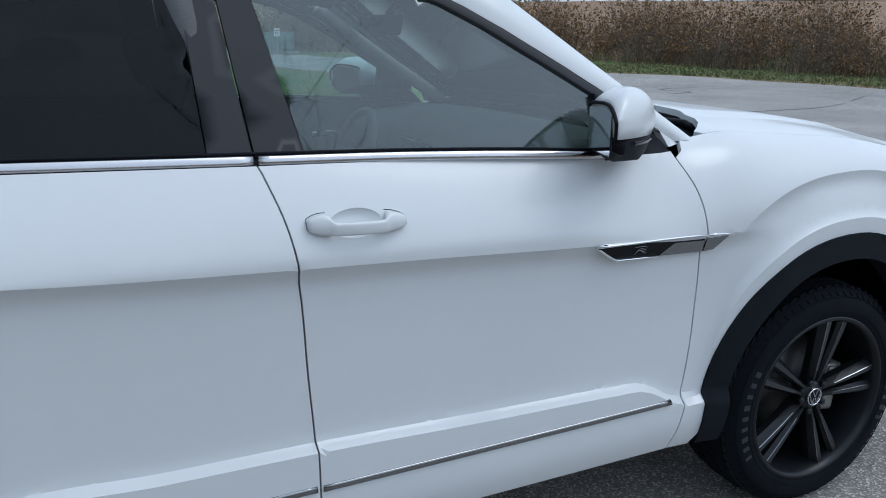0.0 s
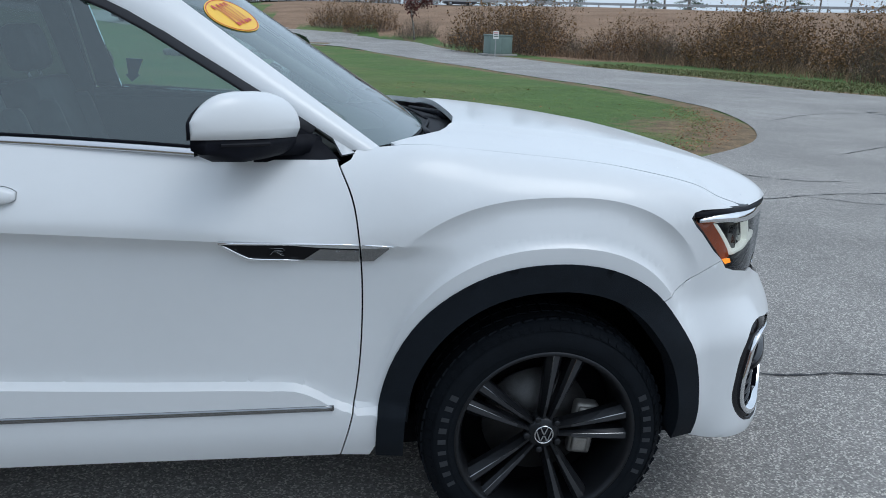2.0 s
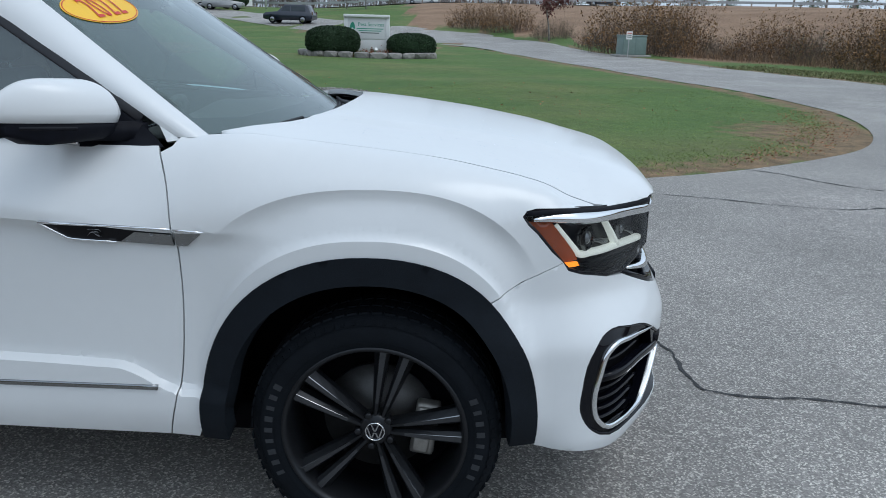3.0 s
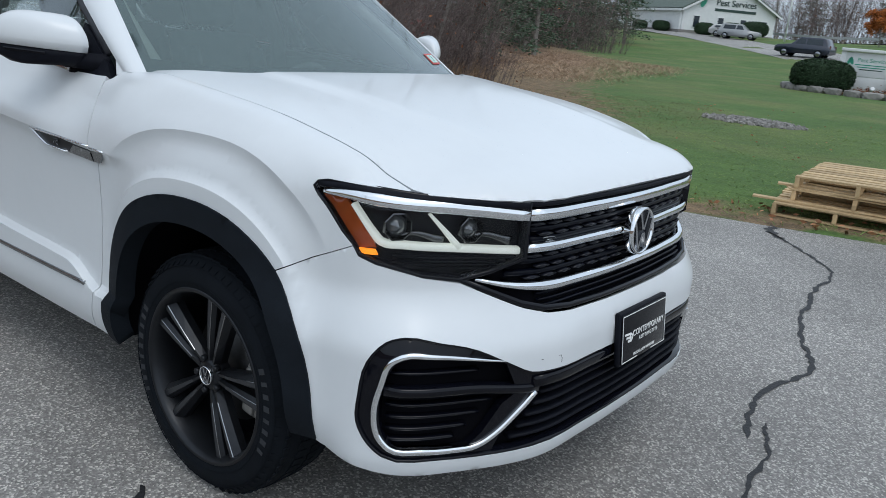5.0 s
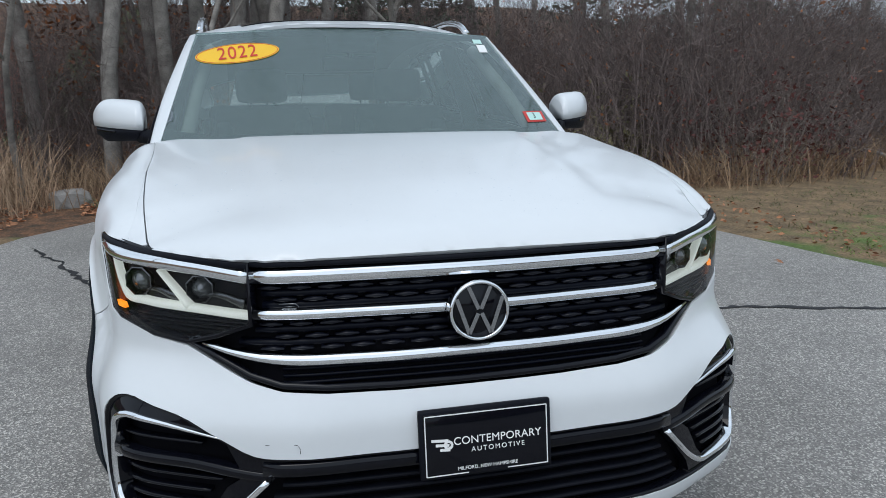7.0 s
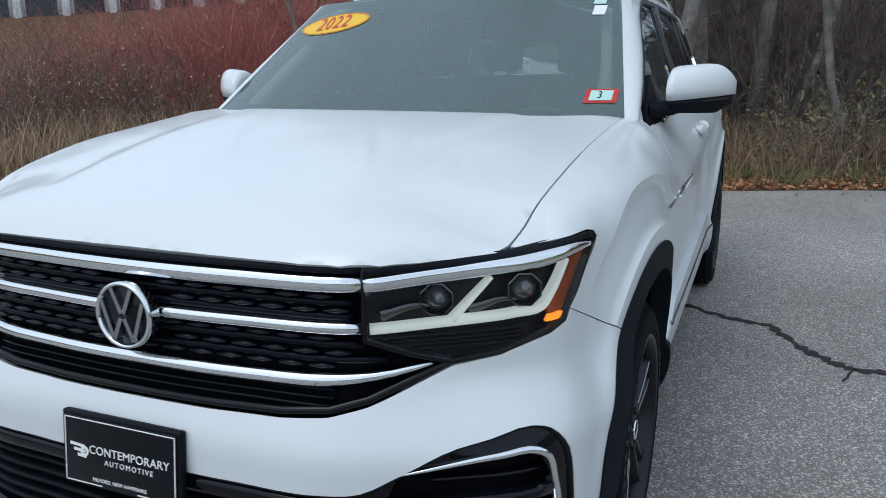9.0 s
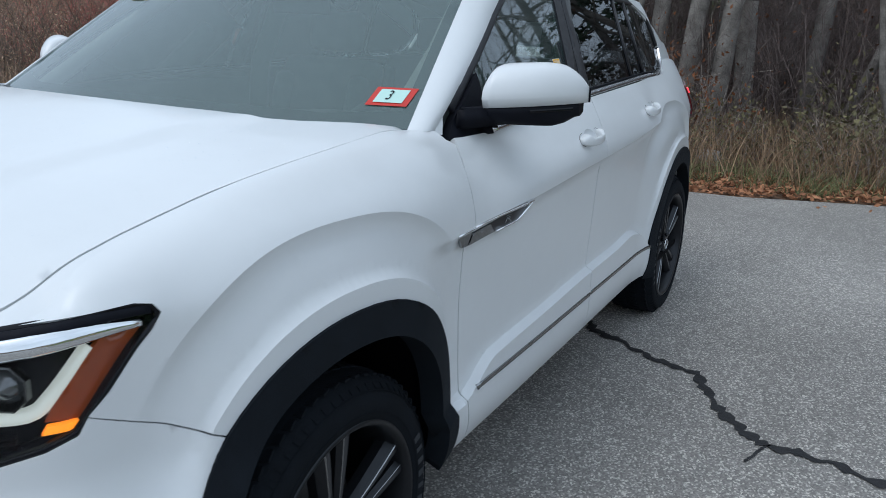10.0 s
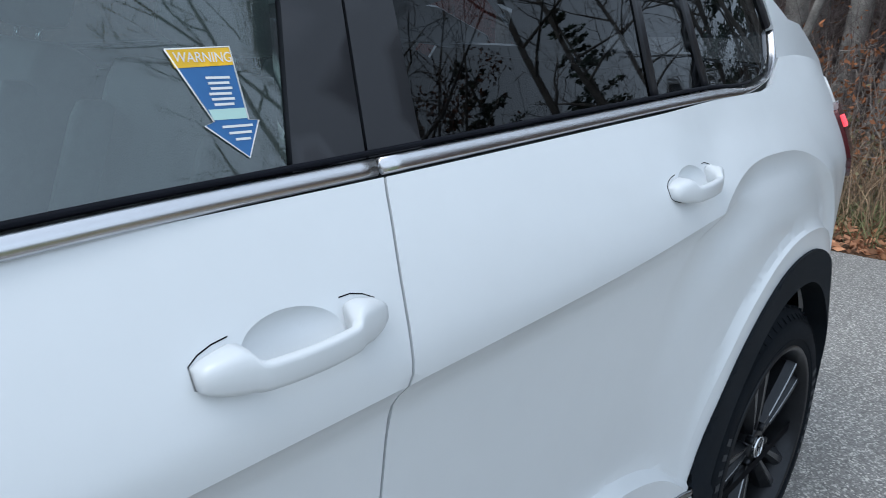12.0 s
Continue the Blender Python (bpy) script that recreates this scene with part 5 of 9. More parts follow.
for sg in (1, -1):
    mir = new("door_mirror")
    mir.parent = suv
    tagged(mir, "white door mirror with a black lower half")
    cap, low = bmesh.new(), bmesh.new()
    rows_c, rows_l, n = [], [], 34
    for i in range(n + 1):
        t = 0.5 - 0.5 * math.cos(math.pi * i / n)
        y, xr, xf, ze = mirror_plan(t)
        h = 0.091 * CAP_H(t)
        rc = [cap.verts.new((xr, sg * y, ze - 0.024)), cap.verts.new((xf - 0.010, sg * y, ze - 0.024)), cap.verts.new((xf - 0.001, sg * y, ze - 0.003))]
        for k in range(19):
            q = k / 18 * math.pi * 0.80
            c = math.cos(q)
            u = 0.42 + 0.58 * c ** 0.95 if c > 0 else 0.42 - 0.42 * (-c / 0.809) ** 1.1
            rc.append(cap.verts.new((xr + (xf - xr) * u, sg * y, ze + h * math.sin(q) ** 0.92)))
        rows_c.append(rc)
        y, xr, xf, ze = mirror_plan(0.955 * t)
        yl = y - 0.004 * t
        zt, zl = ze - 0.0245, 1.212 + 0.026 * ss(0.74, 1.0, t) - 0.006 * t
        xo = max(xr + 0.006, xf - 0.012)
        mid = xr + (xo - xr) * 0.93
        rows_l.append([low.verts.new(q) for q in ((xr - 0.004, sg * yl, zt + 0.004), (xo, sg * yl, zt + 0.004), (xo, sg * yl, (zt + zl) / 2 + 0.008), (mid, sg * yl, zl + 0.012), (xr + (xo - xr) * 0.84, sg * yl, zl), (xr + 0.02, sg * yl, zl), (xr - 0.004, sg * yl, zl + 0.01))])
    for bm, rows in ((cap, rows_c), (low, rows_l)):
        for a, b in zip(rows, rows[1:]):
            for k in range(len(a)):
                q = (k + 1) % len(a)
                bm.faces.new((a[k], a[q], b[q], b[k]))
        bm.faces.new(rows[0])
        bm.faces.new(rows[-1][::-1])
        bmesh.ops.recalc_face_normals(bm, faces=bm.faces)
    rim = [q for q in (row[-1].co.copy() for row in rows_c[4:])] + [rows_c[-1][0].co.copy()]
    part("mirror_cap", cap, PAINT, mir, "white mirror cap")
    bm = bmesh.new()
    tube(bm, [q - Vector((0.002, 0, 0)) for q in rim], 0.0045, 6)
    part("mirror_bezel", bm, BLACK, mir, "black rim round the mirror glass")
    part("mirror_base", low, BLACK, mir, "black lower mirror shell")
    bm = bmesh.new()
    rows = []
    for t in (0.52, 0.7, 0.82, 0.9):
        y, xr, xf, ze = mirror_plan(t)
        rows.append([bm.verts.new((xf - 0.013 + d, sg * (y + d * 0.4), ze - 0.033 - e)) for d, e in ((0.002, 0.0), (0.004, 0.004), (0.002, 0.009))])
    for a, b in zip(rows, rows[1:]):
        for k in range(2):
            bm.faces.new((a[k], a[k + 1], b[k + 1], b[k]))
    part("indicator", bm, GLOSS_BLACK, mir, "smoked indicator strip")
    bm = bmesh.new()
    sec = []
    for t in (0, 0.3, 0.6, 1.0):
        y = 0.850 + 0.075 * t
        sec.append([bm.verts.new((x, sg * y, z)) for x, z in ((0.836 - 0.095 * t, 1.256 - 0.006 * t), (0.842 - 0.10 * t, 1.198 + 0.008 * t), (0.66 - 0.06 * t, 1.188 + 0.014 * t), (0.66 - 0.06 * t, 1.25))])
    for a, b in zip(sec, sec[1:]):
        for k in range(4):
            bm.faces.new((a[k], a[(k + 1) % 4], b[(k + 1) % 4], b[k]))
    bm.faces.new(sec[0][::-1])
    bm.faces.new(sec[-1])
    bmesh.ops.recalc_face_normals(bm, faces=bm.faces)
    bmesh.ops.bevel(bm, geom=list(bm.edges), offset=0.006, segments=2, affect="EDGES")
    part("mirror_arm", bm, BLACK, mir, "black mirror arm")
    bm = bmesh.new()
    vs = []
    for t in (0.05, 0.25, 0.5, 0.68, 0.80, 0.87):
        y, xr, xf, ze = mirror_plan(t)
        vs.append([bm.verts.new((xr - 0.006, sg * y, ze + 0.091 * CAP_H(t) * 0.52)), bm.verts.new((xr - 0.006, sg * y, 1.222 + 0.004 * t))])
    for a, b in zip(vs, vs[1:]):
        bm.faces.new((a[0], a[1], b[1], b[0]))
    part("mirror_glass", bm, CHROME, mir, "mirror glass", False)

# ---- wheels ----
TYRE_R = 0.375


def wheel(x, sg, spin):
    w = new("wheel")
    w.parent = suv
    w.matrix_basis = Matrix.Translation((x, sg * 0.965, TYRE_R - 0.006)) @ pose(0, 0, 0, 0, 0, 0 if sg < 0 else 180)
    tagged(w, "gunmetal alloy wheel with five split spokes")
    # the wheel's own axes: outer face towards -y
    bm = bmesh.new()
    lathe(bm, [(0.268, 0.012), (0.276, 0.004), (0.30, 0.000), (0.330, 0.001), (0.346, 0.010), (0.359, 0.022), (0.368, 0.032), (0.373, 0.055), (TYRE_R, 0.09), (TYRE_R, 0.17),
               (0.371, 0.215), (0.36, 0.24), (0.30, 0.252), (0.27, 0.24)], 72)
    tyre = part("tyre", bm, RUBBER, w, "black tyre with raised lettering")
    bm = bmesh.new()
    for k in range(64):
        a = k * math.tau / 64
        for y0, y1, sk in ((0.030, 0.066, 0.03), (0.082, 0.118, -0.02), (0.140, 0.176, 0.02), (0.19, 0.222, -0.03)):
            m = pose(0, 0, 0, 0, -math.degrees(a), 0) @ pose(TYRE_R + (0.0 if y0 > 0.07 and y1 < 0.18 else -0.0065), (y0 + y1) / 2, 0, 0, 0 if y0 > 0.05 else -0, 0) @ pose(0, 0, 0, math.degrees(sk) * 8, 0, 8 if y0 < 0.05 else 0)
            box(bm, (0.006, y1 - y0, 0.027), m)
    part("tread", bm, RUBBER, tyre, smooth=False)
    bm = bmesh.new()
    for k in range(72):
        a = k * math.tau / 72
        m = pose(0, 0, 0, 0, -math.degrees(a), 0) @ pose(0.3515, 0.0125, 0, 0, 0, 48)
        box(bm, (0.016, 0.0016, 0.010), m)
    tagged(part("tread_shoulder", bm, RUBBER, tyre, smooth=False), kind="stuff")
    # raised marks on the sidewall, one block for each character
    for n, mid in ((9, 180), (8, 0)):
        for i in range(n):
            a = mid + ((n - 1) / 2 - i) * 6.6
            bm = bmesh.new()
            wide = 0.020 + 0.004 * ((i * 7 + n) % 3)
            box(bm, (0.024, 0.0016, wide * 0.62), pose(0, 0, 0, 0, -a, 0) @ pose(0.314, -0.0006, 0), 0.0006)
            part("sidewall_mark", bm, RUBBER_TEXT, tyre, smooth=False)
    bm = bmesh.new()
    lathe(bm, [(0.3415, 0.0065), (0.3425, 0.0035), (0.3435, 0.0065)], 72)
    lathe(bm, [(0.2945, 0.0015), (0.2955, -0.0015), (0.2965, 0.0012)], 72)
    part("sidewall_ring", bm, RUBBER, tyre)
    bm = bmesh.new()
    disc(bm, 0.252, 0.01, pose(0, 0.185, 0), 48)
    part("brake_shield", bm, VOID, w, "dark shield behind the brake")
    bm = bmesh.new()
    lathe(bm, [(0.277, 0.004), (0.272, -0.001), (0.264, 0.004), (0.258, 0.02), (0.250, 0.05), (0.244, 0.20), (0.268, 0.235)], 72)
    part("rim", bm, RIM, w, "dark alloy rim barrel")
    bm = bmesh.new()
    disc(bm, 0.172, 0.02, pose(0, 0.135, 0), 48)
    part("brake_disc", bm, STEEL, w, "steel brake disc")
    bm = bmesh.new()
    box(bm, (0.075, 0.05, 0.17), pose(0, 0, 0, 0, -(-8 if sg < 0 else 188), 0) @ pose(0.145, 0.11, 0), 0.012)
    box(bm, (0.05, 0.03, 0.05), pose(0, 0, 0, 0, -(-8 if sg < 0 else 188), 0) @ pose(0.14, 0.09, 0.05), 0.008)
    box(bm, (0.05, 0.03, 0.05), pose(0, 0, 0, 0, -(-8 if sg < 0 else 188), 0) @ pose(0.14, 0.09, -0.05), 0.008)
    part("brake_caliper", bm, CALIPER, w, "cast brake caliper")
    bm = bmesh.new()
    disc(bm, 0.050, 0.05, pose(0, 0.055, 0, 180, 0, 0), 40, 0.008)
    part("hub", bm, RIM, w, "dark wheel hub")
    for k in range(5):
        base = spin + 72 * k
        for side in (1, -1):
            # a tapering blade that leans away from its twin
            bm, bc = bmesh.new(), bmesh.new()
            rows = []
            for t in (0.0, 0.2, 0.45, 0.7, 0.9, 1.0):
                r = 0.042 + 0.222 * t
                mid, hw = 0.012 + 0.028 * t, 0.009 + 0.016 * t
                face = 0.034 - 0.022 * t + 0.010 * t * t
                rows.append([(r, face + dy, side * (mid + k * hw)) for k, dy in ((-1, 0.045), (-1, 0.012), (-0.55, 0.001), (0.25, 0.0), (1, 0.020), (1, 0.045))])
            vr = [[bm.verts.new(q) for q in row] for row in rows]
            for a, b in zip(vr, vr[1:]):
                for j in range(5):
                    bm.faces.new((a[j], a[j + 1], b[j + 1], b[j]))
            bm.faces.new(vr[-1])
            bmesh.ops.recalc_face_normals(bm, faces=bm.faces)
            sp = part("spoke", bm, RIM, w, smooth=False)
            sp.matrix_basis = pose(0, 0, 0, 0, -base, 0)
            fr = [[bc.verts.new((q[0], q[1] - 0.0012, q[2])) for q in (row[2], row[3])] for row in rows[1:]]
            for a, b in zip(fr, fr[1:]):
                bc.faces.new((a[0], a[1], b[1], b[0]))
            bmesh.ops.recalc_face_normals(bc, faces=bc.faces)
            sf = part("spoke_face", bc, RIM_CUT, sp, "brushed spoke face", smooth=False)
            be = bmesh.new()
            for c0, c1 in ((2, 1), (3, 4)):
                er = [[be.verts.new((row[c0][0], row[c0][1] - 0.0016 + k * (row[c1][1] - row[c0][1]), row[c0][2] + k * (row[c1][2] - row[c0][2]))) for k in (-0.04, 0.07)] for row in rows[1:]]
                for a, b in zip(er, er[1:]):
                    be.faces.new((a[0], a[1], b[1], b[0]))
            part("spoke_edge", be, DARK_CHROME, sp, "bright cut edge", smooth=False)
        bm = bmesh.new()
        disc(bm, 0.011, 0.02, pose(0, 0, 0, 0, -(base + 36), 0) @ pose(0.052, 0.032, 0, 180, 0, 0), 6, 0.002)
        part("lug_nut", bm, RIM, w, "dark lug nut")
    badge(w, pose(0, 0.026, 0, 0, 0, 180), 0.030, 0.006)
    return w


wheel(1.487, -1, 5)
wheel(1.487, 1, 20)
wheel(-1.487, 1, 33)
wheel(-1.487, -1, 12)

# ---- inside the cabin ----
bm = bmesh.new()
box(bm, (2.9, 1.62, 0.04), pose(-0.45, 0, 0.36), 0.01)
part("cabin_floor", bm, VOID, suv, "dark cabin floor")
bm = bmesh.new()
rows = []
for y in [-0.74 + 0.148 * i for i in range(11)]:
    row = []
    for x, z in ((1.12, 1.10), (1.02, 1.165), (0.85, 1.175), (0.66, 1.155), (0.55, 1.10), (0.52, 0.95), (0.60, 0.72), (0.75, 0.55)):
        hump = 0.035 * math.exp(-((y - 0.37) / 0.2) ** 2) * ss(0.95, 0.6, x)
        row.append(bm.verts.new((x - 0.03 * (y / 0.74) ** 2, y, z + hump)))
    rows.append(row)
for a, b in zip(rows, rows[1:]):
    for k in range(7):
        bm.faces.new((a[k], a[k + 1], b[k + 1], b[k]))
bmesh.ops.recalc_face_normals(bm, faces=bm.faces)
dash = part("dashboard", bm, TRIM_IN, suv, "dark grey dashboard")
part("centre_screen", box_mesh((0.02, 0.24, 0.13), pose(0.53, 0, 1.06, 0, -12, 0), 0.006), GLOSS_BLACK, dash, "black centre screen")
bm = bmesh.new()
ring = [Vector((0.185 * math.cos(a), 0, 0.185 * math.sin(a))) for a in [i * math.tau / 36 for i in range(37)]]
SW2 = pose(0.40, 0.37, 1.02, 0, 0, 0) @ pose(0, 0, 0, 0, 24, 0) @ pose(0, 0, 0, 0, 0, 90)
tube(bm, [SW2 @ q for q in ring], 0.016, 10, False)
tube(bm, [SW2 @ Vector((-0.18, 0.0, 0)), SW2 @ Vector((0, -0.03, 0)), SW2 @ Vector((0.18, 0, 0))], [0.016, 0.045, 0.016], 8)
tube(bm, [SW2 @ Vector((0, 0, -0.18)), SW2 @ Vector((0, -0.03, 0))], [0.016, 0.04], 8)
part("steering_wheel", bm, TRIM_IN, suv, "dark three-spoke steering wheel")
part("centre_console", box_mesh((0.9, 0.24, 0.32), pose(0.1, 0, 0.58), 0.03), TRIM_IN, suv, "dark centre console")


def seat(x, y, wide=0.50):
    s = new("seat")
    s.parent = suv
    s.matrix_basis = Matrix.Translation((x, y, 0))
    tagged(s, "grey leatherette seat")
    part("seat_cushion", box_mesh((0.52, wide, 0.16), pose(0.05, 0, 0.66, 0, -6, 0), 0.05), SEAT, s)
    bm = bmesh.new()
    box(bm, (0.13, wide, 0.62), pose(-0.25, 0, 1.0, 0, -18, 0), 0.05)
    for q in (1, -1):
        box(bm, (0.16, 0.09, 0.5), pose(-0.21, q * (wide / 2 - 0.05), 0.98, 0, -18, 0), 0.04)
    part("seat_back", bm, SEAT, s)
    part("headrest", box_mesh((0.10, 0.27, 0.18), pose(-0.365, 0, 1.41, 0, -14, 0), 0.045), SEAT, s)
    bm = bmesh.new()
    for q in (0.06, -0.06):
        tube(bm, [(-0.33, q, 1.26), (-0.36, q, 1.36)], 0.007, 8)
    part("headrest_posts", bm, CHROME, s)


seat(0.05, 0.37)
seat(0.05, -0.37)
seat(-0.92, 0.37, 0.62)
seat(-0.92, -0.37, 0.62)
for sg in (1, -1):
    bm = bmesh.new()
    box(bm, (1.95, 0.05, 0.66), pose(-0.18, sg * 0.835, 0.86), 0.02)
    box(bm, (0.55, 0.05, 0.05), pose(0.15, sg * 0.80, 0.93), 0.02)
    dc = part("door_card", bm, TRIM_IN, suv, "dark inner door panel")
    part("inner_handle", box_mesh((0.11, 0.02, 0.025), pose(0.42, sg * 0.80, 1.06), 0.006), CHROME, dc, "chrome inner door handle")
    bm = bmesh.new()
    tube(bm, [(-0.225, sg * 0.80, 0.8), (-0.24, sg * 0.765, 1.25), (-0.315, sg * 0.66, 1.60)], 0.045, 12)
    part("inner_pillar", bm, TRIM_IN, suv, "dark inner pillar trim")
    bm = bmesh.new()
    tube(bm, [(0.93, sg * 0.70, 1.19), (0.65, sg * 0.665, 1.37), (0.36, sg * 0.60, 1.56)], 0.028, 8)
    part("inner_pillar", bm, HEADLINER, suv, "pale inner pillar trim")
panel("headliner", [(0.40, -0.55), (0.44, 0.0), (0.40, 0.55), (-1.8, 0.55), (-1.8, -0.55)], lambda x, y: (x, y, roof(x, y)[2] - 0.045), HEADLINER, suv, step=(0.2, 0.2), thick=0, label="pale headliner")
bm = bmesh.new()
box(bm, (0.03, 0.24, 0.065), pose(0.42, 0, 1.50, 0, 12, 0), 0.012)
tube(bm, [(0.43, 0, 1.53), (0.49, 0, 1.60)], 0.012, 8)
part("rear_view_mirror", bm, BLACK, suv, "black inside mirror")
part("sensor_cover", box_mesh((0.10, 0.22, 0.05), pose(0.50, 0, 1.585, 0, 33, 0), 0.012), BLACK, suv, "black sensor cover behind the windscreen")
part("rear_bulkhead", box_mesh((0.04, 1.5, 0.8), pose(-2.0, 0, 0.8), 0.01), VOID, suv, "dark load bay end")
part("underbody", box_mesh((4.2, 1.5, 0.10), pose(0, 0, 0.30), 0.02), VOID, suv, "dark underbody")

# ---- windscreen stickers and wipers ----
def sticker_map(f, cy, cz, tilt, lift):
    ct, st = math.cos(tilt), math.sin(tilt)
    return lambda a, b: f(cy + a * ct - b * st, cz + (a * st + b * ct), lift)


oy, oz, ot = -0.490, 1.533, radians(6)
ell = lambda a, b, n=40: [(a * math.cos(i * math.tau / n), b * math.sin(i * math.tau / n)) for i in range(n)]
yr = panel("year_sticker", ell(0.172, 0.041), sticker_map(screen, oy, oz, ot, 0.003), YELLOW, WS, step=(0.03, 0.02), thick=0.001, label="yellow oval year sticker with red figures")
strip("sticker_border", ell(0.166, 0.0385) + [ell(0.166, 0.0385)[0]], 0.003, sticker_map(screen, oy, oz, ot, 0.0035), RED_PRINT, yr, 0.0008, 0.0)


def lay(ob, f):
    """Lay a flat mesh drawn in its own x-y plane onto a surface."""
    for v in ob.data.vertices:
        v.co = Vector(f(v.co.x, v.co.y))


ob = letters("year_figures", "2022", 0.075, RED_PRINT, yr, Matrix.Identity(4), 0.0, spacing=1.12)
lay(ob, sticker_map(screen, oy, oz, ot, 0.0055))
for (cy, cz, w, h, mt) in ((0.698, 1.263, 0.100, 0.042, RED_PRINT), (0.698, 1.263, 0.070, 0.030, AQUA_PRINT)):
    st = panel("inspection_sticker", [(-w / 2, -h / 2), (w / 2, -h / 2), (w / 2, h / 2), (-w / 2, h / 2)], sticker_map(screen, cy, cz, 0, 0.003 + (0.002 if mt is AQUA_PRINT else 0)), mt, WS, step=(0.03, 0.02), thick=0.0008,
               label="small red and pale green inspection sticker")
ob = letters("sticker_figure", "3", 0.030, GLOSS_BLACK, st, Matrix.Identity(4), 0.0)
lay(ob, sticker_map(screen, 0.694, 1.263, 0, 0.0065))
panel("paper_sticker", [(-0.022, -0.018), (0.022, -0.018), (0.022, 0.018), (-0.022, 0.018)], sticker_map(screen, 0.60, 1.560, 0, 0.003), WHITE_PLASTIC, WS, step=(0.03, 0.02), thick=0.0008, label="small white paper sticker")
panel("paper_sticker", [(-0.022, -0.010), (0.022, -0.010), (0.022, 0.010), (-0.022, 0.010)], sticker_map(screen, 0.592, 1.594, 0, 0.003), AQUA_PRINT, WS, step=(0.03, 0.02), thick=0.0008, label="small pale green sticker")
bm = bmesh.new()
for y0, y1 in ((-0.66, -0.05), (0.0, 0.62)):
    tube(bm, [Vector(screen(y0 + (y1 - y0) * t, 1.172 + 0.008 * math.sin(math.pi * t), 0.012)) for t in [i / 10 for i in range(11)]], 0.006, 6)
    a = screen(y0 + 0.05, 1.165, 0.03)
    tube(bm, [(a[0] + 0.10, a[1], a[2] - 0.03), (a[0] + 0.03, a[1] + 0.02, a[2] + 0.01), screen((y0 + y1) / 2, 1.182, 0.02)], [0.014, 0.012, 0.006], 8)
part("wiper", bm, BLACK, WS, "black wiper arms and blades")
# warning tag on the driver's front window
def tag_face(lift):
    return lambda a, b: green(a, b, lift)


wt = panel("warning_tag", [(0.025, 1.355), (-0.048, 1.358), (-0.051, 1.288), (-0.063, 1.287), (-0.042, 1.252), (0.001, 1.285), (-0.0105, 1.288)], tag_face(-0.0084), BLUE_PRINT, suv, step=(0.03, 0.03), thick=0.0006, label="blue arrow-shaped warning tag on the side window")
panel("tag_header", [(0.0245, 1.3545), (-0.0475, 1.3572), (-0.0482, 1.3405), (0.0185, 1.338)], tag_face(-0.0079), YELLOW, wt, step=(0.03, 0.03), thick=0.0003, label="yellow header")
panel("tag_band", [(-0.0075, 1.2995), (-0.0500, 1.2995), (-0.0505, 1.2895), (-0.0100, 1.2895)], tag_face(-0.0079), AQUA_PRINT, wt, step=(0.03, 0.03), thick=0.0003, label="pale green band")
strip("tag_border", [(0.025, 1.355), (-0.048, 1.358), (-0.051, 1.288), (-0.063, 1.287), (-0.042, 1.252), (0.001, 1.285), (-0.0105, 1.288), (0.025, 1.355)], 0.0016, tag_face(-0.0080), WHITE_PLASTIC, wt, 0.0004, 0.0003, "thin pale border")
ob = letters("tag_word", "WARNING", 0.0135, WHITE_PLASTIC, wt, Matrix.Identity(4), 0.0)
lay(ob, lambda a, b: green(-0.015 - a, 1.3475 + b, -0.0072))
for i in range(9):
    bm = bmesh.new()
    if i < 6:
        z, x0, x1 = 1.330 - 0.0050 * i, -0.012 - 0.0015 * (i % 3), -0.040 + 0.002 * (i % 2)
    else:
        z, x0, x1 = 1.284 - 0.0062 * (i - 6), -0.018 - 0.006 * (i - 6), -0.054 + 0.003 * (i - 6)
    bm.faces.new([bm.verts.new(green(x, zz, -0.0074)) for x, zz in ((x0, z), (x1, z), (x1, z - 0.0024), (x0, z - 0.0024))])
    part("tag_print", bm, WHITE_PLASTIC, wt, "row of small white print", False)

# beads of rain on the bonnet
rd = random.Random(77)
vs, fs = [], []
while len(vs) < 9 * 900:
    x, y = rd.uniform(1.2, 2.25), rd.uniform(-0.72, 0.72)
    if x > LIP(abs(y)) - 0.03 or noise.noise(Vector((x * 3, y * 3, 0))) < rd.uniform(-0.5, 0.3):
        continue
    r = 0.0009 + 0.0016 * rd.random() ** 2.4
    p = bonnet(x, y)
    o = len(vs)
    for k in range(4):
        vs.append((p[0] + r * math.cos(k * 1.571), p[1] + r * math.sin(k * 1.571), p[2] - 0.0002))
    for k in range(4):
        vs.append((p[0] + r * 0.72 * math.cos(k * 1.571), p[1] + r * 0.72 * math.sin(k * 1.571), p[2] + r * 0.42))
    vs.append((p[0], p[1], p[2] + r * 0.62))
    for k in range(4):
        q = (k + 1) % 4
        fs += [(o + k, o + q, o + 4 + q, o + 4 + k), (o + 4 + k, o + 4 + q, o + 8)]
me = bpy.data.meshes.new("rain_bead")
me.from_pydata(vs, [], fs)
me.polygons.foreach_set("use_smooth", [True] * len(me.polygons))
me.materials.append(LAMP_GLASS)
beads = tagged(new("rain_bead", me), "beads of rain", kind="stuff")
beads.parent = BONNET

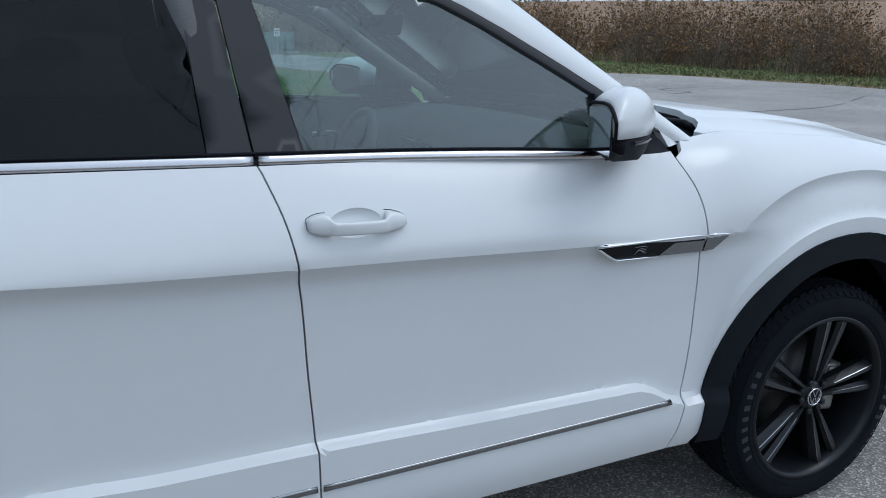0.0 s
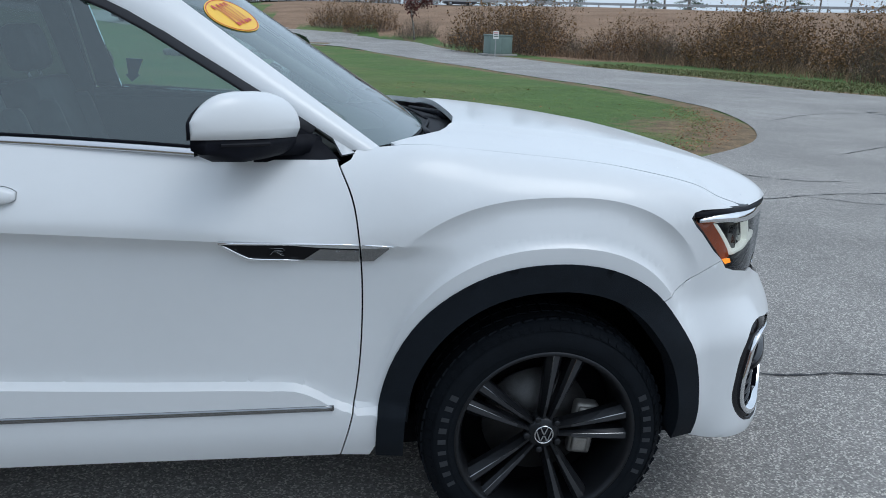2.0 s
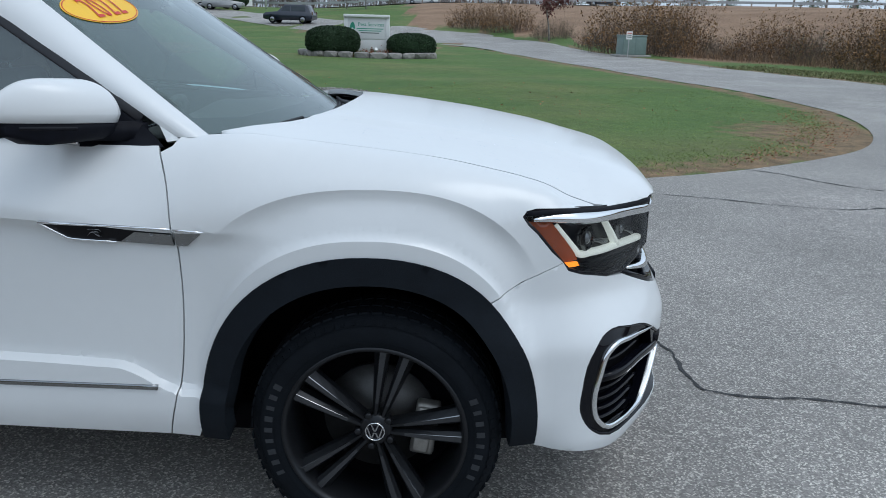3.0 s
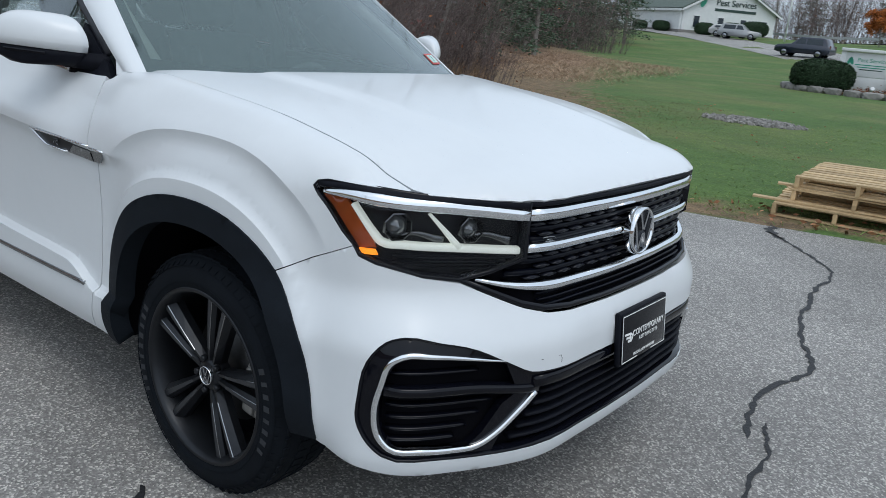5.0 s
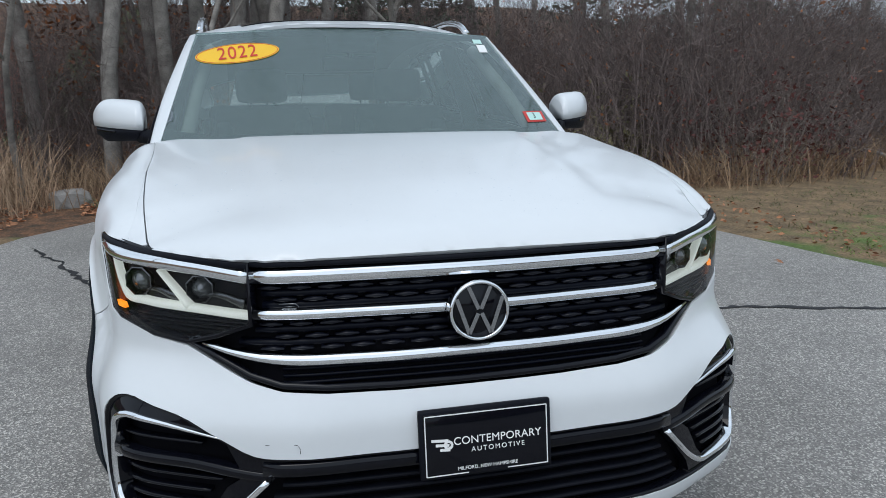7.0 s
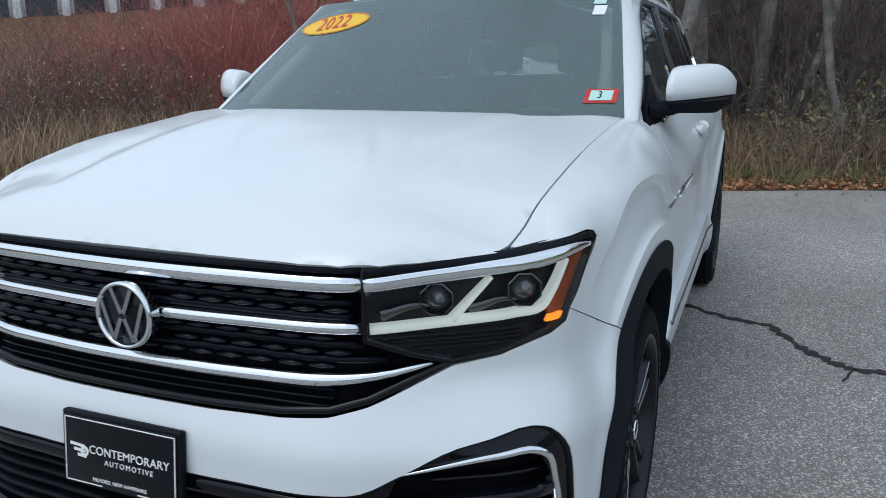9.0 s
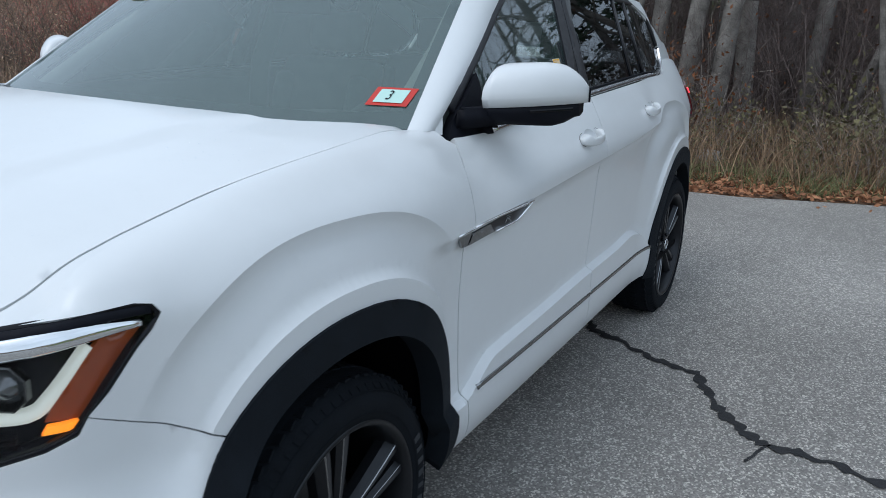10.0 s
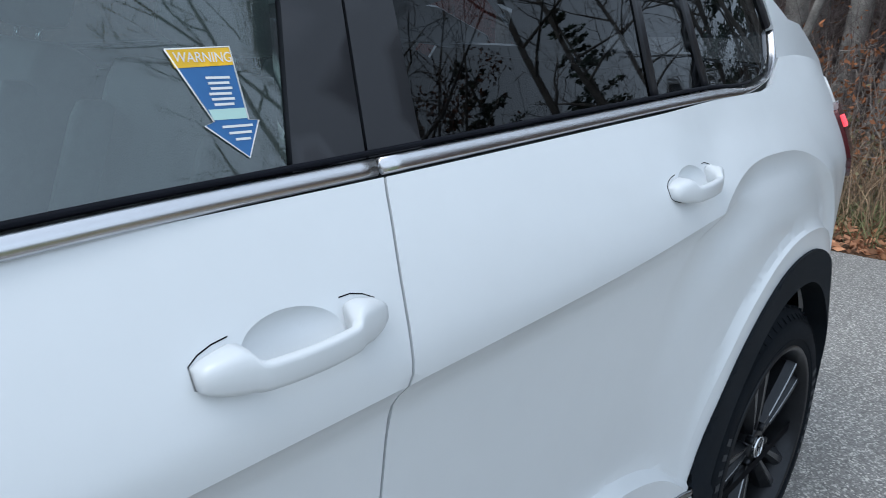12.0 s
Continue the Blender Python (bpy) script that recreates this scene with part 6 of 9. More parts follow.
# true the body to its final proportions; the wheels stay as they are
bpy.context.view_layer.update()
for ob in suv.children_recursive:
    if ob.type != "MESH" or (ob.parent and (ob.parent.name.startswith(("wheel", "door_mirror")) or (ob.parent.parent and ob.parent.parent.name.startswith("wheel")))):
        if not ob.name.startswith("wheel_well"):
            continue
    mw, mi = ob.matrix_world.copy(), ob.matrix_world.inverted()
    for v in ob.data.vertices:
        p = mw @ v.co
        x, y, z = p
        p.x += -0.0152 + 0.0022 * x + 0.0066 * x * x - 0.0082 * z
        p.y += y * (0.002 + 0.009 * x + 0.0082 * z) - 0.012 + 0.007 * ss(0.8, 2.2, x)
        p.z += -0.0214 + 0.0149 * x + 0.0225 * z - 0.0031 * x * z - 0.006 * y
        v.co = mi @ p

# ---- outdoor materials ----
def asphalt_material(name, dark, light, speck, stone_scale):
    m = material(name, light, 0.62, colour2=dark, scale=0.9, spread=(0.3, 0.7))
    nt = m.node_tree
    b = nt.nodes["Principled BSDF"]
    co = nt.nodes["Texture Coordinate"]
    vo = nt.nodes.new("ShaderNodeTexVoronoi")
    vo.inputs["Scale"].default_value = stone_scale
    nt.links.new(co.outputs["Object"], vo.inputs["Vector"])
    sep = nt.nodes.new("ShaderNodeSeparateColor")
    nt.links.new(vo.outputs["Color"], sep.inputs[0])
    ramp = nt.nodes.new("ShaderNodeValToRGB")
    e = ramp.color_ramp.elements
    e[0].position, e[0].color = 0.0, (0.54, 0.54, 0.54, 1)
    e[1].position, e[1].color = 1.0, (speck, speck, speck * 0.98, 1)
    mid = e.new(0.72)
    mid.color = (1, 1, 1, 1)
    nt.links.new(sep.outputs[0], ramp.inputs[0])
    mx = nt.nodes.new("ShaderNodeMix")
    mx.data_type, mx.blend_type = "RGBA", "MULTIPLY"
    mx.inputs["Factor"].default_value = 1.0
    old = b.inputs["Base Color"].links[0].from_socket
    nt.links.new(old, mx.inputs["A"])
    nt.links.new(ramp.outputs[0], mx.inputs["B"])
    # broad stains
    st = nt.nodes.new("ShaderNodeTexNoise")
    st.inputs["Scale"].default_value, st.inputs["Detail"].default_value = 0.35, 6
    nt.links.new(co.outputs["Object"], st.inputs["Vector"])
    sr = nt.nodes.new("ShaderNodeMapRange")
    sr.inputs["From Min"].default_value, sr.inputs["From Max"].default_value = 0.35, 0.65
    sr.inputs["To Min"].default_value, sr.inputs["To Max"].default_value = 0.84, 1.10
    nt.links.new(st.outputs["Fac"], sr.inputs["Value"])
    sc = nt.nodes.new("ShaderNodeVectorMath")
    sc.operation = "SCALE"
    nt.links.new(mx.outputs["Result"], sc.inputs[0])
    nt.links.new(sr.outputs[0], sc.inputs["Scale"])
    nt.links.new(sc.outputs[0], b.inputs["Base Color"])
    bp = nt.nodes.new("ShaderNodeBump")
    bp.inputs["Strength"].default_value, bp.inputs["Distance"].default_value = 0.5, 0.004
    nt.links.new(vo.outputs["Distance"], bp.inputs["Height"])
    nt.links.new(bp.outputs[0], b.inputs["Normal"])
    return m


ASPHALT = asphalt_material("weathered_asphalt", (0.212, 0.202, 0.188), (0.312, 0.297, 0.278), 2.3, 150.0)
TAR = material("tar_in_cracks", (0.018, 0.018, 0.020), 0.6, var=0.4, scale=20, bump=0.4, bump_scale=80)


def zone_material():
    """Lawn, dry verge, leaf litter and straw field, mixed by the zones stored on the sheet."""
    m = bpy.data.materials.new("lawn_and_litter")
    m.use_nodes = True
    nt = m.node_tree
    b = nt.nodes["Principled BSDF"]
    b.inputs["Roughness"].default_value = 0.95
    co = nt.nodes.new("ShaderNodeTexCoord")

    def tex(scale, c1, c2, lo=0.35, hi=0.65, detail=6):
        n = nt.nodes.new("ShaderNodeTexNoise")
        n.inputs["Scale"].default_value, n.inputs["Detail"].default_value = scale, detail
        nt.links.new(co.outputs["Object"], n.inputs["Vector"])
        r = nt.nodes.new("ShaderNodeValToRGB")
        r.color_ramp.elements[0].position, r.color_ramp.elements[1].position = lo, hi
        r.color_ramp.elements[0].color, r.color_ramp.elements[1].color = (*c1, 1), (*c2, 1)
        nt.links.new(n.outputs["Fac"], r.inputs[0])
        return r.outputs[0]

    def mix(a, c, fac, mode="MIX"):
        x = nt.nodes.new("ShaderNodeMix")
        x.data_type, x.blend_type = "RGBA", mode
        nt.links.new(a, x.inputs["A"])
        nt.links.new(c, x.inputs["B"])
        if isinstance(fac, float):
            x.inputs["Factor"].default_value = fac
        else:
            nt.links.new(fac, x.inputs["Factor"])
        return x.outputs["Result"]

    def zone(name):
        a = nt.nodes.new("ShaderNodeAttribute")
        a.attribute_name = name
        n = nt.nodes.new("ShaderNodeTexNoise")
        n.inputs["Scale"].default_value, n.inputs["Detail"].default_value = 3.0, 8
        nt.links.new(co.outputs["Object"], n.inputs["Vector"])
        s = nt.nodes.new("ShaderNodeMath")
        s.operation = "ADD"
        nt.links.new(a.outputs["Fac"], s.inputs[0])
        nt.links.new(n.outputs["Fac"], s.inputs[1])
        r = nt.nodes.new("ShaderNodeMapRange")
        r.inputs["From Min"].default_value, r.inputs["From Max"].default_value = 0.85, 1.15
        nt.links.new(s.outputs[0], r.inputs["Value"])
        return r.outputs[0]
    grass = mix(tex(0.5, (0.062, 0.122, 0.022), (0.104, 0.178, 0.038)), tex(24, (0.55, 0.55, 0.5), (1.35, 1.35, 1.2), 0.3, 0.7), 1.0, "MULTIPLY")
    grass = mix(grass, tex(3.2, (0.70, 0.74, 0.70), (1.28, 1.24, 1.2), 0.32, 0.68), 1.0, "MULTIPLY")
    grass = mix(grass, tex(0.22, (0.165, 0.152, 0.060), (0.062, 0.122, 0.026), 0.34, 0.56), 0.5)
    dry = mix(tex(4, (0.14, 0.10, 0.055), (0.26, 0.18, 0.10)), tex(45, (0.5, 0.5, 0.5), (1.3, 1.25, 1.2), 0.3, 0.7), 1.0, "MULTIPLY")
    litter = mix(tex(5, (0.06, 0.042, 0.028), (0.20, 0.105, 0.055)), tex(35, (0.45, 0.45, 0.45), (1.4, 1.3, 1.2), 0.3, 0.7), 1.0, "MULTIPLY")
    field = mix(tex(0.3, (0.20, 0.12, 0.07), (0.28, 0.18, 0.11)), tex(6, (0.7, 0.7, 0.7), (1.2, 1.2, 1.2), 0.3, 0.7), 1.0, "MULTIPLY")
    c = mix(grass, dry, zone("dry"))
    c = mix(c, litter, zone("litter"))
    c = mix(c, field, zone("field"))
    nt.links.new(c, b.inputs["Base Color"])
    n = nt.nodes.new("ShaderNodeTexNoise")
    n.inputs["Scale"].default_value, n.inputs["Detail"].default_value = 28, 6
    nt.links.new(co.outputs["Object"], n.inputs["Vector"])
    bp = nt.nodes.new("ShaderNodeBump")
    bp.inputs["Strength"].default_value, bp.inputs["Distance"].default_value = 0.8, 0.04
    nt.links.new(n.outputs["Fac"], bp.inputs["Height"])
    nt.links.new(bp.outputs[0], b.inputs["Normal"])
    return m


GROUND = zone_material()
BARK = material("grey_bark", (0.27, 0.250, 0.225), 0.9, colour2=(0.105, 0.094, 0.084), scale=6, bump=0.9, bump_scale=25, pieces=0.25)
TWIG = material("grey_brown_twigs", (0.31, 0.262, 0.228), 0.9, colour2=(0.175, 0.145, 0.122), scale=3, pieces=0.45)
THICKET_TWIG = material("dark_purple_brown_twigs", (0.185, 0.145, 0.132), 0.9, colour2=(0.095, 0.072, 0.068), scale=3, pieces=0.45)
HEDGE_TWIG = material("brown_hedge_twigs", (0.17, 0.13, 0.10), 0.9, colour2=(0.09, 0.068, 0.052), scale=3, pieces=0.4)
HEDGE_LEAF = material("tawny_hedge_leaves", (0.25, 0.135, 0.06), 0.85, colour2=(0.15, 0.095, 0.045), scale=1.2, pieces=0.5)
RED_TWIG = material("red_dogwood_twigs", (0.47, 0.165, 0.14), 0.8, colour2=(0.36, 0.115, 0.10), scale=3, pieces=0.4)
RUST = material("rust_leaves", (0.23, 0.085, 0.03), 0.85, colour2=(0.15, 0.06, 0.03), scale=4, pieces=0.5)
ORANGE = material("orange_leaves", (0.48, 0.15, 0.03), 0.85, colour2=(0.30, 0.09, 0.02), scale=4, pieces=0.4)
MAROON = material("maroon_leaves", (0.12, 0.035, 0.03), 0.85, colour2=(0.08, 0.025, 0.02), scale=4, pieces=0.4)
LEAF = material("fallen_leaves", (0.42, 0.205, 0.105), 0.85, colour2=(0.24, 0.105, 0.055), scale=4, pieces=0.55)
REED = material("dry_reeds", (0.35, 0.245, 0.150), 0.9, colour2=(0.17, 0.105, 0.065), scale=4, pieces=0.45)
STRAW = material("pale_straw", (0.47, 0.335, 0.225), 0.9, colour2=(0.27, 0.180, 0.115), scale=3, pieces=0.45)
DULL_BLADE = material("dull_verge_grass", (0.19, 0.195, 0.085), 0.9, colour2=(0.11, 0.115, 0.05), scale=3, pieces=0.4)
BLADE = material("grass_blades", (0.20, 0.26, 0.075), 0.85, colour2=(0.14, 0.20, 0.055), scale=4, pieces=0.4)
OLIVE = material("olive_shrub_leaves", (0.17, 0.150, 0.075), 0.85, colour2=(0.105, 0.095, 0.05), scale=4, pieces=0.4)
PINE = material("evergreen_needles", (0.080, 0.125, 0.074), 0.85, colour2=(0.052, 0.084, 0.054), scale=2, pieces=0.4)
YEW = material("clipped_yew", (0.030, 0.062, 0.026), 0.85, colour2=(0.018, 0.038, 0.016), scale=8, pieces=0.4)
STONE = material("granite", (0.30, 0.285, 0.265), 0.85, colour2=(0.18, 0.17, 0.16), scale=8, bump=0.7, bump_scale=25, pieces=0.25)
PINEWOOD = material("raw_pine", (0.60, 0.44, 0.25), 0.75, colour2=(0.44, 0.31, 0.16), scale=12, bump=0.3, bump_scale=60, pieces=0.22)
SIDING = material("white_siding", (0.74, 0.75, 0.74), 0.7, var=0.08, scale=2)
ROOFING = material("grey_green_shingle", (0.115, 0.145, 0.125), 0.9, var=0.3, scale=4)
WINDOW_DARK = material("dark_window", (0.03, 0.04, 0.05), 0.08, var=0.3, scale=2)
GREEN_PRINT = material("green_print", (0.05, 0.34, 0.22), 0.5, var=0.08, scale=6)
DARK_PRINT = material("dark_print", (0.03, 0.06, 0.05), 0.5, var=0.1, scale=6)
BOX_GREEN = material("grey_green_enamel", (0.20, 0.27, 0.25), 0.5, var=0.15, scale=4)
CONCRETE = material("concrete", (0.36, 0.35, 0.33), 0.9, var=0.25, scale=3, bump=0.4)
GALV = material("galvanised_steel", (0.45, 0.46, 0.47), 0.45, 0.7, var=0.2, scale=4)

# ---- the ground and the paved lot ----
LOT = [(-0.9, -3.57), (-0.39, -3.6), (2, -4.3), (6, -6), (14, -11), (28, -18), (44, -18), (30, -5), (20, 6.2), (17.3, 10.6), (16.3, 17), (14.4, 22), (11.3, 32.6), (6.55, 55.5), (1.5, 65), (-11, 75.5), (-19, 84), (-31, 95), (-51, 109),
       (-53, 104), (-34, 88.5), (-22.5, 76.5), (-15.5, 67.5), (-5, 58.5), (1, 50), (5.15, 31.9), (8.23, 19.1)] + spline([ (8.23, 19.1), (8.9, 15.5), (8.72, 12.8), (7.95, 9.86), (7.0, 8.1), (5.9, 6.97), (4.89, 6.18), (3.57, 5.4), (1.2, 4.64), (-1.25, 4.1), (-3.5, 3.75),
       (-5.6, 3.5)], 4)[1:] + [(-5.7, 2.9), (-5.43, 1.87), (-5.05, 0.8), (-4.95, 0.0), (-5.35, -0.87), (-5.5, -1.7), (-4.2, -2.6), (-2.2, -3.35)]


def hill(x, y):
    """Height of the land: flat round the lot, rising to the road in the north and into the woods."""
    d = y + 0.55 * max(0.0, x)
    h = (2.9 + 1.3 * ss(-25, 0, x)) * ss(50, 112, d)
    west = max(0.0, -x - 8 + 0.25 * max(0, y - 10))
    h += 9 * ss(14, 70, west) * ss(60, 20, y)
    south = max(0.0, -y - 14)
    h += 5 * ss(10, 60, south)
    return h + 0.04 * noise.noise(Vector((x * 0.3, y * 0.3, 0))) * ss(2, 10, abs(x) + abs(y) - 6)


WOOD = [(-5.0, 5.2), (-5.5, 7.6), (-7.6, 12.6), (-10.5, 16.6), (-22.5, 40), (-50, 78), (-90, 110)]


def wood_x(y):
    """The edge of the woods north-west of the lot."""
    for (x0, y0), (x1, y1) in zip(WOOD, WOOD[1:]):
        if y <= y1:
            return x0 + (x1 - x0) * (max(y, y0) - y0) / (y1 - y0)
    return WOOD[-1][0]


def axis_lines(lo, hi, step, far):
    v = list(np.arange(lo, hi + 1e-6, step))
    a, b, s = lo, hi, step
    while b < far:
        s *= 1.35
        a, b = a - s, b + s
        v = [a] + v + [b]
    return np.array(v)


gx, gy = axis_lines(-16, 22, 0.33, 650), axis_lines(-12, 36, 0.4, 650)
GXY = np.stack(np.meshgrid(gx, gy), -1).reshape(-1, 2)
in_lot = inside(LOT, GXY)
gap_lot = np.concatenate([edge_gap(LOT, GXY[i:i + 4000]) for i in range(0, len(GXY), 4000)])
gz = np.array([hill(x, y) for x, y in GXY]) - np.where(in_lot, 0.022, 0.004) - 0.0
gz = np.where(~in_lot, gz + 0.02 * np.clip(gap_lot - 0.3, 0, 1), gz)
nx_, ny_ = len(gx), len(gy)
faces = [(j * nx_ + i, j * nx_ + i + 1, (j + 1) * nx_ + i + 1, (j + 1) * nx_ + i) for j in range(ny_ - 1) for i in range(nx_ - 1)]
me = bpy.data.meshes.new("ground")
me.from_pydata([(float(a), float(b), float(c)) for (a, b), c in zip(GXY, gz)], [], faces)
X_, Y_ = GXY[:, 0], GXY[:, 1]
wood_line = np.array([wood_x(y) for y in Y_])
litter = np.clip((wood_line + 0.6 - X_) / 1.5, 0, 1) * (Y_ > 4.2)
litter = np.maximum(litter, ((X_ < -4.3) & (Y_ <= 4.2) & (Y_ > -6)).astype(float))
litter = np.maximum(litter, np.clip((-Y_ - 5.6 + 0.35 * np.clip(X_, -8, 6)) / 1.2, 0, 1))
dry = np.where(~in_lot, np.clip(1.0 - gap_lot / 1.4, 0, 1), 0) * 0.9
tip = np.exp(-(((X_ - 6.9) / 1.6) ** 2 + ((Y_ - 9.3) / 2.2) ** 2)) * 0.9
dry = np.maximum(dry, tip)
dry = np.maximum(dry, 0.80 * np.clip((wood_line + 6 - X_) / 4, 0, 1) * (Y_ > 4.2) * (Y_ < 60))
dry *= (np.hypot(X_ - 10, Y_ - 20) < 60)
dist = Y_ + 0.55 * np.clip(X_, 0, None)
field = np.clip((dist - 42) / 6, 0, 1) * (X_ > 2 - 0.10 * Y_) * np.where((gap_lot < 2.5), 0, 1)
field = np.maximum(field, 0.9 * np.clip(1 - np.hypot(X_ + 20, (Y_ - 33) / 1.6) / 9, 0, 1) * (X_ < wood_line + 9))
for nm, val in (("litter", litter), ("dry", dry), ("field", field)):
    a = me.attributes.new(nm, "FLOAT", "POINT")
    a.data.foreach_set("value", val.astype(np.float32))
me.polygons.foreach_set("use_smooth", [True] * len(me.polygons))
me.materials.append(GROUND)
tagged(new("ground", me), "autumn lawn with dry verges, leaf litter and straw-coloured banks", "ground", kind="structure")

v2, tri = flat_mesh(LOT, (), (1.2, 1.2))
me = bpy.data.meshes.new("parking_lot")
me.from_pydata([(float(a), float(b), hill(a, b) + (0.03 if b > 45 else 0.0)) for a, b in v2], [], [tuple(int(q) for q in t) for t in tri])
me.materials.append(ASPHALT)
bmx = bmesh.new()
bmx.from_mesh(me)
for f in bmx.faces:
    if f.normal.z < 0:
        f.normal_flip()
bmx.to_mesh(me)
bmx.free()
lot = tagged(new("parking_lot", me), "weathered grey asphalt lot and lane with tarred cracks", "pavement", kind="structure")


def crack(path, width, seed, fork=0.0):
    """A tarred crack that wanders along a path."""
    rnd = random.Random(seed)
    pts = spline(path, 14)
    bm = bmesh.new()
    prev = None
    for i, (x, y) in enumerate(pts):
        a, b = pts[max(i - 1, 0)], pts[min(i + 1, len(pts) - 1)]
        d = Vector((b[0] - a[0], b[1] - a[1])).normalized()
        n = Vector((-d.y, d.x))
        w = width * (0.35 + 1.1 * rnd.random()) * min(1, (i + 0.3) / 3, (len(pts) - i) / 3)
        o = Vector((x, y)) + n * width * 1.3 * (noise.noise(Vector((x * 4, y * 4, seed))) + 0.6 * noise.noise(Vector((x * 15, y * 15, seed))))
        z = hill(x, y) + 0.0045
        row = [bm.verts.new((*(o + n * w / 2), z)), bm.verts.new((*(o - n * w / 2), z))]
        if prev:
            f = bm.faces.new((prev[0], prev[1], row[1], row[0]))
            if f.normal.z < 0:
                f.normal_flip()
        prev = row
    bm.normal_update()
    for f in bm.faces:
        if f.normal.z < 0:
            f.normal_flip()
    part("crack", bm, TAR, lot)


crack([(1.55, 4.5), (2.0, 4.0), (2.23, 3.71), (2.3, 3.0), (2.39, 2.47), (2.5, 2.0), (2.64, 1.71), (2.54, 1.12), (2.62, 0.7)], 0.026, 1)
crack([(1.5, 4.75), (1.6, 4.5), (1.75, 4.33)], 0.07, 2)
crack([(-1.6, -0.1), (-1.2, 0.4), (-1.02, 0.68), (-0.89, 0.89), (-0.75, 1.23), (-0.40, 1.48), (-0.22, 1.67), (-0.18, 1.95), (-0.05, 2.6), (0.3, 3.6)], 0.05, 5)
crack([(-0.22, 1.67), (-0.12, 1.62), (-0.03, 1.60)], 0.012, 6)
crack([(-3.6, -2.4), (-2.6, -1.9), (-1.85, -1.5), (-1.8, -0.95), (-1.6, -0.1)], 0.045, 7)
crack([(2.4, -2.3), (1.9, -1.95), (1.56, -1.70), (1.50, -1.5), (1.35, -1.1)], 0.06, 8)
crack([(2.65, 0.9), (2.73, 0.67), (2.80, 0.23), (3.28, 0.17), (4.2, 0.0)], 0.018, 9)
crack([(4.7, 6.2), (5.0, 6.0), (5.73, 5.19), (6.6, 5.0)], 0.022, 10)
crack([(3.5, 4.55), (3.93, 4.42), (5.1, 4.14), (5.6, 4.3), (7.5, 4.5), (9, 5.2)], 0.018, 11)
crack([(5.36, 4.35), (6.0, 3.9), (7.2, 3.8)], 0.014, 12)
crack([(7.6, 7.0), (9.5, 8.0), (12, 8.2), (15, 9.5)], 0.03, 13)
crack([(11.5, 11.8), (12.4, 12.1), (12.2, 12.9), (13.6, 13.2)], 0.05, 14)
crack([(8.8, 11), (11, 12.5), (14, 12.8), (16.5, 14)], 0.025, 15)
crack([(8.5, 17.5), (11, 16.5), (15, 17.2)], 0.03, 16)


# ---- plants ----
def sticks(p0, p1, r0, r1, sides=3):
    """Tapered prisms for arrays of segments: vertices and faces."""
    p0, p1 = np.asarray(p0, float), np.asarray(p1, float)
    r0, r1 = np.asarray(r0, float)[:, None], np.asarray(r1, float)[:, None]
    d = p1 - p0
    d /= np.maximum(np.linalg.norm(d, axis=1, keepdims=True), 1e-9)
    a = np.cross(d, np.array([0.35, 0.2, 0.91]))
    a /= np.maximum(np.linalg.norm(a, axis=1, keepdims=True), 1e-9)
    b = np.cross(d, a)
    n = len(p0)
    v = np.zeros((n, 2 * sides, 3))
    for k in range(sides):
        c, s = math.cos(k * math.tau / sides), math.sin(k * math.tau / sides)
        v[:, k] = p0 + r0 * (c * a + s * b)
        v[:, sides + k] = p1 + r1 * (c * a + s * b)
    base = np.arange(n)[:, None] * 2 * sides
    f = np.concatenate([base + np.array([[k, (k + 1) % sides, sides + (k + 1) % sides, sides + k]]) for k in range(sides)], 0)
    return v.reshape(-1, 3), f


def ribbons(p0, p1, r0, r1, rng):
    """Flat tapering strips for the thinnest twigs, turned every way."""
    p0, p1 = np.asarray(p0, float), np.asarray(p1, float)
    w = np.cross(p1 - p0, rng.normal(size=p0.shape))
    w /= np.maximum(np.linalg.norm(w, axis=1, keepdims=True), 1e-9)
    a, b = w * np.asarray(r0, float)[:, None] * 1.25, w * np.asarray(r1, float)[:, None] * 1.25
    return np.stack([p0 - a, p0 + a, p1 + b, p1 - b], 1).reshape(-1, 3), np.arange(4 * len(p0)).reshape(-1, 4)


def quads(c, size, rng, droop=0.0):
    """Small four-cornered leaves at the points c, turned every way."""
    n = len(c)
    u = rng.normal(size=(n, 3))
    u[:, 2] *= 1 - droop
    u /= np.linalg.norm(u, axis=1, keepdims=True)
    w = np.cross(u, rng.normal(size=(n, 3)))
    w /= np.maximum(np.linalg.norm(w, axis=1, keepdims=True), 1e-9)
    s = size * (0.6 + 0.8 * rng.random((n, 1)))
    v = np.stack([c - u * s, c + w * s * 0.5, c + u * s, c - w * s * 0.5], 1).reshape(-1, 3)
    return v, np.arange(4 * n).reshape(n, 4)


def mesh_of(name, blocks, mats):
    """One mesh from blocks of (vertices, faces), each with its own material."""
    vs, fs, mi, o = [], [], [], 0
    for k, (v, f) in enumerate(blocks):
        vs.append(v)
        fs += (f + o).tolist()
        mi += [k] * len(f)
        o += len(v)
    me = bpy.data.meshes.new(name)
    me.from_pydata(np.concatenate(vs).tolist(), [], fs)
    for m in mats:
        me.materials.append(m)
    me.polygons.foreach_set("material_index", mi)
    return me


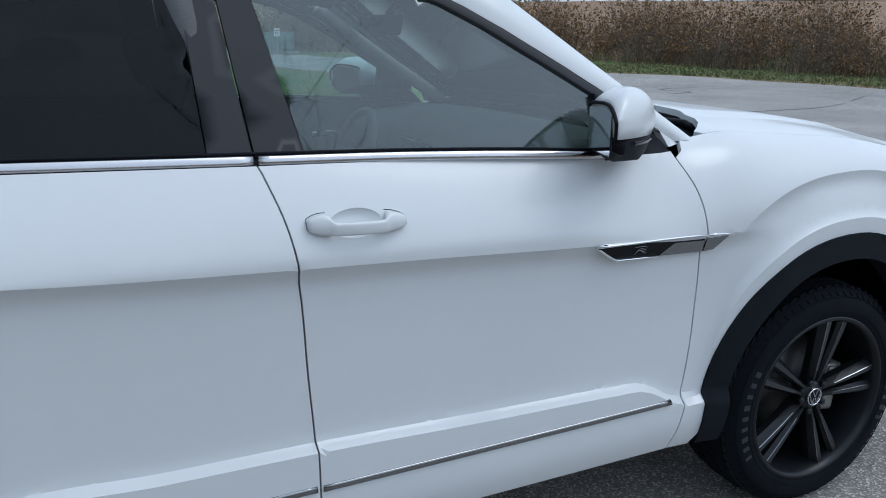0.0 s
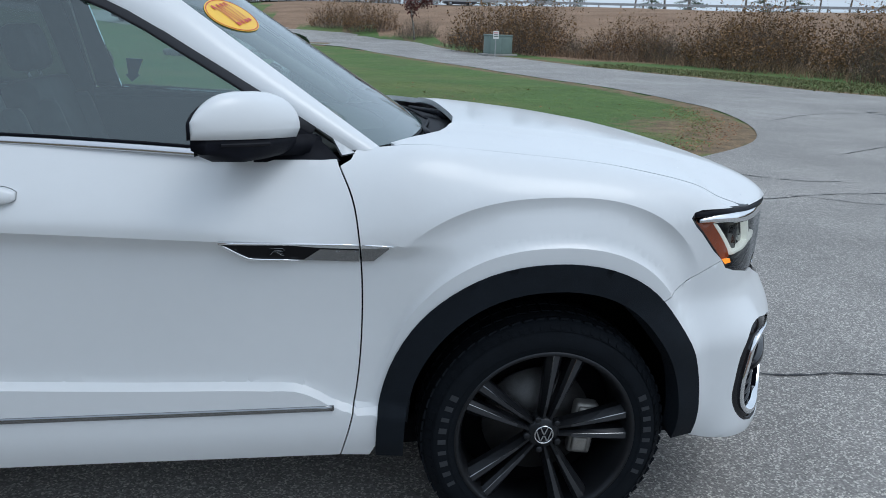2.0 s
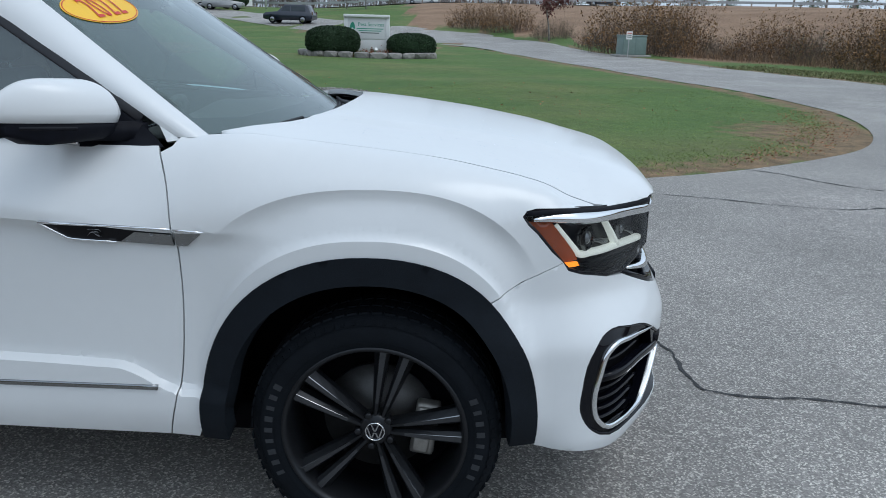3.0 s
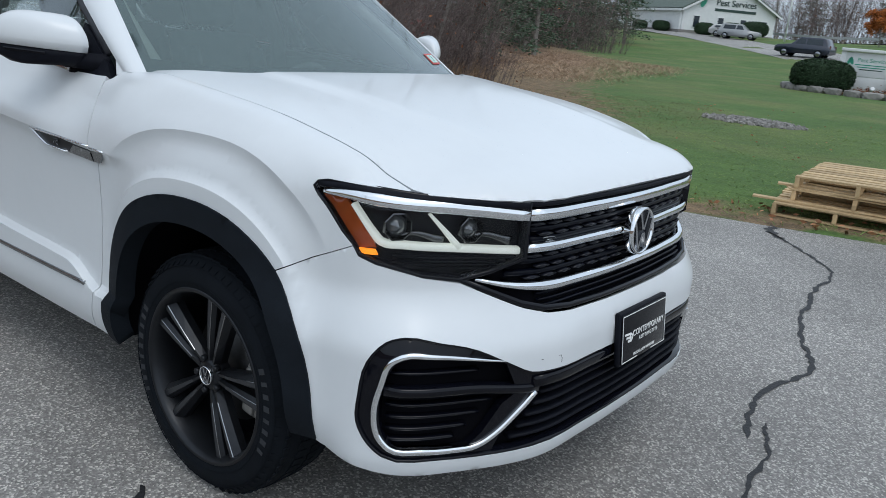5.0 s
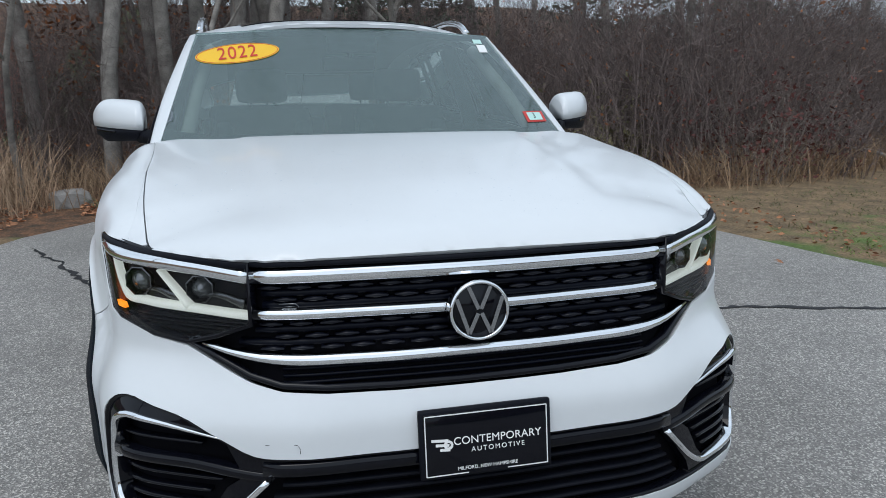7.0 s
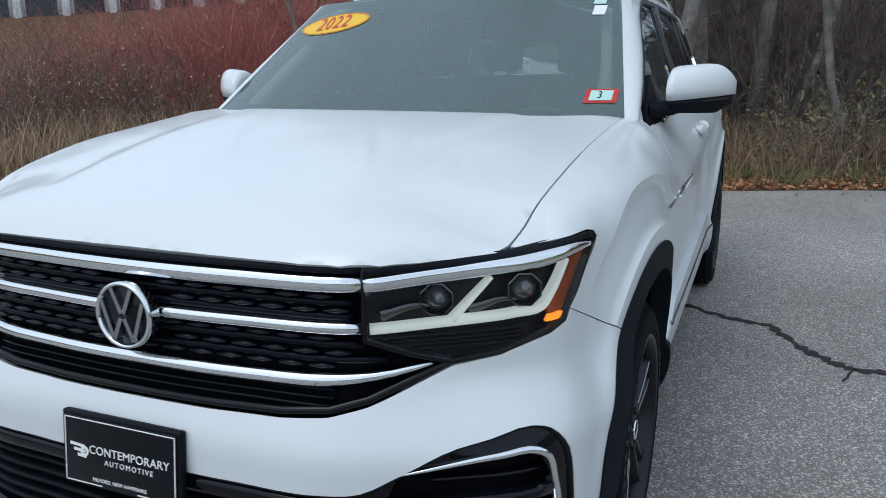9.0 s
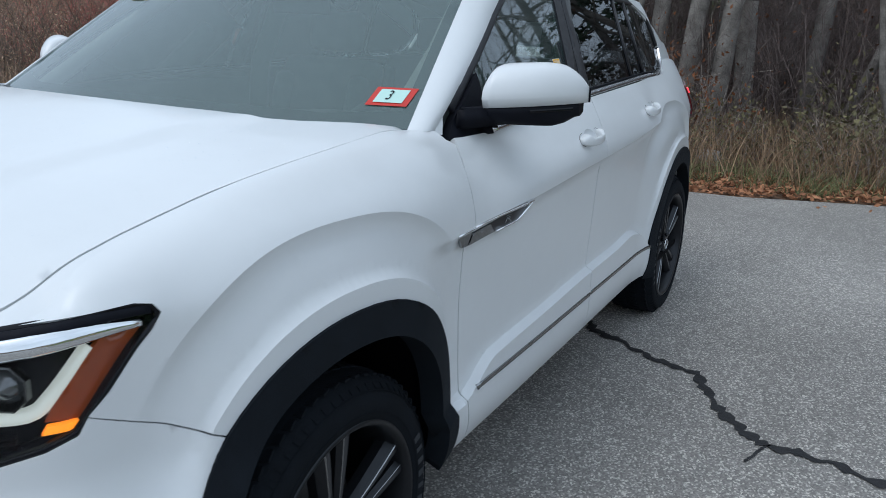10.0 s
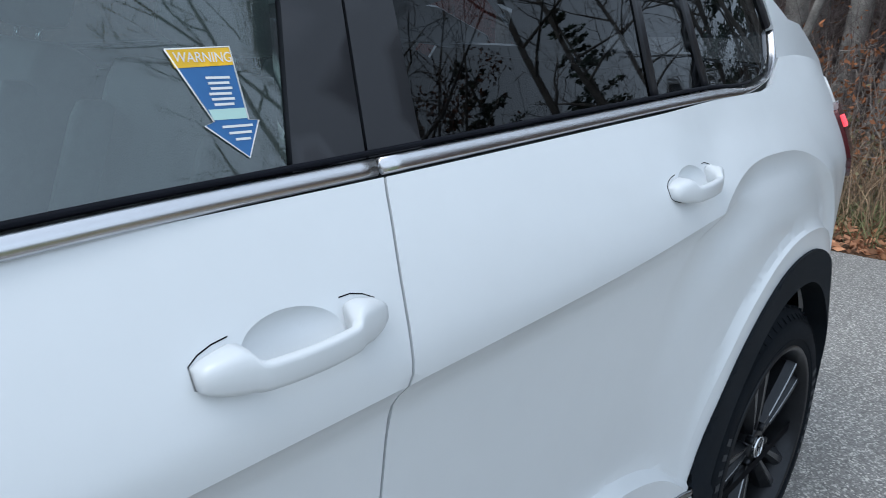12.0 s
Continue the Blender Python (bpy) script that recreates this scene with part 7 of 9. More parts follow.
def grow(rng, height, radius, spread, levels=3, kids=(13, 6, 5), start=0.3, lean=0.06, up=0.5):
    """Segments of a bare tree: tapering trunk, limbs, branches and twigs."""
    seg = []

    def limb(p, d, ln, r, lev):
        n = 7 if lev == 0 else 4 if lev < 3 else 3
        q, rr = p.copy(), r
        pts = [(q.copy(), rr)]
        for i in range(n):
            d = d + rng.normal(size=3) * (lean if lev == 0 else 0.17) + np.array([0, 0, 0.0 if lev == 0 else 0.06 * up])
            d /= np.linalg.norm(d)
            q2 = q + d * ln / n
            r2 = r * (1 - (i + 1) / n * (0.72 if lev == 0 else 0.8))
            seg.append((q, q2, rr, r2, lev))
            q, rr = q2, r2
            pts.append((q.copy(), rr))
        if lev >= levels:
            return
        for k in range(kids[lev]):
            t = (start + (1 - start) * (k + rng.random()) / kids[lev]) if lev == 0 else 0.25 + 0.75 * (k + rng.random()) / kids[lev]
            j = min(n - 1, int(t * n))
            w = t * n - j
            pp = pts[j][0] * (1 - w) + pts[j + 1][0] * w
            pr = pts[j][1] * (1 - w) + pts[j + 1][1] * w
            az = rng.random() * math.tau
            out = np.array([math.cos(az), math.sin(az), 0.0])
            if lev == 0:
                nd = out * 0.9 + np.array([0, 0, up * (0.5 + rng.random())])
                nl = spread * (1.1 - 0.7 * max(0, t - 0.3)) * (0.7 + 0.5 * rng.random())
            else:
                nd = d * 0.7 + out * 0.7 + np.array([0, 0, 0.2 * up])
                nl = ln * (0.35 + 0.3 * rng.random()) * (1.1 - 0.5 * t)
            nd = nd / np.linalg.norm(nd)
            limb(pp, nd, nl, min(pr * 0.55, r * 0.5), lev + 1)
    limb(np.zeros(3), np.array([0, 0, 1.0]), height, radius, 0)
    return seg


def tree(name, label, seed, height, radius, spread, leaves=None, leaf_count=0, leaf_size=0.06, bark=None, **kw):
    """A tree standing at its own origin: trunk with limbs, and a crown of twigs and clinging leaves."""
    rng = np.random.default_rng(seed)
    seg = grow(rng, height, radius, spread, **kw)
    t = thing(name, label, "tree")
    thick = [s for s in seg if s[4] <= 1]
    thin = [s for s in seg if s[4] > 1]
    v, f = sticks([s[0] for s in thick], [s[1] for s in thick], [s[2] for s in thick], [s[3] for s in thick], 7)
    me = mesh_of("trunk", [(v, f)], [bark or BARK])
    me.polygons.foreach_set("use_smooth", [True] * len(me.polygons))
    o = new("trunk", me)
    o.parent = t
    blocks, mats = [], []
    if thin:
        for part_of, build in (([s for s in thin if s[4] == 2], sticks), ([s for s in thin if s[4] > 2], ribbons)):
            if part_of:
                blocks.append(build([s[0] for s in part_of], [s[1] for s in part_of], [max(s[2], 0.005) for s in part_of], [max(s[3], 0.0035) for s in part_of], 3 if build is sticks else rng))
                mats.append(TWIG)
    if leaves:
        ends = np.array([s[1] for s in thin])
        c = ends[rng.integers(0, len(ends), leaf_count)] + rng.normal(size=(leaf_count, 3)) * 0.18
        blocks.append(quads(c, leaf_size, rng))
        mats.append(leaves)
    if blocks:
        o = new("crown", mesh_of("crown", blocks, mats))
        o.parent = t
    return t


def brush(name, label, seed, size, height, count, twigs=4, mat=None, leaves=None, leaf_count=0, leaf_size=0.04, radius=0.007, lean=0.35, category="shrub", round_top=True, kind=""):
    """A thicket of thin leaning stems with side twigs over an oblong patch, and clinging leaves."""
    rng = np.random.default_rng(seed)
    base = (rng.random((count, 2)) * 2 - 1) * np.array(size)
    rr = np.hypot(base[:, 0] / size[0], base[:, 1] / size[1])
    h = height * (0.55 + 0.5 * rng.random(count)) * (np.sqrt(np.clip(1.25 - rr ** 2, 0.12, 1)) if round_top else 1)
    p = np.column_stack([base, np.zeros(count)])
    d = np.column_stack([base / np.array(size) * lean * 0.6 + rng.normal(size=(count, 2)) * lean * 0.45, np.ones(count)])
    P0, P1, R0, R1 = [], [], [], []
    T0, T1, S0, S1 = [], [], [], []
    cur, rad = p, np.full(count, radius)
    tips = []
    for k in range(4):
        nxt = cur + d * (h / 4)[:, None]
        r2 = radius * (1 - 0.22 * (k + 1)) * np.ones(count)
        P0.append(cur), P1.append(nxt), R0.append(rad), R1.append(r2)
        if k:
            for _ in range(twigs):
                w = rng.random(count)[:, None]
                s = cur * (1 - w) + nxt * w
                td = d * 0.6 + rng.normal(size=(count, 3)) * 0.55
                e = s + td * (h * 0.16)[:, None] * (0.5 + rng.random((count, 1)))
                T0.append(s), T1.append(e), S0.append(r2 * 0.6), S1.append(np.full(count, 0.0016))
                tips.append(e)
        cur, rad = nxt, r2
        d = d + np.column_stack([rng.normal(size=(count, 2)) * 0.16, np.zeros(count)])
    tips.append(cur)
    tips = np.concatenate(tips)
    blocks = [sticks(np.concatenate(P0), np.concatenate(P1), np.concatenate(R0), np.concatenate(R1), 3),
              ribbons(np.concatenate(T0), np.concatenate(T1), np.concatenate(S0), np.concatenate(S1), rng)]
    mats = [mat or TWIG] * 2
    if leaves:
        c = tips[rng.integers(0, len(tips), leaf_count)] + rng.normal(size=(leaf_count, 3)) * 0.05
        blocks.append(quads(c, leaf_size, rng))
        mats.append(leaves)
    ob = new(name, mesh_of(name, blocks, mats))
    return tagged(ob, label, category, kind=kind)


def tufts(name, label, seed, centres, height, per, mat, width=0.006, spread=0.12, lean=0.35):
    """Upright blades in tufts at many points: one object."""
    rng = np.random.default_rng(seed)
    c = np.repeat(np.asarray(centres, float), per, 0)
    n = len(c)
    c[:, :2] += rng.normal(size=(n, 2)) * spread
    h = height * (0.5 + 0.8 * rng.random(n))
    d = np.column_stack([rng.normal(size=(n, 2)) * lean, np.ones(n)]) * h[:, None]
    a = rng.random(n) * math.tau
    w = np.column_stack([np.cos(a), np.sin(a), np.zeros(n)]) * width
    bend = d * 0.55
    tip = d * np.array([1.5, 1.5, 0.97])
    v = np.stack([c - w, c + w, c + bend + w * 0.7, c + bend - w * 0.7, c + tip], 1).reshape(-1, 3)
    i = np.arange(n)[:, None] * 5
    f = np.concatenate([i + np.array([[0, 1, 2, 3]]), i + np.array([[3, 2, 4, 4]])], 0).tolist()
    f = [q if q[2] != q[3] else q[:3] for q in f]
    me = bpy.data.meshes.new(name)
    me.from_pydata(v.tolist(), [], f)
    me.materials.append(mat)
    return tagged(new(name, me), label, "grass", kind="stuff")


def spot(x, y, turn=0.0, scale=1.0, dz=-0.05):
    return Matrix.Translation((x, y, hill(x, y) + dz)) @ Matrix.Rotation(radians(turn), 4, "Z") @ Matrix.Scale(scale, 4)


def scatter(ob, places):
    """The thing itself at the first place, copies at the others: (x, y, turn, scale)."""
    ob.matrix_basis = spot(*places[0])
    for p in places[1:]:
        c = copy_thing(ob, Matrix.Identity(4))
        c.matrix_basis = spot(*p)


rnd = random.Random(5)
# tall bare trees of the western wood, the nearest just behind the verge
oak = tree("bare_tree", "tall bare grey-barked tree at the wood's edge", 11, 15, 0.135, 4.6, start=0.28)
scatter(oak, [(-8.3, -0.55, 0, 1.0), (-8.55, -1.05, 60, 0.95), (-8.15, -1.35, 240, 0.9), (-8.9, -0.2, 310, 1.0), (-9.3, 0.9, 20, 0.9), (-9.9, 1.9, 80, 0.95), (-10.3, -2.4, 190, 1.0), (-9.4, -1.6, 130, 1.1), (-10.8, 0.6, 220, 1.0), (-13.5, -3.0, 300, 1.05),
              (-17, 15, 70, 1.1), (-21, 24, 140, 1.0), (-28, 36, 200, 1.1), (4.5, -15.5, 40, 0.9)])
maple = tree("bare_tree", "slender bare tree with grey bark", 12, 13, 0.13, 3.4, start=0.35, kids=(12, 6, 4))
scatter(maple, [(-23, 9, 140, 1.1), (-20.5, 6.3, 20, 1.0), (-18.5, 8.2, 75, 0.9), (-8.05, -0.05, 10, 1.0), (-8.7, 0.25, 200, 1.05), (-9.9, -0.3, 90, 0.9), (-7.6, -2.2, 50, 0.95), (-9.2, -3.4, 150, 1.0), (-10.4, 6.8, 120, 0.8),
                (-11.6, 13.5, 260, 1.0), (-14.2, 18.4, 15, 1.0), (-12.2, 2.2, 80, 1.1), (-14.8, 5.5, 180, 1.1), (-15.6, 0.4, 240, 1.15), (-13.0, -6.2, 300, 1.0), (-17.5, -1.8, 350, 1.15),
                (-18.5, 9.5, 66, 1.1), (-18, 21, 166, 1.0), (-24, 30, 266, 1.0), (-33, 46, 100, 1.1), (-36, 60, 10, 1.2), (-41, 70, 110, 1.3), (-47, 84, 210, 1.4), (-54, 96, 310, 1.6), (-60, 112, 50, 1.7), (-66, 118, 150, 1.7), (-52, 122, 250, 1.6), (-44, 126, 350, 1.5), (-36, 128, 90, 1.5), (-7.2, -4.4, 280, 0.8), (-10.6, -4.9, 210, 1.0)])
snag = tree("bare_tree", "thin leaning bare sapling", 13, 8, 0.055, 2.4, start=0.25, kids=(10, 5, 4), lean=0.12)
scatter(snag, [(-8.9, 7.6, 15, 1.5), (-7.4, 2.2, 0, 1.0), (-6.9, -1.4, 160, 0.9), (-10.0, 11.5, 245, 1.2), (-9.0, 1.3, 120, 1.2), (-8.2, -5.8, 310, 1.1),
               (-11.2, 9.9, 20, 1.4), (-7.9, 10.9, 75, 1.0), (-12.9, 15.4, 135, 1.3), (-6.6, -3.1, 60, 0.8), (-12.3, -1.2, 190, 1.4)])
beech = tree("leafy_tree", "small tree with clinging rust-brown leaves", 14, 6, 0.06, 2.2, leaves=RUST, leaf_count=2600, leaf_size=0.05, start=0.15, kids=(12, 6, 4))
scatter(beech, [(-12.0, -2.2, 140, 1.1), (-16, 12, 200, 1.3), (-10.5, -7.5, 300, 0.9)])


def evergreen(seed, height, spread):
    """A conifer: trunk, drooping whorls of boughs, needles in clumps."""
    rng = np.random.default_rng(seed)
    t = thing("pine_tree", "dark green evergreen in the wood", "tree")
    v, f = sticks([(0, 0, 0), (0, 0, height * 0.5)], [(0, 0, height * 0.5), (0, 0, height)], [height * 0.016, height * 0.009], [height * 0.009, 0.01], 7)
    o = new("trunk", mesh_of("trunk", [(v, f)], [BARK]))
    o.parent = t
    P0, P1, cl = [], [], []
    for k in range(int(height * 9)):
        z = height * (0.10 + 0.88 * k / (height * 9))
        az = rng.random() * math.tau
        ln = spread * (1.02 - z / height) ** 0.8 * (0.75 + 0.4 * rng.random())
        e = np.array([math.cos(az) * ln, math.sin(az) * ln, z - 0.12 * ln + 0.1 * rng.normal()])
        s = np.array([0, 0, z])
        P0.append(s), P1.append(e)
        m = int(72 * ln / spread) + 16
        w = 0.2 + 0.8 * rng.random((m, 1))
        cl.append(s * (1 - w) + e * w + rng.normal(size=(m, 3)) * np.array([0.14, 0.14, 0.07]) * ln / spread * 1.6)
    b = [sticks(P0, P1, [0.02] * len(P0), [0.006] * len(P0), 3), quads(np.concatenate(cl), 0.080, rng, 0.4)]
    o = new("crown", mesh_of("crown", b, [TWIG, PINE]))
    o.parent = t
    return t


fir = evergreen(21, 9, 2.3)
scatter(fir, [(-13.8, 3.6, 0, 1.0), (-20, 34.5, 15, 1.0), (-17.5, 26.5, 40, 0.95), (-19.5, 29.8, 120, 1.05), (-16.8, 23.6, 230, 0.9), (-22.5, 37.5, 300, 1.1), (-26, 42, 95, 1.2), (-33, 54, 175, 1.25), (-27, 51, 20, 1.0), (-30.5, 57.5, 130, 1.2), (-35, 68, 220, 1.4), (-33, 71, 310, 1.3), (-31, 58, 255, 1.2), (-38, 66, 335, 1.4), (-44, 74, 35, 1.5), (-39, 80, 65, 1.4), (-52, 88, 5, 1.5), (-12.4, 11.2, 30, 0.7), (-19, 3.5, 240, 1.2), (-21, 27.5, 10, 0.9), (-24, 34, 110, 1.1), (-26.5, 38, 210, 1.0), (-29, 43, 60, 1.2),
              (-18.5, 13, 310, 1.2), (-40, 62, 20, 1.2), (-24.5, 12.5, 200, 1.4), (-26, 4.2, 80, 1.4), (-21, 16, 300, 1.2), (-34, 50, 250, 1.2)])

# thickets of the wood's edge
thicket = brush("thicket", "dense dark purple-brown leafless brush", 31, (1.7, 1.3), 3.3, 240, 8, mat=THICKET_TWIG, leaves=RUST, leaf_count=200, leaf_size=0.028, radius=0.006, kind="stuff")
places = []
for i in range(14):
    y = 6.2 + i * 1.35
    x = wood_x(y) - 1.4 - 0.8 * rnd.random() - (4.5 if y > 15.2 else 0)
    places += [(x, y, rnd.random() * 360, 0.85 + 0.4 * rnd.random()), (x - 2.6 - rnd.random(), y + rnd.random(), rnd.random() * 360, 1.0 + 0.5 * rnd.random())]
for i in range(9):
    y = -3.6 + i * 1.25
    places += [(-9.2 - rnd.random() * 1.2, y, rnd.random() * 360, 0.75 + 0.3 * rnd.random()), (-12.0 - rnd.random() * 2, y, rnd.random() * 360, 1.1 + 0.4 * rnd.random())]
scatter(thicket, places)
far_thicket = brush("thicket", "far leafless brush along the wood", 33, (1.7, 1.3), 3.3, 130, 6, mat=THICKET_TWIG, leaves=RUST, leaf_count=120, leaf_size=0.03, radius=0.008, kind="stuff")
places = []
for i in range(12):
    t = i / 11
    places.append((-22.5 - 27 * t - 3, 40 + 38 * t, rnd.random() * 360, 1.8 + rnd.random()))
for x, y, s in ((-25.5, 49, 1.7), (-28, 54, 1.9), (-32, 60, 1.9), (-37, 66, 2.0), (-42, 73, 2.2), (-47, 80, 2.4), (-51, 87, 2.6), (-56, 96, 2.8), (-55, 104, 3.2)):
    places.append((x, y, 31 * x, s))
for i in range(14):
    places.append((-62 + 5.6 * i, 132 + 5 * (i % 3) - 0.4 * i, 47 * i, 3.4 + 0.5 * (i % 4)))
scatter(far_thicket, places)
reddish = brush("dogwood", "red-stemmed dogwood thicket without leaves", 32, (1.9, 1.5), 3.0, 430, 6, mat=RED_TWIG, lean=0.5, kind="stuff")
scatter(reddish, [(-8.3, -6.9, 0, 1.0), (-9.8, -6.4, 100, 0.95), (-7.9, -8.3, 210, 0.85), (-12.0, -8.6, 300, 1.0), (-11.2, -6.0, 40, 0.9), (-9.0, -7.6, 160, 1.05), (-10.6, -7.6, 250, 1.1), (-7.0, -10.0, 20, 0.8), (-8.6, -9.4, 280, 0.95)])
dry_shrub = brush("shrub", "withered brown shrub with pale feathery tips", 36, (1.3, 1.1), 1.9, 150, 6, mat=HEDGE_TWIG, leaves=STRAW, leaf_count=1900, leaf_size=0.017, lean=0.45)
scatter(dry_shrub, [(-5.4, -6.9, 0, 1.0), (-6.3, -8.6, 80, 1.15), (-4.2, -7.9, 170, 0.9), (-5.4, -10.4, 190, 1.2), (-7.0, -8.4, 250, 0.95), (-3.0, -9.6, 40, 1.0), (-11.5, -11.0, 120, 1.4)])
maroon = brush("shrub", "low maroon-leaved shrub in the thicket", 33, (0.9, 0.7), 1.5, 90, 4, leaves=MAROON, leaf_count=900, leaf_size=0.035)
scatter(maroon, [(-5.9, 6.6, 0, 1.0), (-6.6, 8.0, 140, 1.1), (-10.6, -9.4, 30, 1.0)])
olive = brush("shrub", "olive-green undergrowth among dry stems", 34, (0.9, 0.7), 1.1, 90, 4, leaves=OLIVE, leaf_count=1400, leaf_size=0.03)
scatter(olive, [(-6.9, 1.9, 0, 1.0), (-7.6, 3.4, 60, 1.3), (-6.6, 3.8, 150, 1.0), (-7.3, 0.2, 220, 0.8), (-7.9, 4.9, 300, 1.3), (-8.8, 2.2, 20, 1.4), (-6.4, -0.6, 100, 0.7)])
russet = brush("shrub", "small sapling with hanging orange-brown leaves", 35, (0.45, 0.4), 1.5, 40, 5, leaves=RUST, leaf_count=700, leaf_size=0.026)
scatter(russet, [(-6.9, -0.75, 0, 1.0), (-7.3, -0.3, 90, 1.1), (-7.6, -1.3, 200, 1.0)])


def strewn(n, poly, seed):
    rng = np.random.default_rng(seed)
    p = np.array(poly)
    out = np.zeros((0, 2))
    while len(out) < n:
        q = rng.random((n * 2, 2)) * (p.max(0) - p.min(0)) + p.min(0)
        out = np.concatenate([out, q[inside(poly, q)]])
    out = out[:n]
    return np.column_stack([out, [hill(a, b) for a, b in out]])


west_strip = [(-6.0, -2.6), (-5.75, -0.9), (-5.45, 0.1), (-5.6, 1.0), (-5.95, 2.0), (-6.2, 3.3), (-6.4, 4.6), (-9.3, 5.5), (-9.6, -3.0)]
tufts("tall_dry_grass", "tall dry reeds and grasses along the verge", 41, strewn(700, west_strip, 41), 0.58, 8, REED, 0.0045, 0.12, 0.30)
tufts("verge_grass", "green grass tufts in the verge", 42, strewn(150, [(-5.6, -2.2), (-5.15, 0.0), (-5.4, 1.2), (-5.9, 3.2), (-6.7, 3.4), (-6.3, 0.5), (-6.5, -2.0)], 42), 0.20, 14, DULL_BLADE, 0.005, 0.07, 0.6)
sw = [(-6.0, -2.6), (-4.6, -3.4), (-2.4, -5.0), (0.5, -6.4), (-0.5, -8.2), (-3.5, -7.6), (-6.5, -6.0), (-8.5, -3.5)]
tufts("tall_dry_grass", "pale feathery dry grass", 43, strewn(560, sw, 43), 0.80, 9, STRAW, 0.0055, 0.12, 0.25)
tufts("tall_dry_grass", "dry grass at the foot of the thicket", 44, strewn(300, [(-4.6, 5.4), (-5.2, 7.6), (-7.4, 12.6), (-10.2, 16.6), (-11.4, 16.3), (-8.6, 12.2), (-6.4, 7.4), (-6.0, 5.0)], 44), 0.55, 9, REED, 0.006, 0.15, 0.4)
tufts("straw_patch", "bleached straw at the wood's edge", 45, strewn(1100, [(-11, 18.5), (-19, 31), (-23, 41), (-15, 42), (-11, 31), (-8.5, 19)], 45), 0.13, 9, STRAW, 0.010, 0.45, 1.2)
lawn = [(-1.2, 4.3), (1.2, 4.85), (3.57, 5.6), (5.6, 7.1), (7.4, 9.9), (8.1, 13), (7.6, 18), (2, 19), (-1.5, 14), (-2.2, 4.6)]
tufts("lawn_grass", "short mown grass blades", 46, strewn(5200, lawn, 46), 0.030, 7, BLADE, 0.006, 0.12, 1.0)
tufts("verge_grass", "dull thin grass before the thicket", 52, strewn(900, [(-2.2, 4.6), (-1.5, 14), (-3.5, 17), (-7.5, 15), (-6.5, 12), (-4.6, 7), (-4.3, 5.0)], 52), 0.05, 7, DULL_BLADE, 0.005, 0.1, 0.6)
tufts("lawn_grass", "short grass by the lot's corner", 47, strewn(700, [(-0.4, -3.75), (2, -4.5), (1.0, -6.2), (-2.2, -4.9), (-3.6, -3.3)], 47), 0.07, 8, BLADE, 0.005, 0.08, 0.5)


def leaf_litter(poly, n, seed, size=0.034):
    rng = np.random.default_rng(seed)
    c = strewn(n, poly, seed)
    c[:, 2] += 0.012 + 0.05 * rng.random(n) ** 2
    v, f = quads(c, size, rng, 0.75)
    ob = new("fallen_leaves", mesh_of("fallen_leaves", [(v, f)], [LEAF]))
    return tagged(ob, "brown and orange fallen leaves", "leaves", kind="stuff")


leaf_litter([(-5.45, -2.3), (-4.95, 0.0), (-5.1, 1.0), (-5.5, 2.0), (-5.7, 3.3), (-6.6, 3.4), (-6.3, 1.5), (-5.9, 0.0), (-6.4, -2.4)], 4200, 51)
leaf_litter([(-6.2, -2.6), (-4.4, -2.9), (-2.2, -3.6), (-1.0, -4.3), (-3.0, -5.2), (-6.0, -4.4)], 1300, 52)
leaf_litter([(-5.8, 3.6), (-3.5, 3.9), (1.2, 4.75), (3.6, 5.5), (3.2, 6.2), (-1.0, 5.0), (-5.2, 5.2)], 500, 53, 0.03)
leaf_litter([(-5.0, 5.2), (7.5, 10.5), (6.5, 18), (-3, 19), (-9, 15)], 260, 54, 0.026)
leaf_litter([(4.6, 6.2), (6.2, 7.4), (7.8, 9.9), (8.4, 13), (7.5, 13), (6.6, 9.8), (5.2, 7.4)], 1100, 55, 0.015)
leaf_litter([(-5.5, 3.2), (-0.5, 3.6), (2.0, 4.4), (-4.9, 2.0), (-4.8, -2.0), (-5.2, 0.0)], 40, 56, 0.03)

# fallen branch by the thicket
log = bmesh.new()
tube(log, spline([(-6.9, 9.15, 0.25), (-6.5, 9.2, 0.3), (-6.1, 9.28, 0.24), (-5.7, 9.35, 0.1)], 4), [0.03] * 9 + [0.02] * 4, 7)
tagged(link_mesh("fallen_branch", log, STONE), "pale fallen branch lying by the thicket", "branch")


def rock(bm, size, m, seed):
    r = bmesh.ops.create_icosphere(bm, subdivisions=2, radius=0.5)
    for v in r["verts"]:
        v.co *= 1 + 0.28 * noise.noise(v.co * 2.1 + Vector((seed, 0, 0)))
        v.co = Vector((max(-0.42, min(0.42, v.co.x)) * size[0], max(-0.42, min(0.42, v.co.y)) * size[1], max(-0.36, min(0.36, v.co.z)) * size[2]))
        v.co = m @ v.co


for i, (x, y, s) in enumerate(((-6.3, -1.7, 0.5), (-6.5, -0.9, 0.42), (-6.8, 0.2, 0.28), (-6.2, -2.5, 0.36))):
    bm = bmesh.new()
    rock(bm, (s * 1.5, s, s), spot(x, y, 40 * i, 1.0, s * 0.25), i)
    tagged(link_mesh("boulder", bm, STONE, smooth=False), "grey granite boulder at the wood's edge", "rock", "boulders")

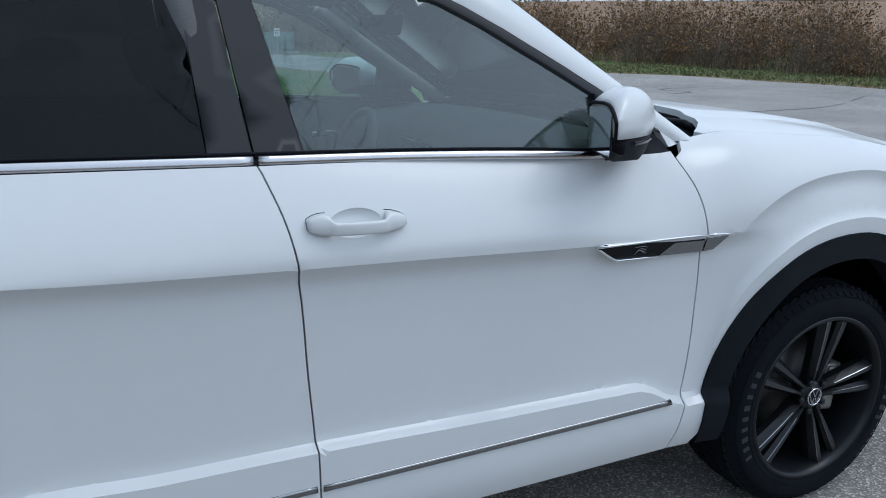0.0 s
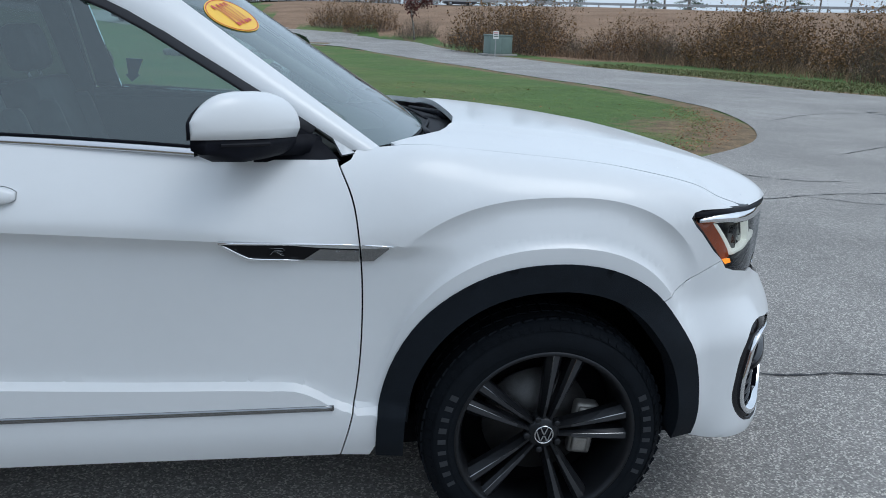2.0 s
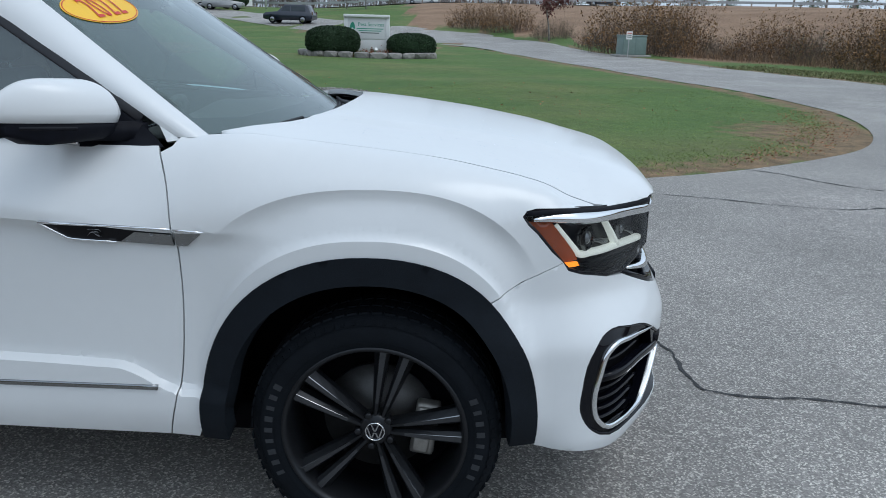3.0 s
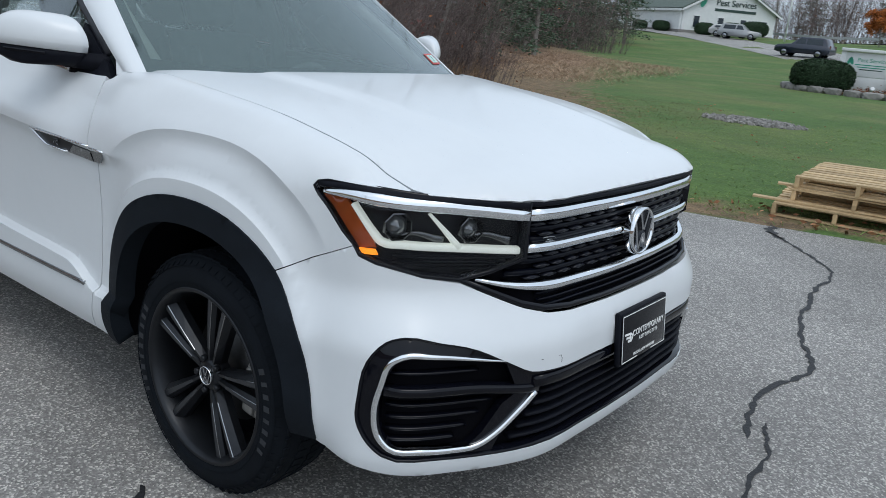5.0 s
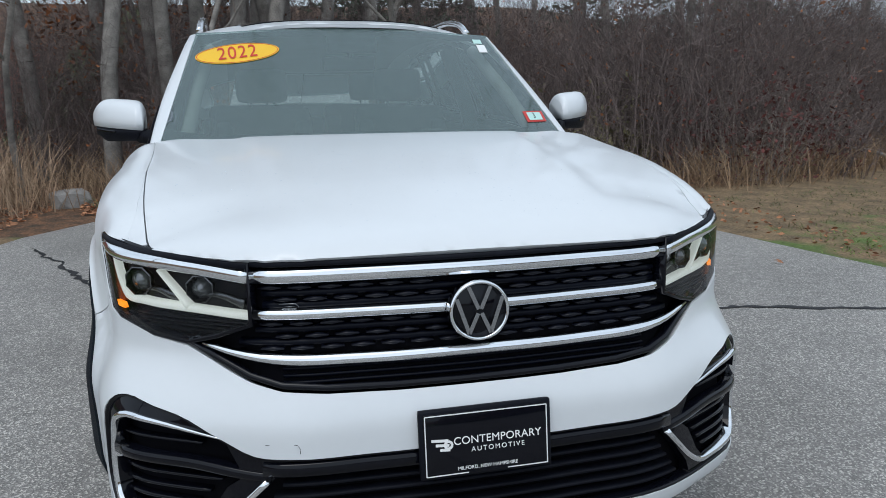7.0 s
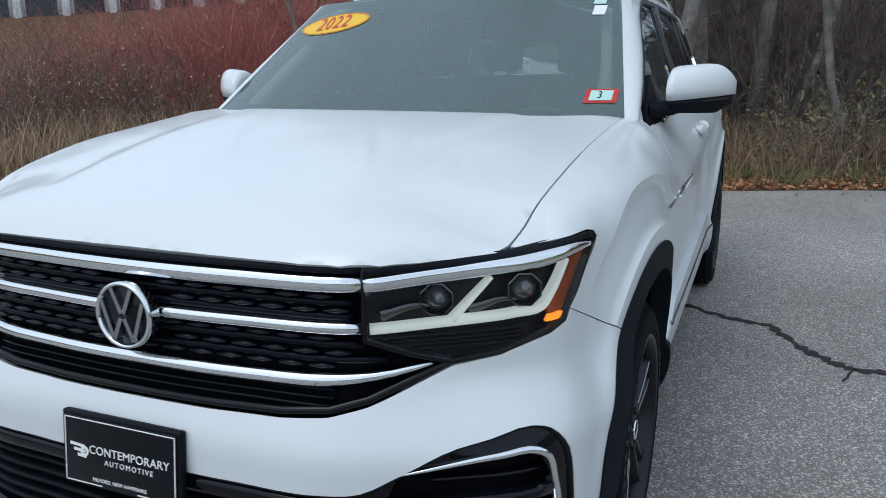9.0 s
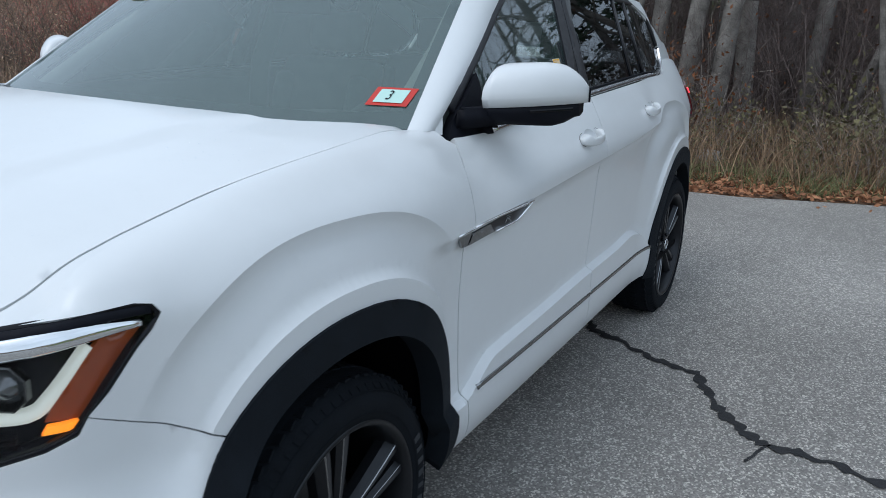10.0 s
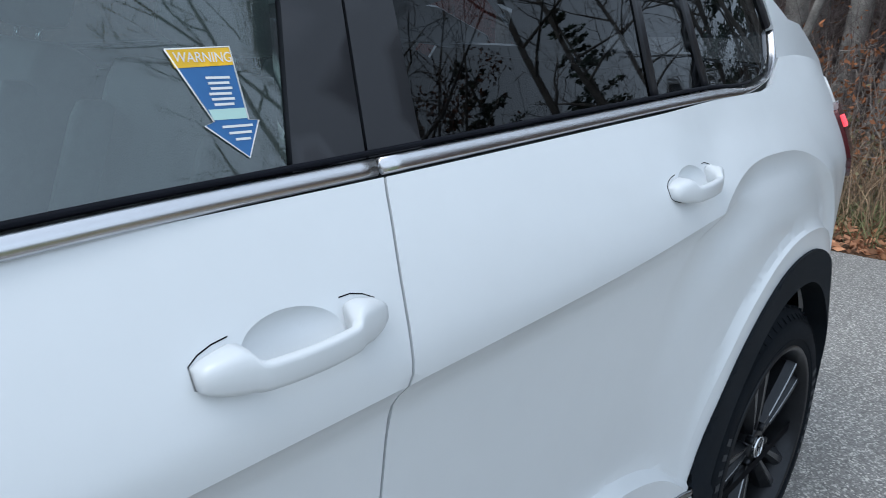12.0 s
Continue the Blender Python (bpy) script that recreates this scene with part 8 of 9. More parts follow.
# ---- hedges and shrubs along the lane ----
hedge = brush("hedge_shrub", "brown leafless hedge shrub beside the lane", 61, (2.0, 1.3), 2.3, 260, 6, mat=HEDGE_TWIG, leaves=HEDGE_LEAF, leaf_count=4200, leaf_size=0.05, lean=0.5, radius=0.009)
hp = [(22.0, 21.5, 20, 1.15), (21.6, 17.2, 80, 1.0), (21.2, 13.6, 150, 0.75), (21.4, 9.6, 200, 1.35), (22.5, 6.2, 260, 1.3), (21.8, 25.5, 300, 1.2), (20.0, 30.5, 10, 1.2), (19.2, 34.6, 60, 1.1), (22.4, 36.5, 95, 1.3), (16.4, 39.5, 120, 1.0),
      (25.5, 12, 30, 1.2), (26, 3.0, 45, 1.3), (25.5, 30, 77, 1.3), (12.3, 44.5, 240, 1.35), (10.9, 47.0, 210, 1.5), (29, 24, 140, 1.3), (3.5, 66, 40, 1.1), (0.5, 70, 140, 1.0)]
scatter(hedge, hp)
hedge2 = brush("hedge_shrub", "twiggy grey shrub beside the lane", 62, (1.6, 1.2), 1.6, 240, 7, mat=HEDGE_TWIG, lean=0.4, radius=0.008, leaves=OLIVE, leaf_count=900, leaf_size=0.035)
scatter(hedge2, [(20.6, 15.4, 0, 0.9), (20.7, 11.8, 90, 0.75), (20.6, 19.4, 180, 0.9), (20.6, 23.6, 45, 1.0), (17.9, 37.2, 200, 1.0), (14.6, 41.4, 120, 0.9), (9.3, 52, 60, 1.0), (6.8, 60, 20, 1.0), (23.6, 40, 60, 1.3), (18.8, 42, 10, 1.2)])
lane_verge = [(17.6, 10.4), (16.6, 17), (14.7, 22), (11.6, 32.6), (13.8, 33.5), (18.6, 23), (20.0, 12)]
tufts("lawn_grass", "green verge beside the lane", 48, strewn(1500, lane_verge, 48), 0.09, 7, DULL_BLADE, 0.02, 0.25, 0.5)
tufts("tall_dry_grass", "dry stalks between the hedge shrubs", 49, strewn(420, [(20.2, 10), (19.4, 22), (16.6, 34), (12, 42), (14, 45), (20, 35), (23, 20), (23, 8)], 49), 0.55, 8, REED, 0.010, 0.3, 0.25)
redtree = tree("leafy_tree", "small tree with dull red leaves by the lane", 15, 4.2, 0.07, 1.7, leaves=MAROON, leaf_count=2400, leaf_size=0.09, start=0.3, kids=(12, 6, 4))
redtree.matrix_basis = spot(6.4, 58, 0, 1.0)
orangetree = tree("leafy_tree", "small tree in bright orange leaf", 16, 4.5, 0.08, 2.0, leaves=ORANGE, leaf_count=5200, leaf_size=0.13, start=0.2, kids=(14, 6, 5))
scatter(orangetree, [(-13.0, 96, 0, 1.0), (-15.5, 97, 120, 0.8)])
fartree = tree("bare_tree", "bare roadside tree far off", 17, 9, 0.12, 3.2, start=0.2, kids=(12, 5, 4))
places = [(7, 128, 0, 1.2)]
for i in range(34):
    places.append((-60 + i * 6.2 + rnd.random() * 4, 138 + rnd.random() * 16 - 0.35 * max(0, i - 12) * 6, rnd.random() * 360, 1.1 + 0.6 * rnd.random()))
scatter(fartree, places)
copy_thing(fir, spot(0, 150, 0, 1.4))
for i in range(16):
    copy_thing(fir, spot(-75 + i * 11 + rnd.random() * 6, 150 + rnd.random() * 10, rnd.random() * 360, 1.2 + 0.6 * rnd.random()))

# ---- things on the lawn ----
def pallet(label, m, seed):
    """A timber pallet: three notched stringers, top deck boards and bottom boards."""
    rng = random.Random(seed)
    p = thing("pallet", label, "pallet", "stacked pallets", m)
    L, W = 1.20, 1.06
    for x in (-W / 2 + 0.02, 0, W / 2 - 0.02):
        bm = bmesh.new()
        box(bm, (0.038, L, 0.048), pose(x, 0, 0.084), 0.003)
        for y, ln in ((-L / 2 + 0.09, 0.18), (0, 0.42), (L / 2 - 0.09, 0.18)):
            box(bm, (0.0375, ln, 0.052), pose(x, y, 0.044), 0.003)
        part("stringer", bm, PINEWOOD, p, smooth=False)
    n = 9
    for i in range(n):
        y = -L / 2 + 0.045 + (L - 0.09) * i / (n - 1)
        part("deck_board", box_mesh((W + rng.uniform(-0.01, 0.012), 0.084 + 0.012 * rng.random(), 0.017), pose(rng.uniform(-0.01, 0.01), y, 0.1175, 0, rng.uniform(-0.25, 0.25), rng.uniform(-0.7, 0.7)), 0.002), PINEWOOD, p, smooth=False)
    for y in (-L / 2 + 0.05, -0.02, L / 2 - 0.05):
        part("bottom_board", box_mesh((W, 0.09, 0.016), pose(0, y, 0.009, 0, 0, rng.uniform(-0.6, 0.6)), 0.002), PINEWOOD, p, smooth=False)
    return p


PZ = hill(1.8, 5.9)
pallet("raw pine pallet lying on the grass edge", pose(1.79, 5.86, PZ + 0.004, 0, 0, 9), 1)
pallet("raw pine pallet on top of another, skewed", pose(1.93, 5.99, PZ + 0.133, 0, 0, 6), 2)
pallet("raw pine pallet topping the stack", pose(1.98, 5.97, PZ + 0.275, 1.2, -1.5, 2), 3)
for i, (x, y, z, rx, ry, rz, ln) in enumerate(((2.62, 5.75, 0.17, 0, 17, 24, 0.75), (1.62, 5.36, 0.140, 0, 0.4, 12, 0.95), (1.75, 5.52, 0.268, 0, 0.8, 14, 0.9))):
    b = link_mesh("plank", box_mesh((ln, 0.09, 0.018), pose(x, y, PZ + z, rx, ry, rz), 0.003), PINEWOOD, smooth=False)
    tagged(b, "loose pine board leaning on the pallets" if i == 0 else "loose pine board between the pallets", "plank", "loose planks")
tagged(link_mesh("wood_scrap", box_mesh((0.16, 0.07, 0.02), pose(2.85, 5.45, PZ + 0.012, 0, 0, 30), 0.003), PINEWOOD, smooth=False), "small pale wood scrap on the verge", "wood")

# gravel patch in the lawn
bm = bmesh.new()
rg = random.Random(9)
for i in range(420):
    a, r = rg.random() * math.tau, math.sqrt(rg.random())
    x, y = -1.75 + 1.05 * r * math.cos(a), 14.25 + 0.8 * r * math.sin(a)
    s = rg.uniform(0.05, 0.10)
    box(bm, (s, s * 0.8, s * 0.6), Matrix.Translation((x, y, hill(x, y) + 0.02 + 0.05 * (1 - r))) @ pose(0, 0, 0, rg.random() * 90, rg.random() * 90, rg.random() * 90))
tagged(link_mesh("gravel", bm, STONE, smooth=False), "patch of pale stones in the lawn", "gravel", kind="stuff")

# monument sign with stones and clipped shrubs
SX, SY = -3.5, 32.6
SM = spot(SX, SY, 4, 1.17, 0.0)
sign = thing("monument_sign", "white painted business sign with green lettering on a lawn", "sign", at=SM)
part("sign_panel", box_mesh((1.42, 0.10, 0.78), pose(0, 0, 1.02), 0.01), SIDING, sign)
part("sign_cornice", box_mesh((1.72, 0.30, 0.10), pose(0, 0, 1.47), 0.02), SIDING, sign, "white cornice")
for sx in (-0.78, 0.78):
    part("sign_post", box_mesh((0.14, 0.16, 1.42), pose(sx, 0, 0.71), 0.01), SIDING, sign)
part("sign_base", box_mesh((1.42, 0.08, 0.45), pose(0, 0, 0.40), 0.01), SIDING, sign)
letters("sign_word", "Pest Services", 0.185, GREEN_PRINT, sign, pose(0.16, -0.056, 1.16, 90, 0, 0), 0.002)
for i in range(3):
    part("small_print", box_mesh((1.0 - 0.15 * i, 0.004, 0.03), pose(0.12, -0.053, 1.01 - 0.075 * i)), GREEN_PRINT if i < 2 else DARK_PRINT, sign, "row of small green print", False)
bm = bmesh.new()
for sx, rot in ((-0.56, 25), (-0.50, -20)):
    r = bmesh.ops.create_circle(bm, cap_ends=True, segments=20, radius=0.1)
    bmesh.ops.transform(bm, matrix=pose(sx, -0.054, 1.12, 90, rot, 0) @ Matrix.Diagonal((0.55, 1.35, 1, 1)), verts=r["verts"])
part("sign_emblem", bm, GREEN_PRINT, sign, "green leaf emblem", False)
rs = random.Random(3)
for i in range(13):
    t = i / 12
    a = math.pi * (1.02 + 0.96 * t)
    x, y = SX + 0.05 + 2.85 * math.cos(a), SY - 0.2 + 1.55 * math.sin(a)
    bm = bmesh.new()
    rock(bm, (0.74 + 0.24 * rs.random(), 0.50, 0.42), spot(x, y, math.degrees(a) + 90, 1.0, 0.11), i + 20)
    tagged(link_mesh("edging_stone", bm, STONE, smooth=False), "rough granite stone edging the sign's bed", "rock", "stones round the sign bed")


def clipped_bush(label, x, y, w, d, h, seed):
    """A clipped shrub: many small leaf clumps over a rounded block."""
    rng = np.random.default_rng(seed)
    n = 9000
    u = rng.normal(size=(n, 3))
    u /= np.linalg.norm(u, axis=1, keepdims=True)
    u = np.sign(u) * np.abs(u) ** 0.78
    c = u * np.array([w / 2, d / 2, h / 2]) * (0.93 + 0.08 * rng.random((n, 1)))
    c[:, 2] += h * 0.5
    c = c[c[:, 2] > 0.02]
    b1 = quads(c, 0.042, rng)
    core = bmesh.new()
    bmesh.ops.create_icosphere(core, subdivisions=3, radius=0.5)
    for q in core.verts:
        u = q.co.normalized()
        q.co = [math.copysign(abs(a) ** 0.78, a) * k * 0.47 for a, k in zip(u, (w, d, h))]
        q.co.z += h * 0.5
    v = np.array([q.co for q in core.verts])
    core.verts.index_update()
    f = [[q.index for q in fc.verts] for fc in core.faces]
    core.free()
    me = bpy.data.meshes.new("clipped_shrub")
    o = len(b1[0])
    me.from_pydata(b1[0].tolist() + v.tolist(), [], b1[1].tolist() + [[q + o for q in fc] for fc in f])
    me.materials.append(YEW)
    ob = new("clipped_shrub", me)
    ob.matrix_basis = spot(x, y, 5, 1.0, 0.0)
    tagged(ob, label, "shrub", "clipped shrubs by the sign")


clipped_bush("dark green rounded shrub before the sign", SX - 1.35, SY - 0.85, 2.35, 1.6, 1.28, 1)
clipped_bush("dark green low clipped shrub beside the sign", SX + 2.0, SY - 0.25, 2.15, 1.4, 1.05, 2)
bed = brush("bed_plant", "withered reddish bedding plants round the sign", 71, (1.0, 0.4), 0.35, 160, 3, mat=RED_TWIG, leaves=RUST, leaf_count=900, leaf_size=0.035)
bed.matrix_basis = spot(SX + 0.5, SY - 0.75, 0, 1.0, 0.0)
spotl = thing("spot_lamp", "small white ground spot lamp for the sign", "lamp", at=spot(SX + 0.55, SY - 1.2, 30, 1.0, 0.0))
bm = bmesh.new()
lathe(bm, [(0.0001, 0.10), (0.05, 0.09), (0.07, 0.0), (0.075, -0.10), (0.06, -0.11), (0.0001, -0.08)], 20, pose(0, 0, 0.33, -30, 0, 0))
part("lamp_head", bm, SIDING, spotl)
bm = bmesh.new()
tube(bm, [(0, 0, 0), (0, 0, 0.28)], 0.02, 8)
part("lamp_stake", bm, GALV, spotl)

# utility cabinet by the lane with a small post sign
ux, uy = 9.75, 42.4
cab = thing("utility_cabinet", "grey-green steel utility cabinet on a concrete pad", "cabinet", at=spot(ux, uy, 12, 1.0, 0.0))
part("cabinet_body", box_mesh((1.35, 1.0, 1.02), pose(0, 0, 0.58), 0.03), BOX_GREEN, cab)
part("cabinet_lid", box_mesh((1.42, 1.06, 0.07), pose(0, 0, 1.12), 0.02), BOX_GREEN, cab)
for sx in (-0.33, 0.33):
    part("cabinet_door", box_mesh((0.60, 0.02, 0.86), pose(sx, -0.508, 0.58), 0.01), BOX_GREEN, cab)
part("concrete_pad", box_mesh((1.8, 1.5, 0.12), pose(0, 0, 0.05), 0.02), CONCRETE, cab)
post = thing("post_sign", "small white notice on a thin post", "sign", at=spot(ux - 0.35, uy - 1.1, 8, 1.0, 0.0))
part("post", box_mesh((0.05, 0.03, 1.3), pose(0, 0, 0.65)), GALV, post, smooth=False)
part("notice", box_mesh((0.32, 0.02, 0.42), pose(0, -0.03, 1.15), 0.004), WHITE_PLASTIC, post, smooth=False)
for i in range(3):
    part("print_bar", box_mesh((0.24, 0.004, 0.04), pose(0, -0.042, 1.26 - 0.10 * i)), RED_PRINT if i == 0 else DARK_PRINT, post, "bar of small print", False)

# ---- the white gabled office ----
A0 = Vector((-39.7, 100.3, 0))
BU, BW = Vector((-0.8, 0.6, 0)), Vector((0.6, 0.8, 0))
BZ = hill(-39.7, 100.3) - 0.2
BM = Matrix(((BU.x, BW.x, 0, A0.x), (BU.y, BW.y, 0, A0.y), (0, 0, 1, BZ), (0, 0, 0, 1)))
office = thing("office_building", "white gabled office with a grey-green roof and slim windows", "building", at=BM)
LN, WD, WH, AP = 17.5, 13.9, 3.4, 7.0


def plate(pts, thick, mat, parent, name, label=""):
    """A flat slab from a polygon of 3D points."""
    bm = bmesh.new()
    p = [Vector(q) for q in pts]
    n = (p[1] - p[0]).cross(p[2] - p[0]).normalized() * thick
    a, b = [bm.verts.new(q) for q in p], [bm.verts.new(q + n) for q in p]
    bm.faces.new(a)
    bm.faces.new(b[::-1])
    for i in range(len(p)):
        j = (i + 1) % len(p)
        bm.faces.new((a[i], a[j], b[j], b[i]))
    bmesh.ops.recalc_face_normals(bm, faces=bm.faces)
    return part(name, bm, mat, parent, label, False)


plate([(0, 0, 0.6), (0, WD, 0.6), (0, WD, WH), (0, WD / 2, AP), (0, 0, WH)], 0.25, SIDING, office, "gable_wall")
plate([(0.25, 0, 0.6), (LN, 0, 0.6), (LN, 0, WH), (0.25, 0, WH)], 0.25, SIDING, office, "side_wall")
plate([(-0.02, -0.02, -1.5), (LN, -0.02, -1.5), (LN, -0.02, 0.6), (-0.02, -0.02, 0.6)], 0.3, STONE, office, "plinth", "grey stone plinth")
plate([(-0.02, 0.0, -1.5), (-0.02, WD, -1.5), (-0.02, WD, 0.6), (-0.02, 0, 0.6)], 0.3, STONE, office, "plinth", "grey stone plinth")
plate([(-0.5, -0.5, WH - 0.25), (LN + 0.4, -0.5, WH - 0.25), (LN + 0.4, WD / 2, AP + 0.05), (-0.5, WD / 2, AP + 0.05)], 0.2, ROOFING, office, "roof_slope", "grey-green shingled slope")
plate([(-0.5, WD + 0.5, WH - 0.25), (LN + 0.4, WD + 0.5, WH - 0.25), (LN + 0.4, WD / 2, AP + 0.05), (-0.5, WD / 2, AP + 0.05)], -0.2, ROOFING, office, "roof_slope", "grey-green shingled slope")
for sgn, y0 in ((1, -0.5), (-1, WD + 0.5)):
    plate([(-0.56, y0, WH - 0.22), (-0.56, y0, WH - 0.47), (-0.56, WD / 2, AP - 0.20), (-0.56, WD / 2, AP + 0.05)], 0.08, SIDING, office, "barge_board")
plate([(-0.5, -0.55, WH - 0.5), (LN, -0.55, WH - 0.5), (LN, -0.55, WH - 0.2), (-0.5, -0.55, WH - 0.2)], 0.08, SIDING, office, "eaves_board")
for y in (2.0, 5.6, 9.0, 12.2):
    w = part("window", box_mesh((0.10, 1.0, 1.6), pose(-0.03, y, 1.75), 0.01), SIDING, office)
    part("pane", box_mesh((0.04, 0.82, 1.4), pose(-0.08, y, 1.75)), WINDOW_DARK, w, smooth=False)
for x in (1.1, 3.4, 4.6, 5.8, 8.4, 11.0, 13.2, 15.6):
    w = part("window", box_mesh((0.62, 0.10, 1.8), pose(x, -0.03, 1.75), 0.01), SIDING, office)
    part("pane", box_mesh((0.46, 0.04, 1.6), pose(x, -0.08, 1.75)), WINDOW_DARK, w, smooth=False)
letters("wall_word", "Pest Services", 1.15, DARK_PRINT, office, Matrix.Translation((-0.06, 7.6, 4.35)) @ pose(0, 0, 0, 90, 0, -90) @ Matrix.Diagonal((-1, 1, 1, 1)), 0.04)
part("small_print", box_mesh((0.04, 6.2, 0.32), pose(-0.04, 7.6, 3.45)), DARK_PRINT, office, "line of small dark print", False)
bm = bmesh.new()
r = bmesh.ops.create_circle(bm, cap_ends=True, segments=20, radius=0.62)
bmesh.ops.transform(bm, matrix=pose(-0.07, 2.7, 4.25, 0, -90, 0) @ pose(0, 0, 0, 0, 0, 25) @ Matrix.Diagonal((1.15, 0.6, 1, 1)), verts=r["verts"])
part("wall_emblem", bm, GREEN_PRINT, office, "green leaf emblem", False)
pole = thing("flagpole", "tall white flagpole on the office lawn", "flagpole", at=spot(-25.5, 97, 0, 1.0, 0.0))
bm = bmesh.new()
tube(bm, [(0, 0, 0), (0, 0, 10)], [0.09, 0.05], 10)
part("pole", bm, SIDING, pole)
for i, (x, y, s) in enumerate(((-44, 104, 0.9), (-37, 101.5, 1.0), (-34.5, 104, 1.1), (-32, 105, 1.3), (-48, 106, 0.8))):
    clipped_bush("dark foundation shrub by the office wall", x + 1.2, y - 3.0, 2.6 * s, 2.0 * s, 1.5 * s, 10 + i)


# ---- far vehicles ----
def far_car(label, x, y, turn, colour, kindname="car", high=1.7, ln=4.7):
    """A parked vehicle seen from far off: body, cabin, windows, wheels, lamps."""
    c = thing(kindname, label, "car", at=spot(x, y, turn, 1.0, 0.02))
    paint = material("far_paint", colour, 0.3, var=0.1, scale=3, coat=0.6)
    h = ln / 2
    prof = [(-h, 0.45), (-h, 0.95), (-h + 0.15, 1.02), (-h + 0.45, high - 0.06), (-h + 0.8, high), (0.25, high), (0.95, 1.08), (h - 0.25, 0.95), (h, 0.72), (h, 0.42), (h - 0.4, 0.30), (-h + 0.4, 0.30)]
    bm = bmesh.new()
    rows = []
    for yy, k in ((-0.92, 0.94), (-0.86, 1.0), (0.86, 1.0), (0.92, 0.94)):
        rows.append([bm.verts.new((px, yy * (1 if pz < 1.1 else 0.80), 0.3 + (pz - 0.3) * (k if pz > 1.0 else 1))) for px, pz in prof])
    for a, b in zip(rows, rows[1:]):
        for k in range(len(prof)):
            bm.faces.new((a[k], a[(k + 1) % len(prof)], b[(k + 1) % len(prof)], b[k]))
    bm.faces.new(rows[0][::-1])
    bm.faces.new(rows[-1])
    bmesh.ops.recalc_face_normals(bm, faces=bm.faces)
    part("car_body", bm, paint, c)
    for sg in (1, -1):
        for x0, x1 in ((-h + 0.62, -0.35), (-0.27, 0.62)):
            vs = [(x0, sg * 0.90, 1.10), (x1, sg * 0.90, 1.10), (min(x1, 0.30), sg * 0.765, high - 0.14), (x0 + 0.08, sg * 0.765, high - 0.14)]
            bm = bmesh.new()
            bm.faces.new([bm.verts.new(q) for q in vs])
            part("side_window", bm, WINDOW_DARK, c, smooth=False)
        for wx in (-h + 0.9, h - 0.9):
            bm = bmesh.new()
            lathe(bm, [(0.0001, -0.11), (0.22, -0.11), (0.24, -0.12), (0.34, -0.11), (0.36, 0.0), (0.34, 0.10), (0.0001, 0.10)], 24, pose(wx, sg * 0.86, 0.36))
            w = part("wheel", bm, RUBBER, c)
            bm = bmesh.new()
            disc(bm, 0.22, 0.03, pose(wx, sg * 0.975, 0.36, 0 if sg > 0 else 180, 0, 0), 20)
            part("hub_cap", bm, DARK_CHROME, w)
        part("lamp", box_mesh((0.06, 0.3, 0.14), pose(h - 0.03, sg * 0.66, 0.80), 0.01), LAMP_SILVER, c)
        part("tail_lamp", box_mesh((0.06, 0.2, 0.3), pose(-h + 0.02, sg * 0.74, 0.95), 0.01), RED_LENS, c)
    bm = bmesh.new()
    bm.faces.new([bm.verts.new(q) for q in ((0.98, -0.78, 1.10), (0.98, 0.78, 1.10), (0.34, 0.68, high - 0.06), (0.34, -0.68, high - 0.06))])
    part("windscreen", bm, WINDOW_DARK, c, smooth=False)


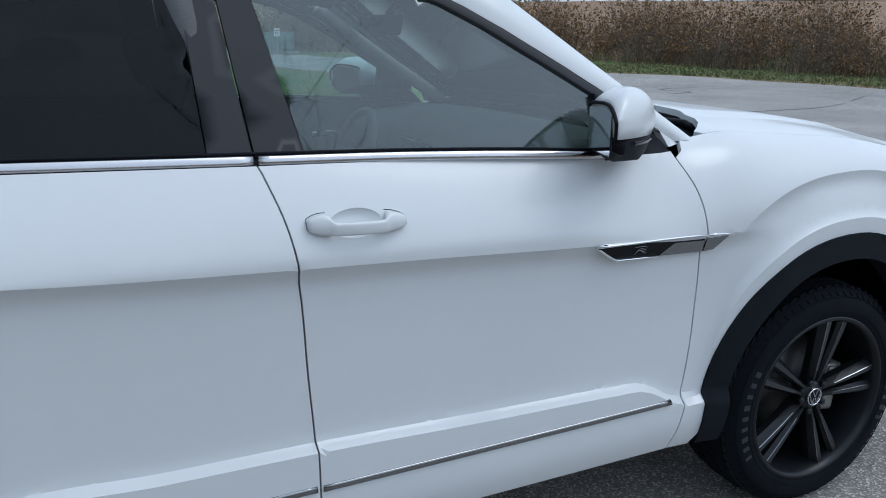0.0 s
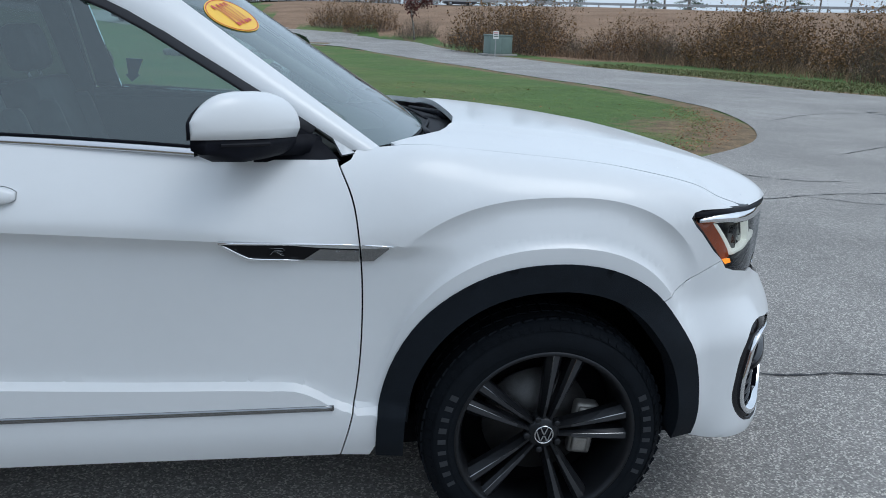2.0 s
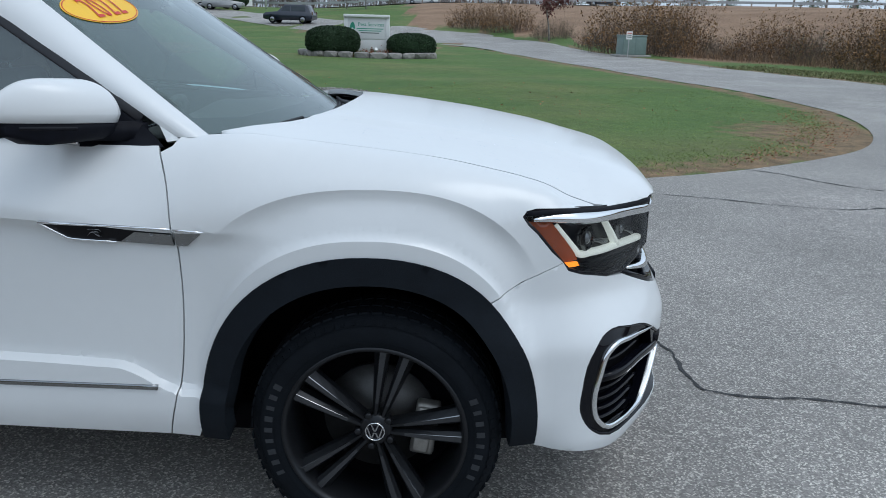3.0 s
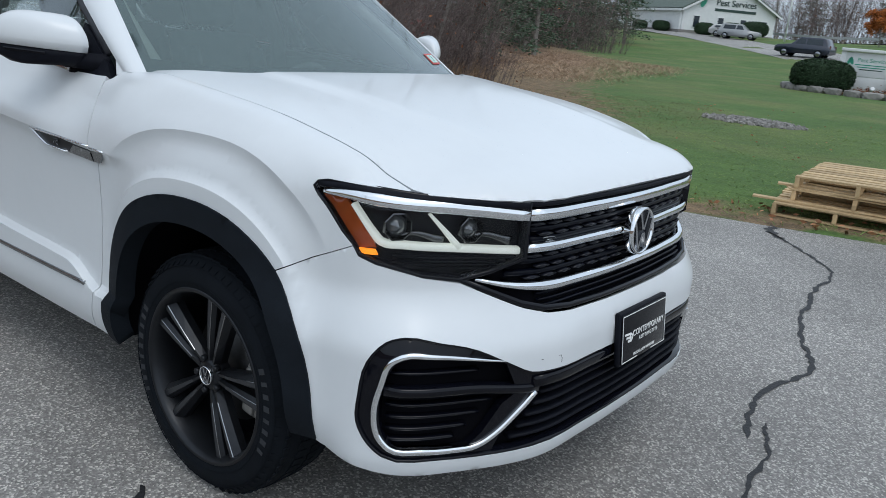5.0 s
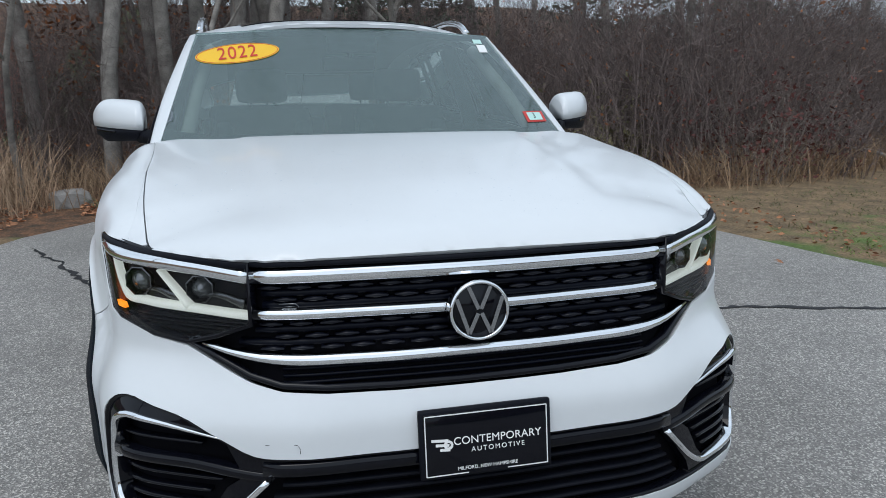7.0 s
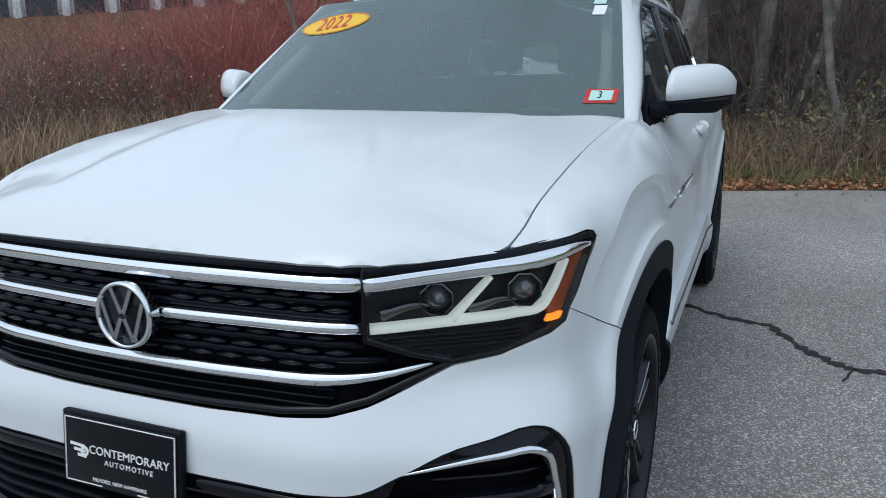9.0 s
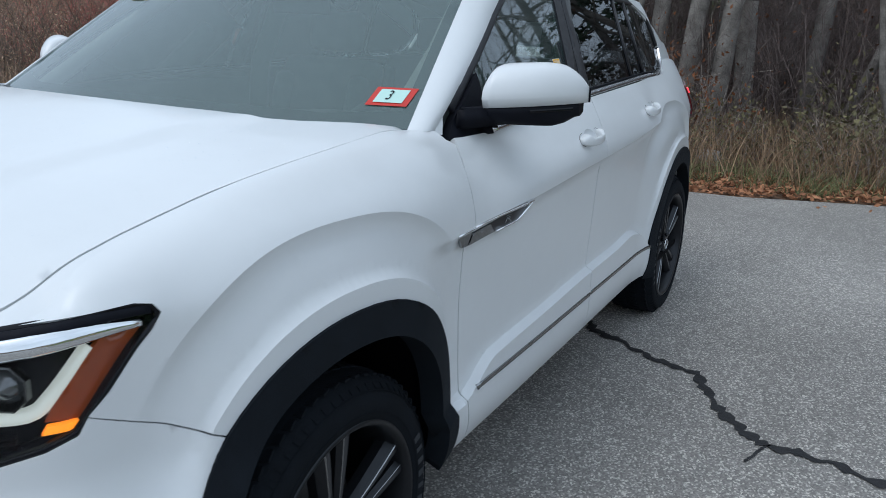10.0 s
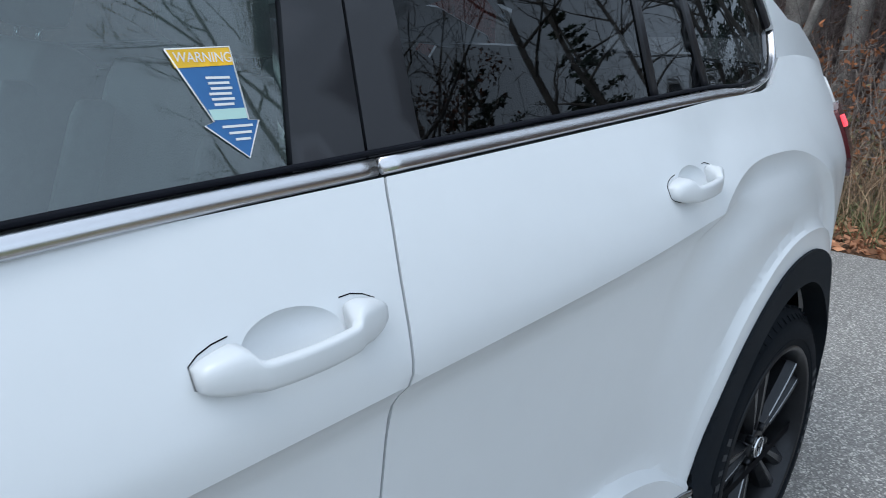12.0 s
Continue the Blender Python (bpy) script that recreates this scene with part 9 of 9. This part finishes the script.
far_car("dark blue SUV parked by the lane far off", -16.8, 73.5, 176, (0.012, 0.018, 0.035))
far_car("silver SUV parked before the office", -29.5, 93, 8, (0.30, 0.31, 0.32))
far_car("pale sedan parked before the office", -31.5, 95.5, 10, (0.55, 0.55, 0.54), high=1.45)
far_car("white car on the far road", 2, 118, 180, (0.7, 0.7, 0.7), high=1.45)
far_car("white van on the far road", -8, 119, 180, (0.65, 0.66, 0.68), high=1.9)
far_car("dark car on the far road", 18, 115, 180, (0.05, 0.05, 0.06), high=1.5)

# the far road on its bank, with a guard rail
RP = [(-60, 124), (-30, 121), (-8, 118.5), (18, 114.5), (45, 104), (70, 84), (95, 60), (120, 30)]
bm = bmesh.new()
prev = None
for x, y in spline(RP, 6):
    z = hill(x, y) + 0.10
    row = [bm.verts.new((x - 2.5, y - 4, z)), bm.verts.new((x + 2.5, y + 4, z))]
    if prev:
        bm.faces.new((prev[0], row[0], row[1], prev[1]))
    prev = row
bmesh.ops.recalc_face_normals(bm, faces=bm.faces)
tagged(link_mesh("road", bm, ASPHALT), "far grey road along the bank", "road", kind="structure")
rail = thing("guard_rail", "galvanised guard rail along the far road", "guard rail")
pts = [(x - 2.2, y - 4.6, hill(x, y) + 0.72) for x, y in spline(RP, 10)]
for a, b in zip(pts, pts[1:]):
    d = Vector(b) - Vector(a)
    m = Matrix.Translation((Vector(a) + Vector(b)) / 2) @ pose(0, 0, 0, 0, 0, math.degrees(math.atan2(d.y, d.x)))
    part("rail_beam", box_mesh((d.length + 0.02, 0.06, 0.31), m), GALV, rail, smooth=False)
for q in pts:
    part("rail_post", box_mesh((0.15, 0.12, 1.0), pose(q[0], q[1] + 0.1, q[2] - 0.35)), TWIG, rail, smooth=False)

# ---- the glazed office south-west, behind the dogwoods ----
GM = Matrix.Translation((-41, -47, hill(-41, -47) - 1.5)) @ pose(0, 0, 0, 0, 0, -42)
glassy = thing("glass_building", "pale office block with tall windows behind the trees", "building", at=GM)
part("block", box_mesh((46, 16, 11), pose(0, -9, 5.5), 0.05), SIDING, glassy)
for i in range(14):
    x = -21 + i * 3.2
    for z in (2.2, 5.6, 8.8):
        w = part("window", box_mesh((2.4, 0.2, 2.3), pose(x, -0.98, z), 0.02), GALV, glassy)
        part("pane", box_mesh((2.1, 0.05, 2.0), pose(x, -0.86, z)), WINDOW_DARK, w, smooth=False)
    part("column", box_mesh((0.5, 0.5, 11), pose(x + 1.6, -0.7, 5.5), 0.03), SIDING, glassy)
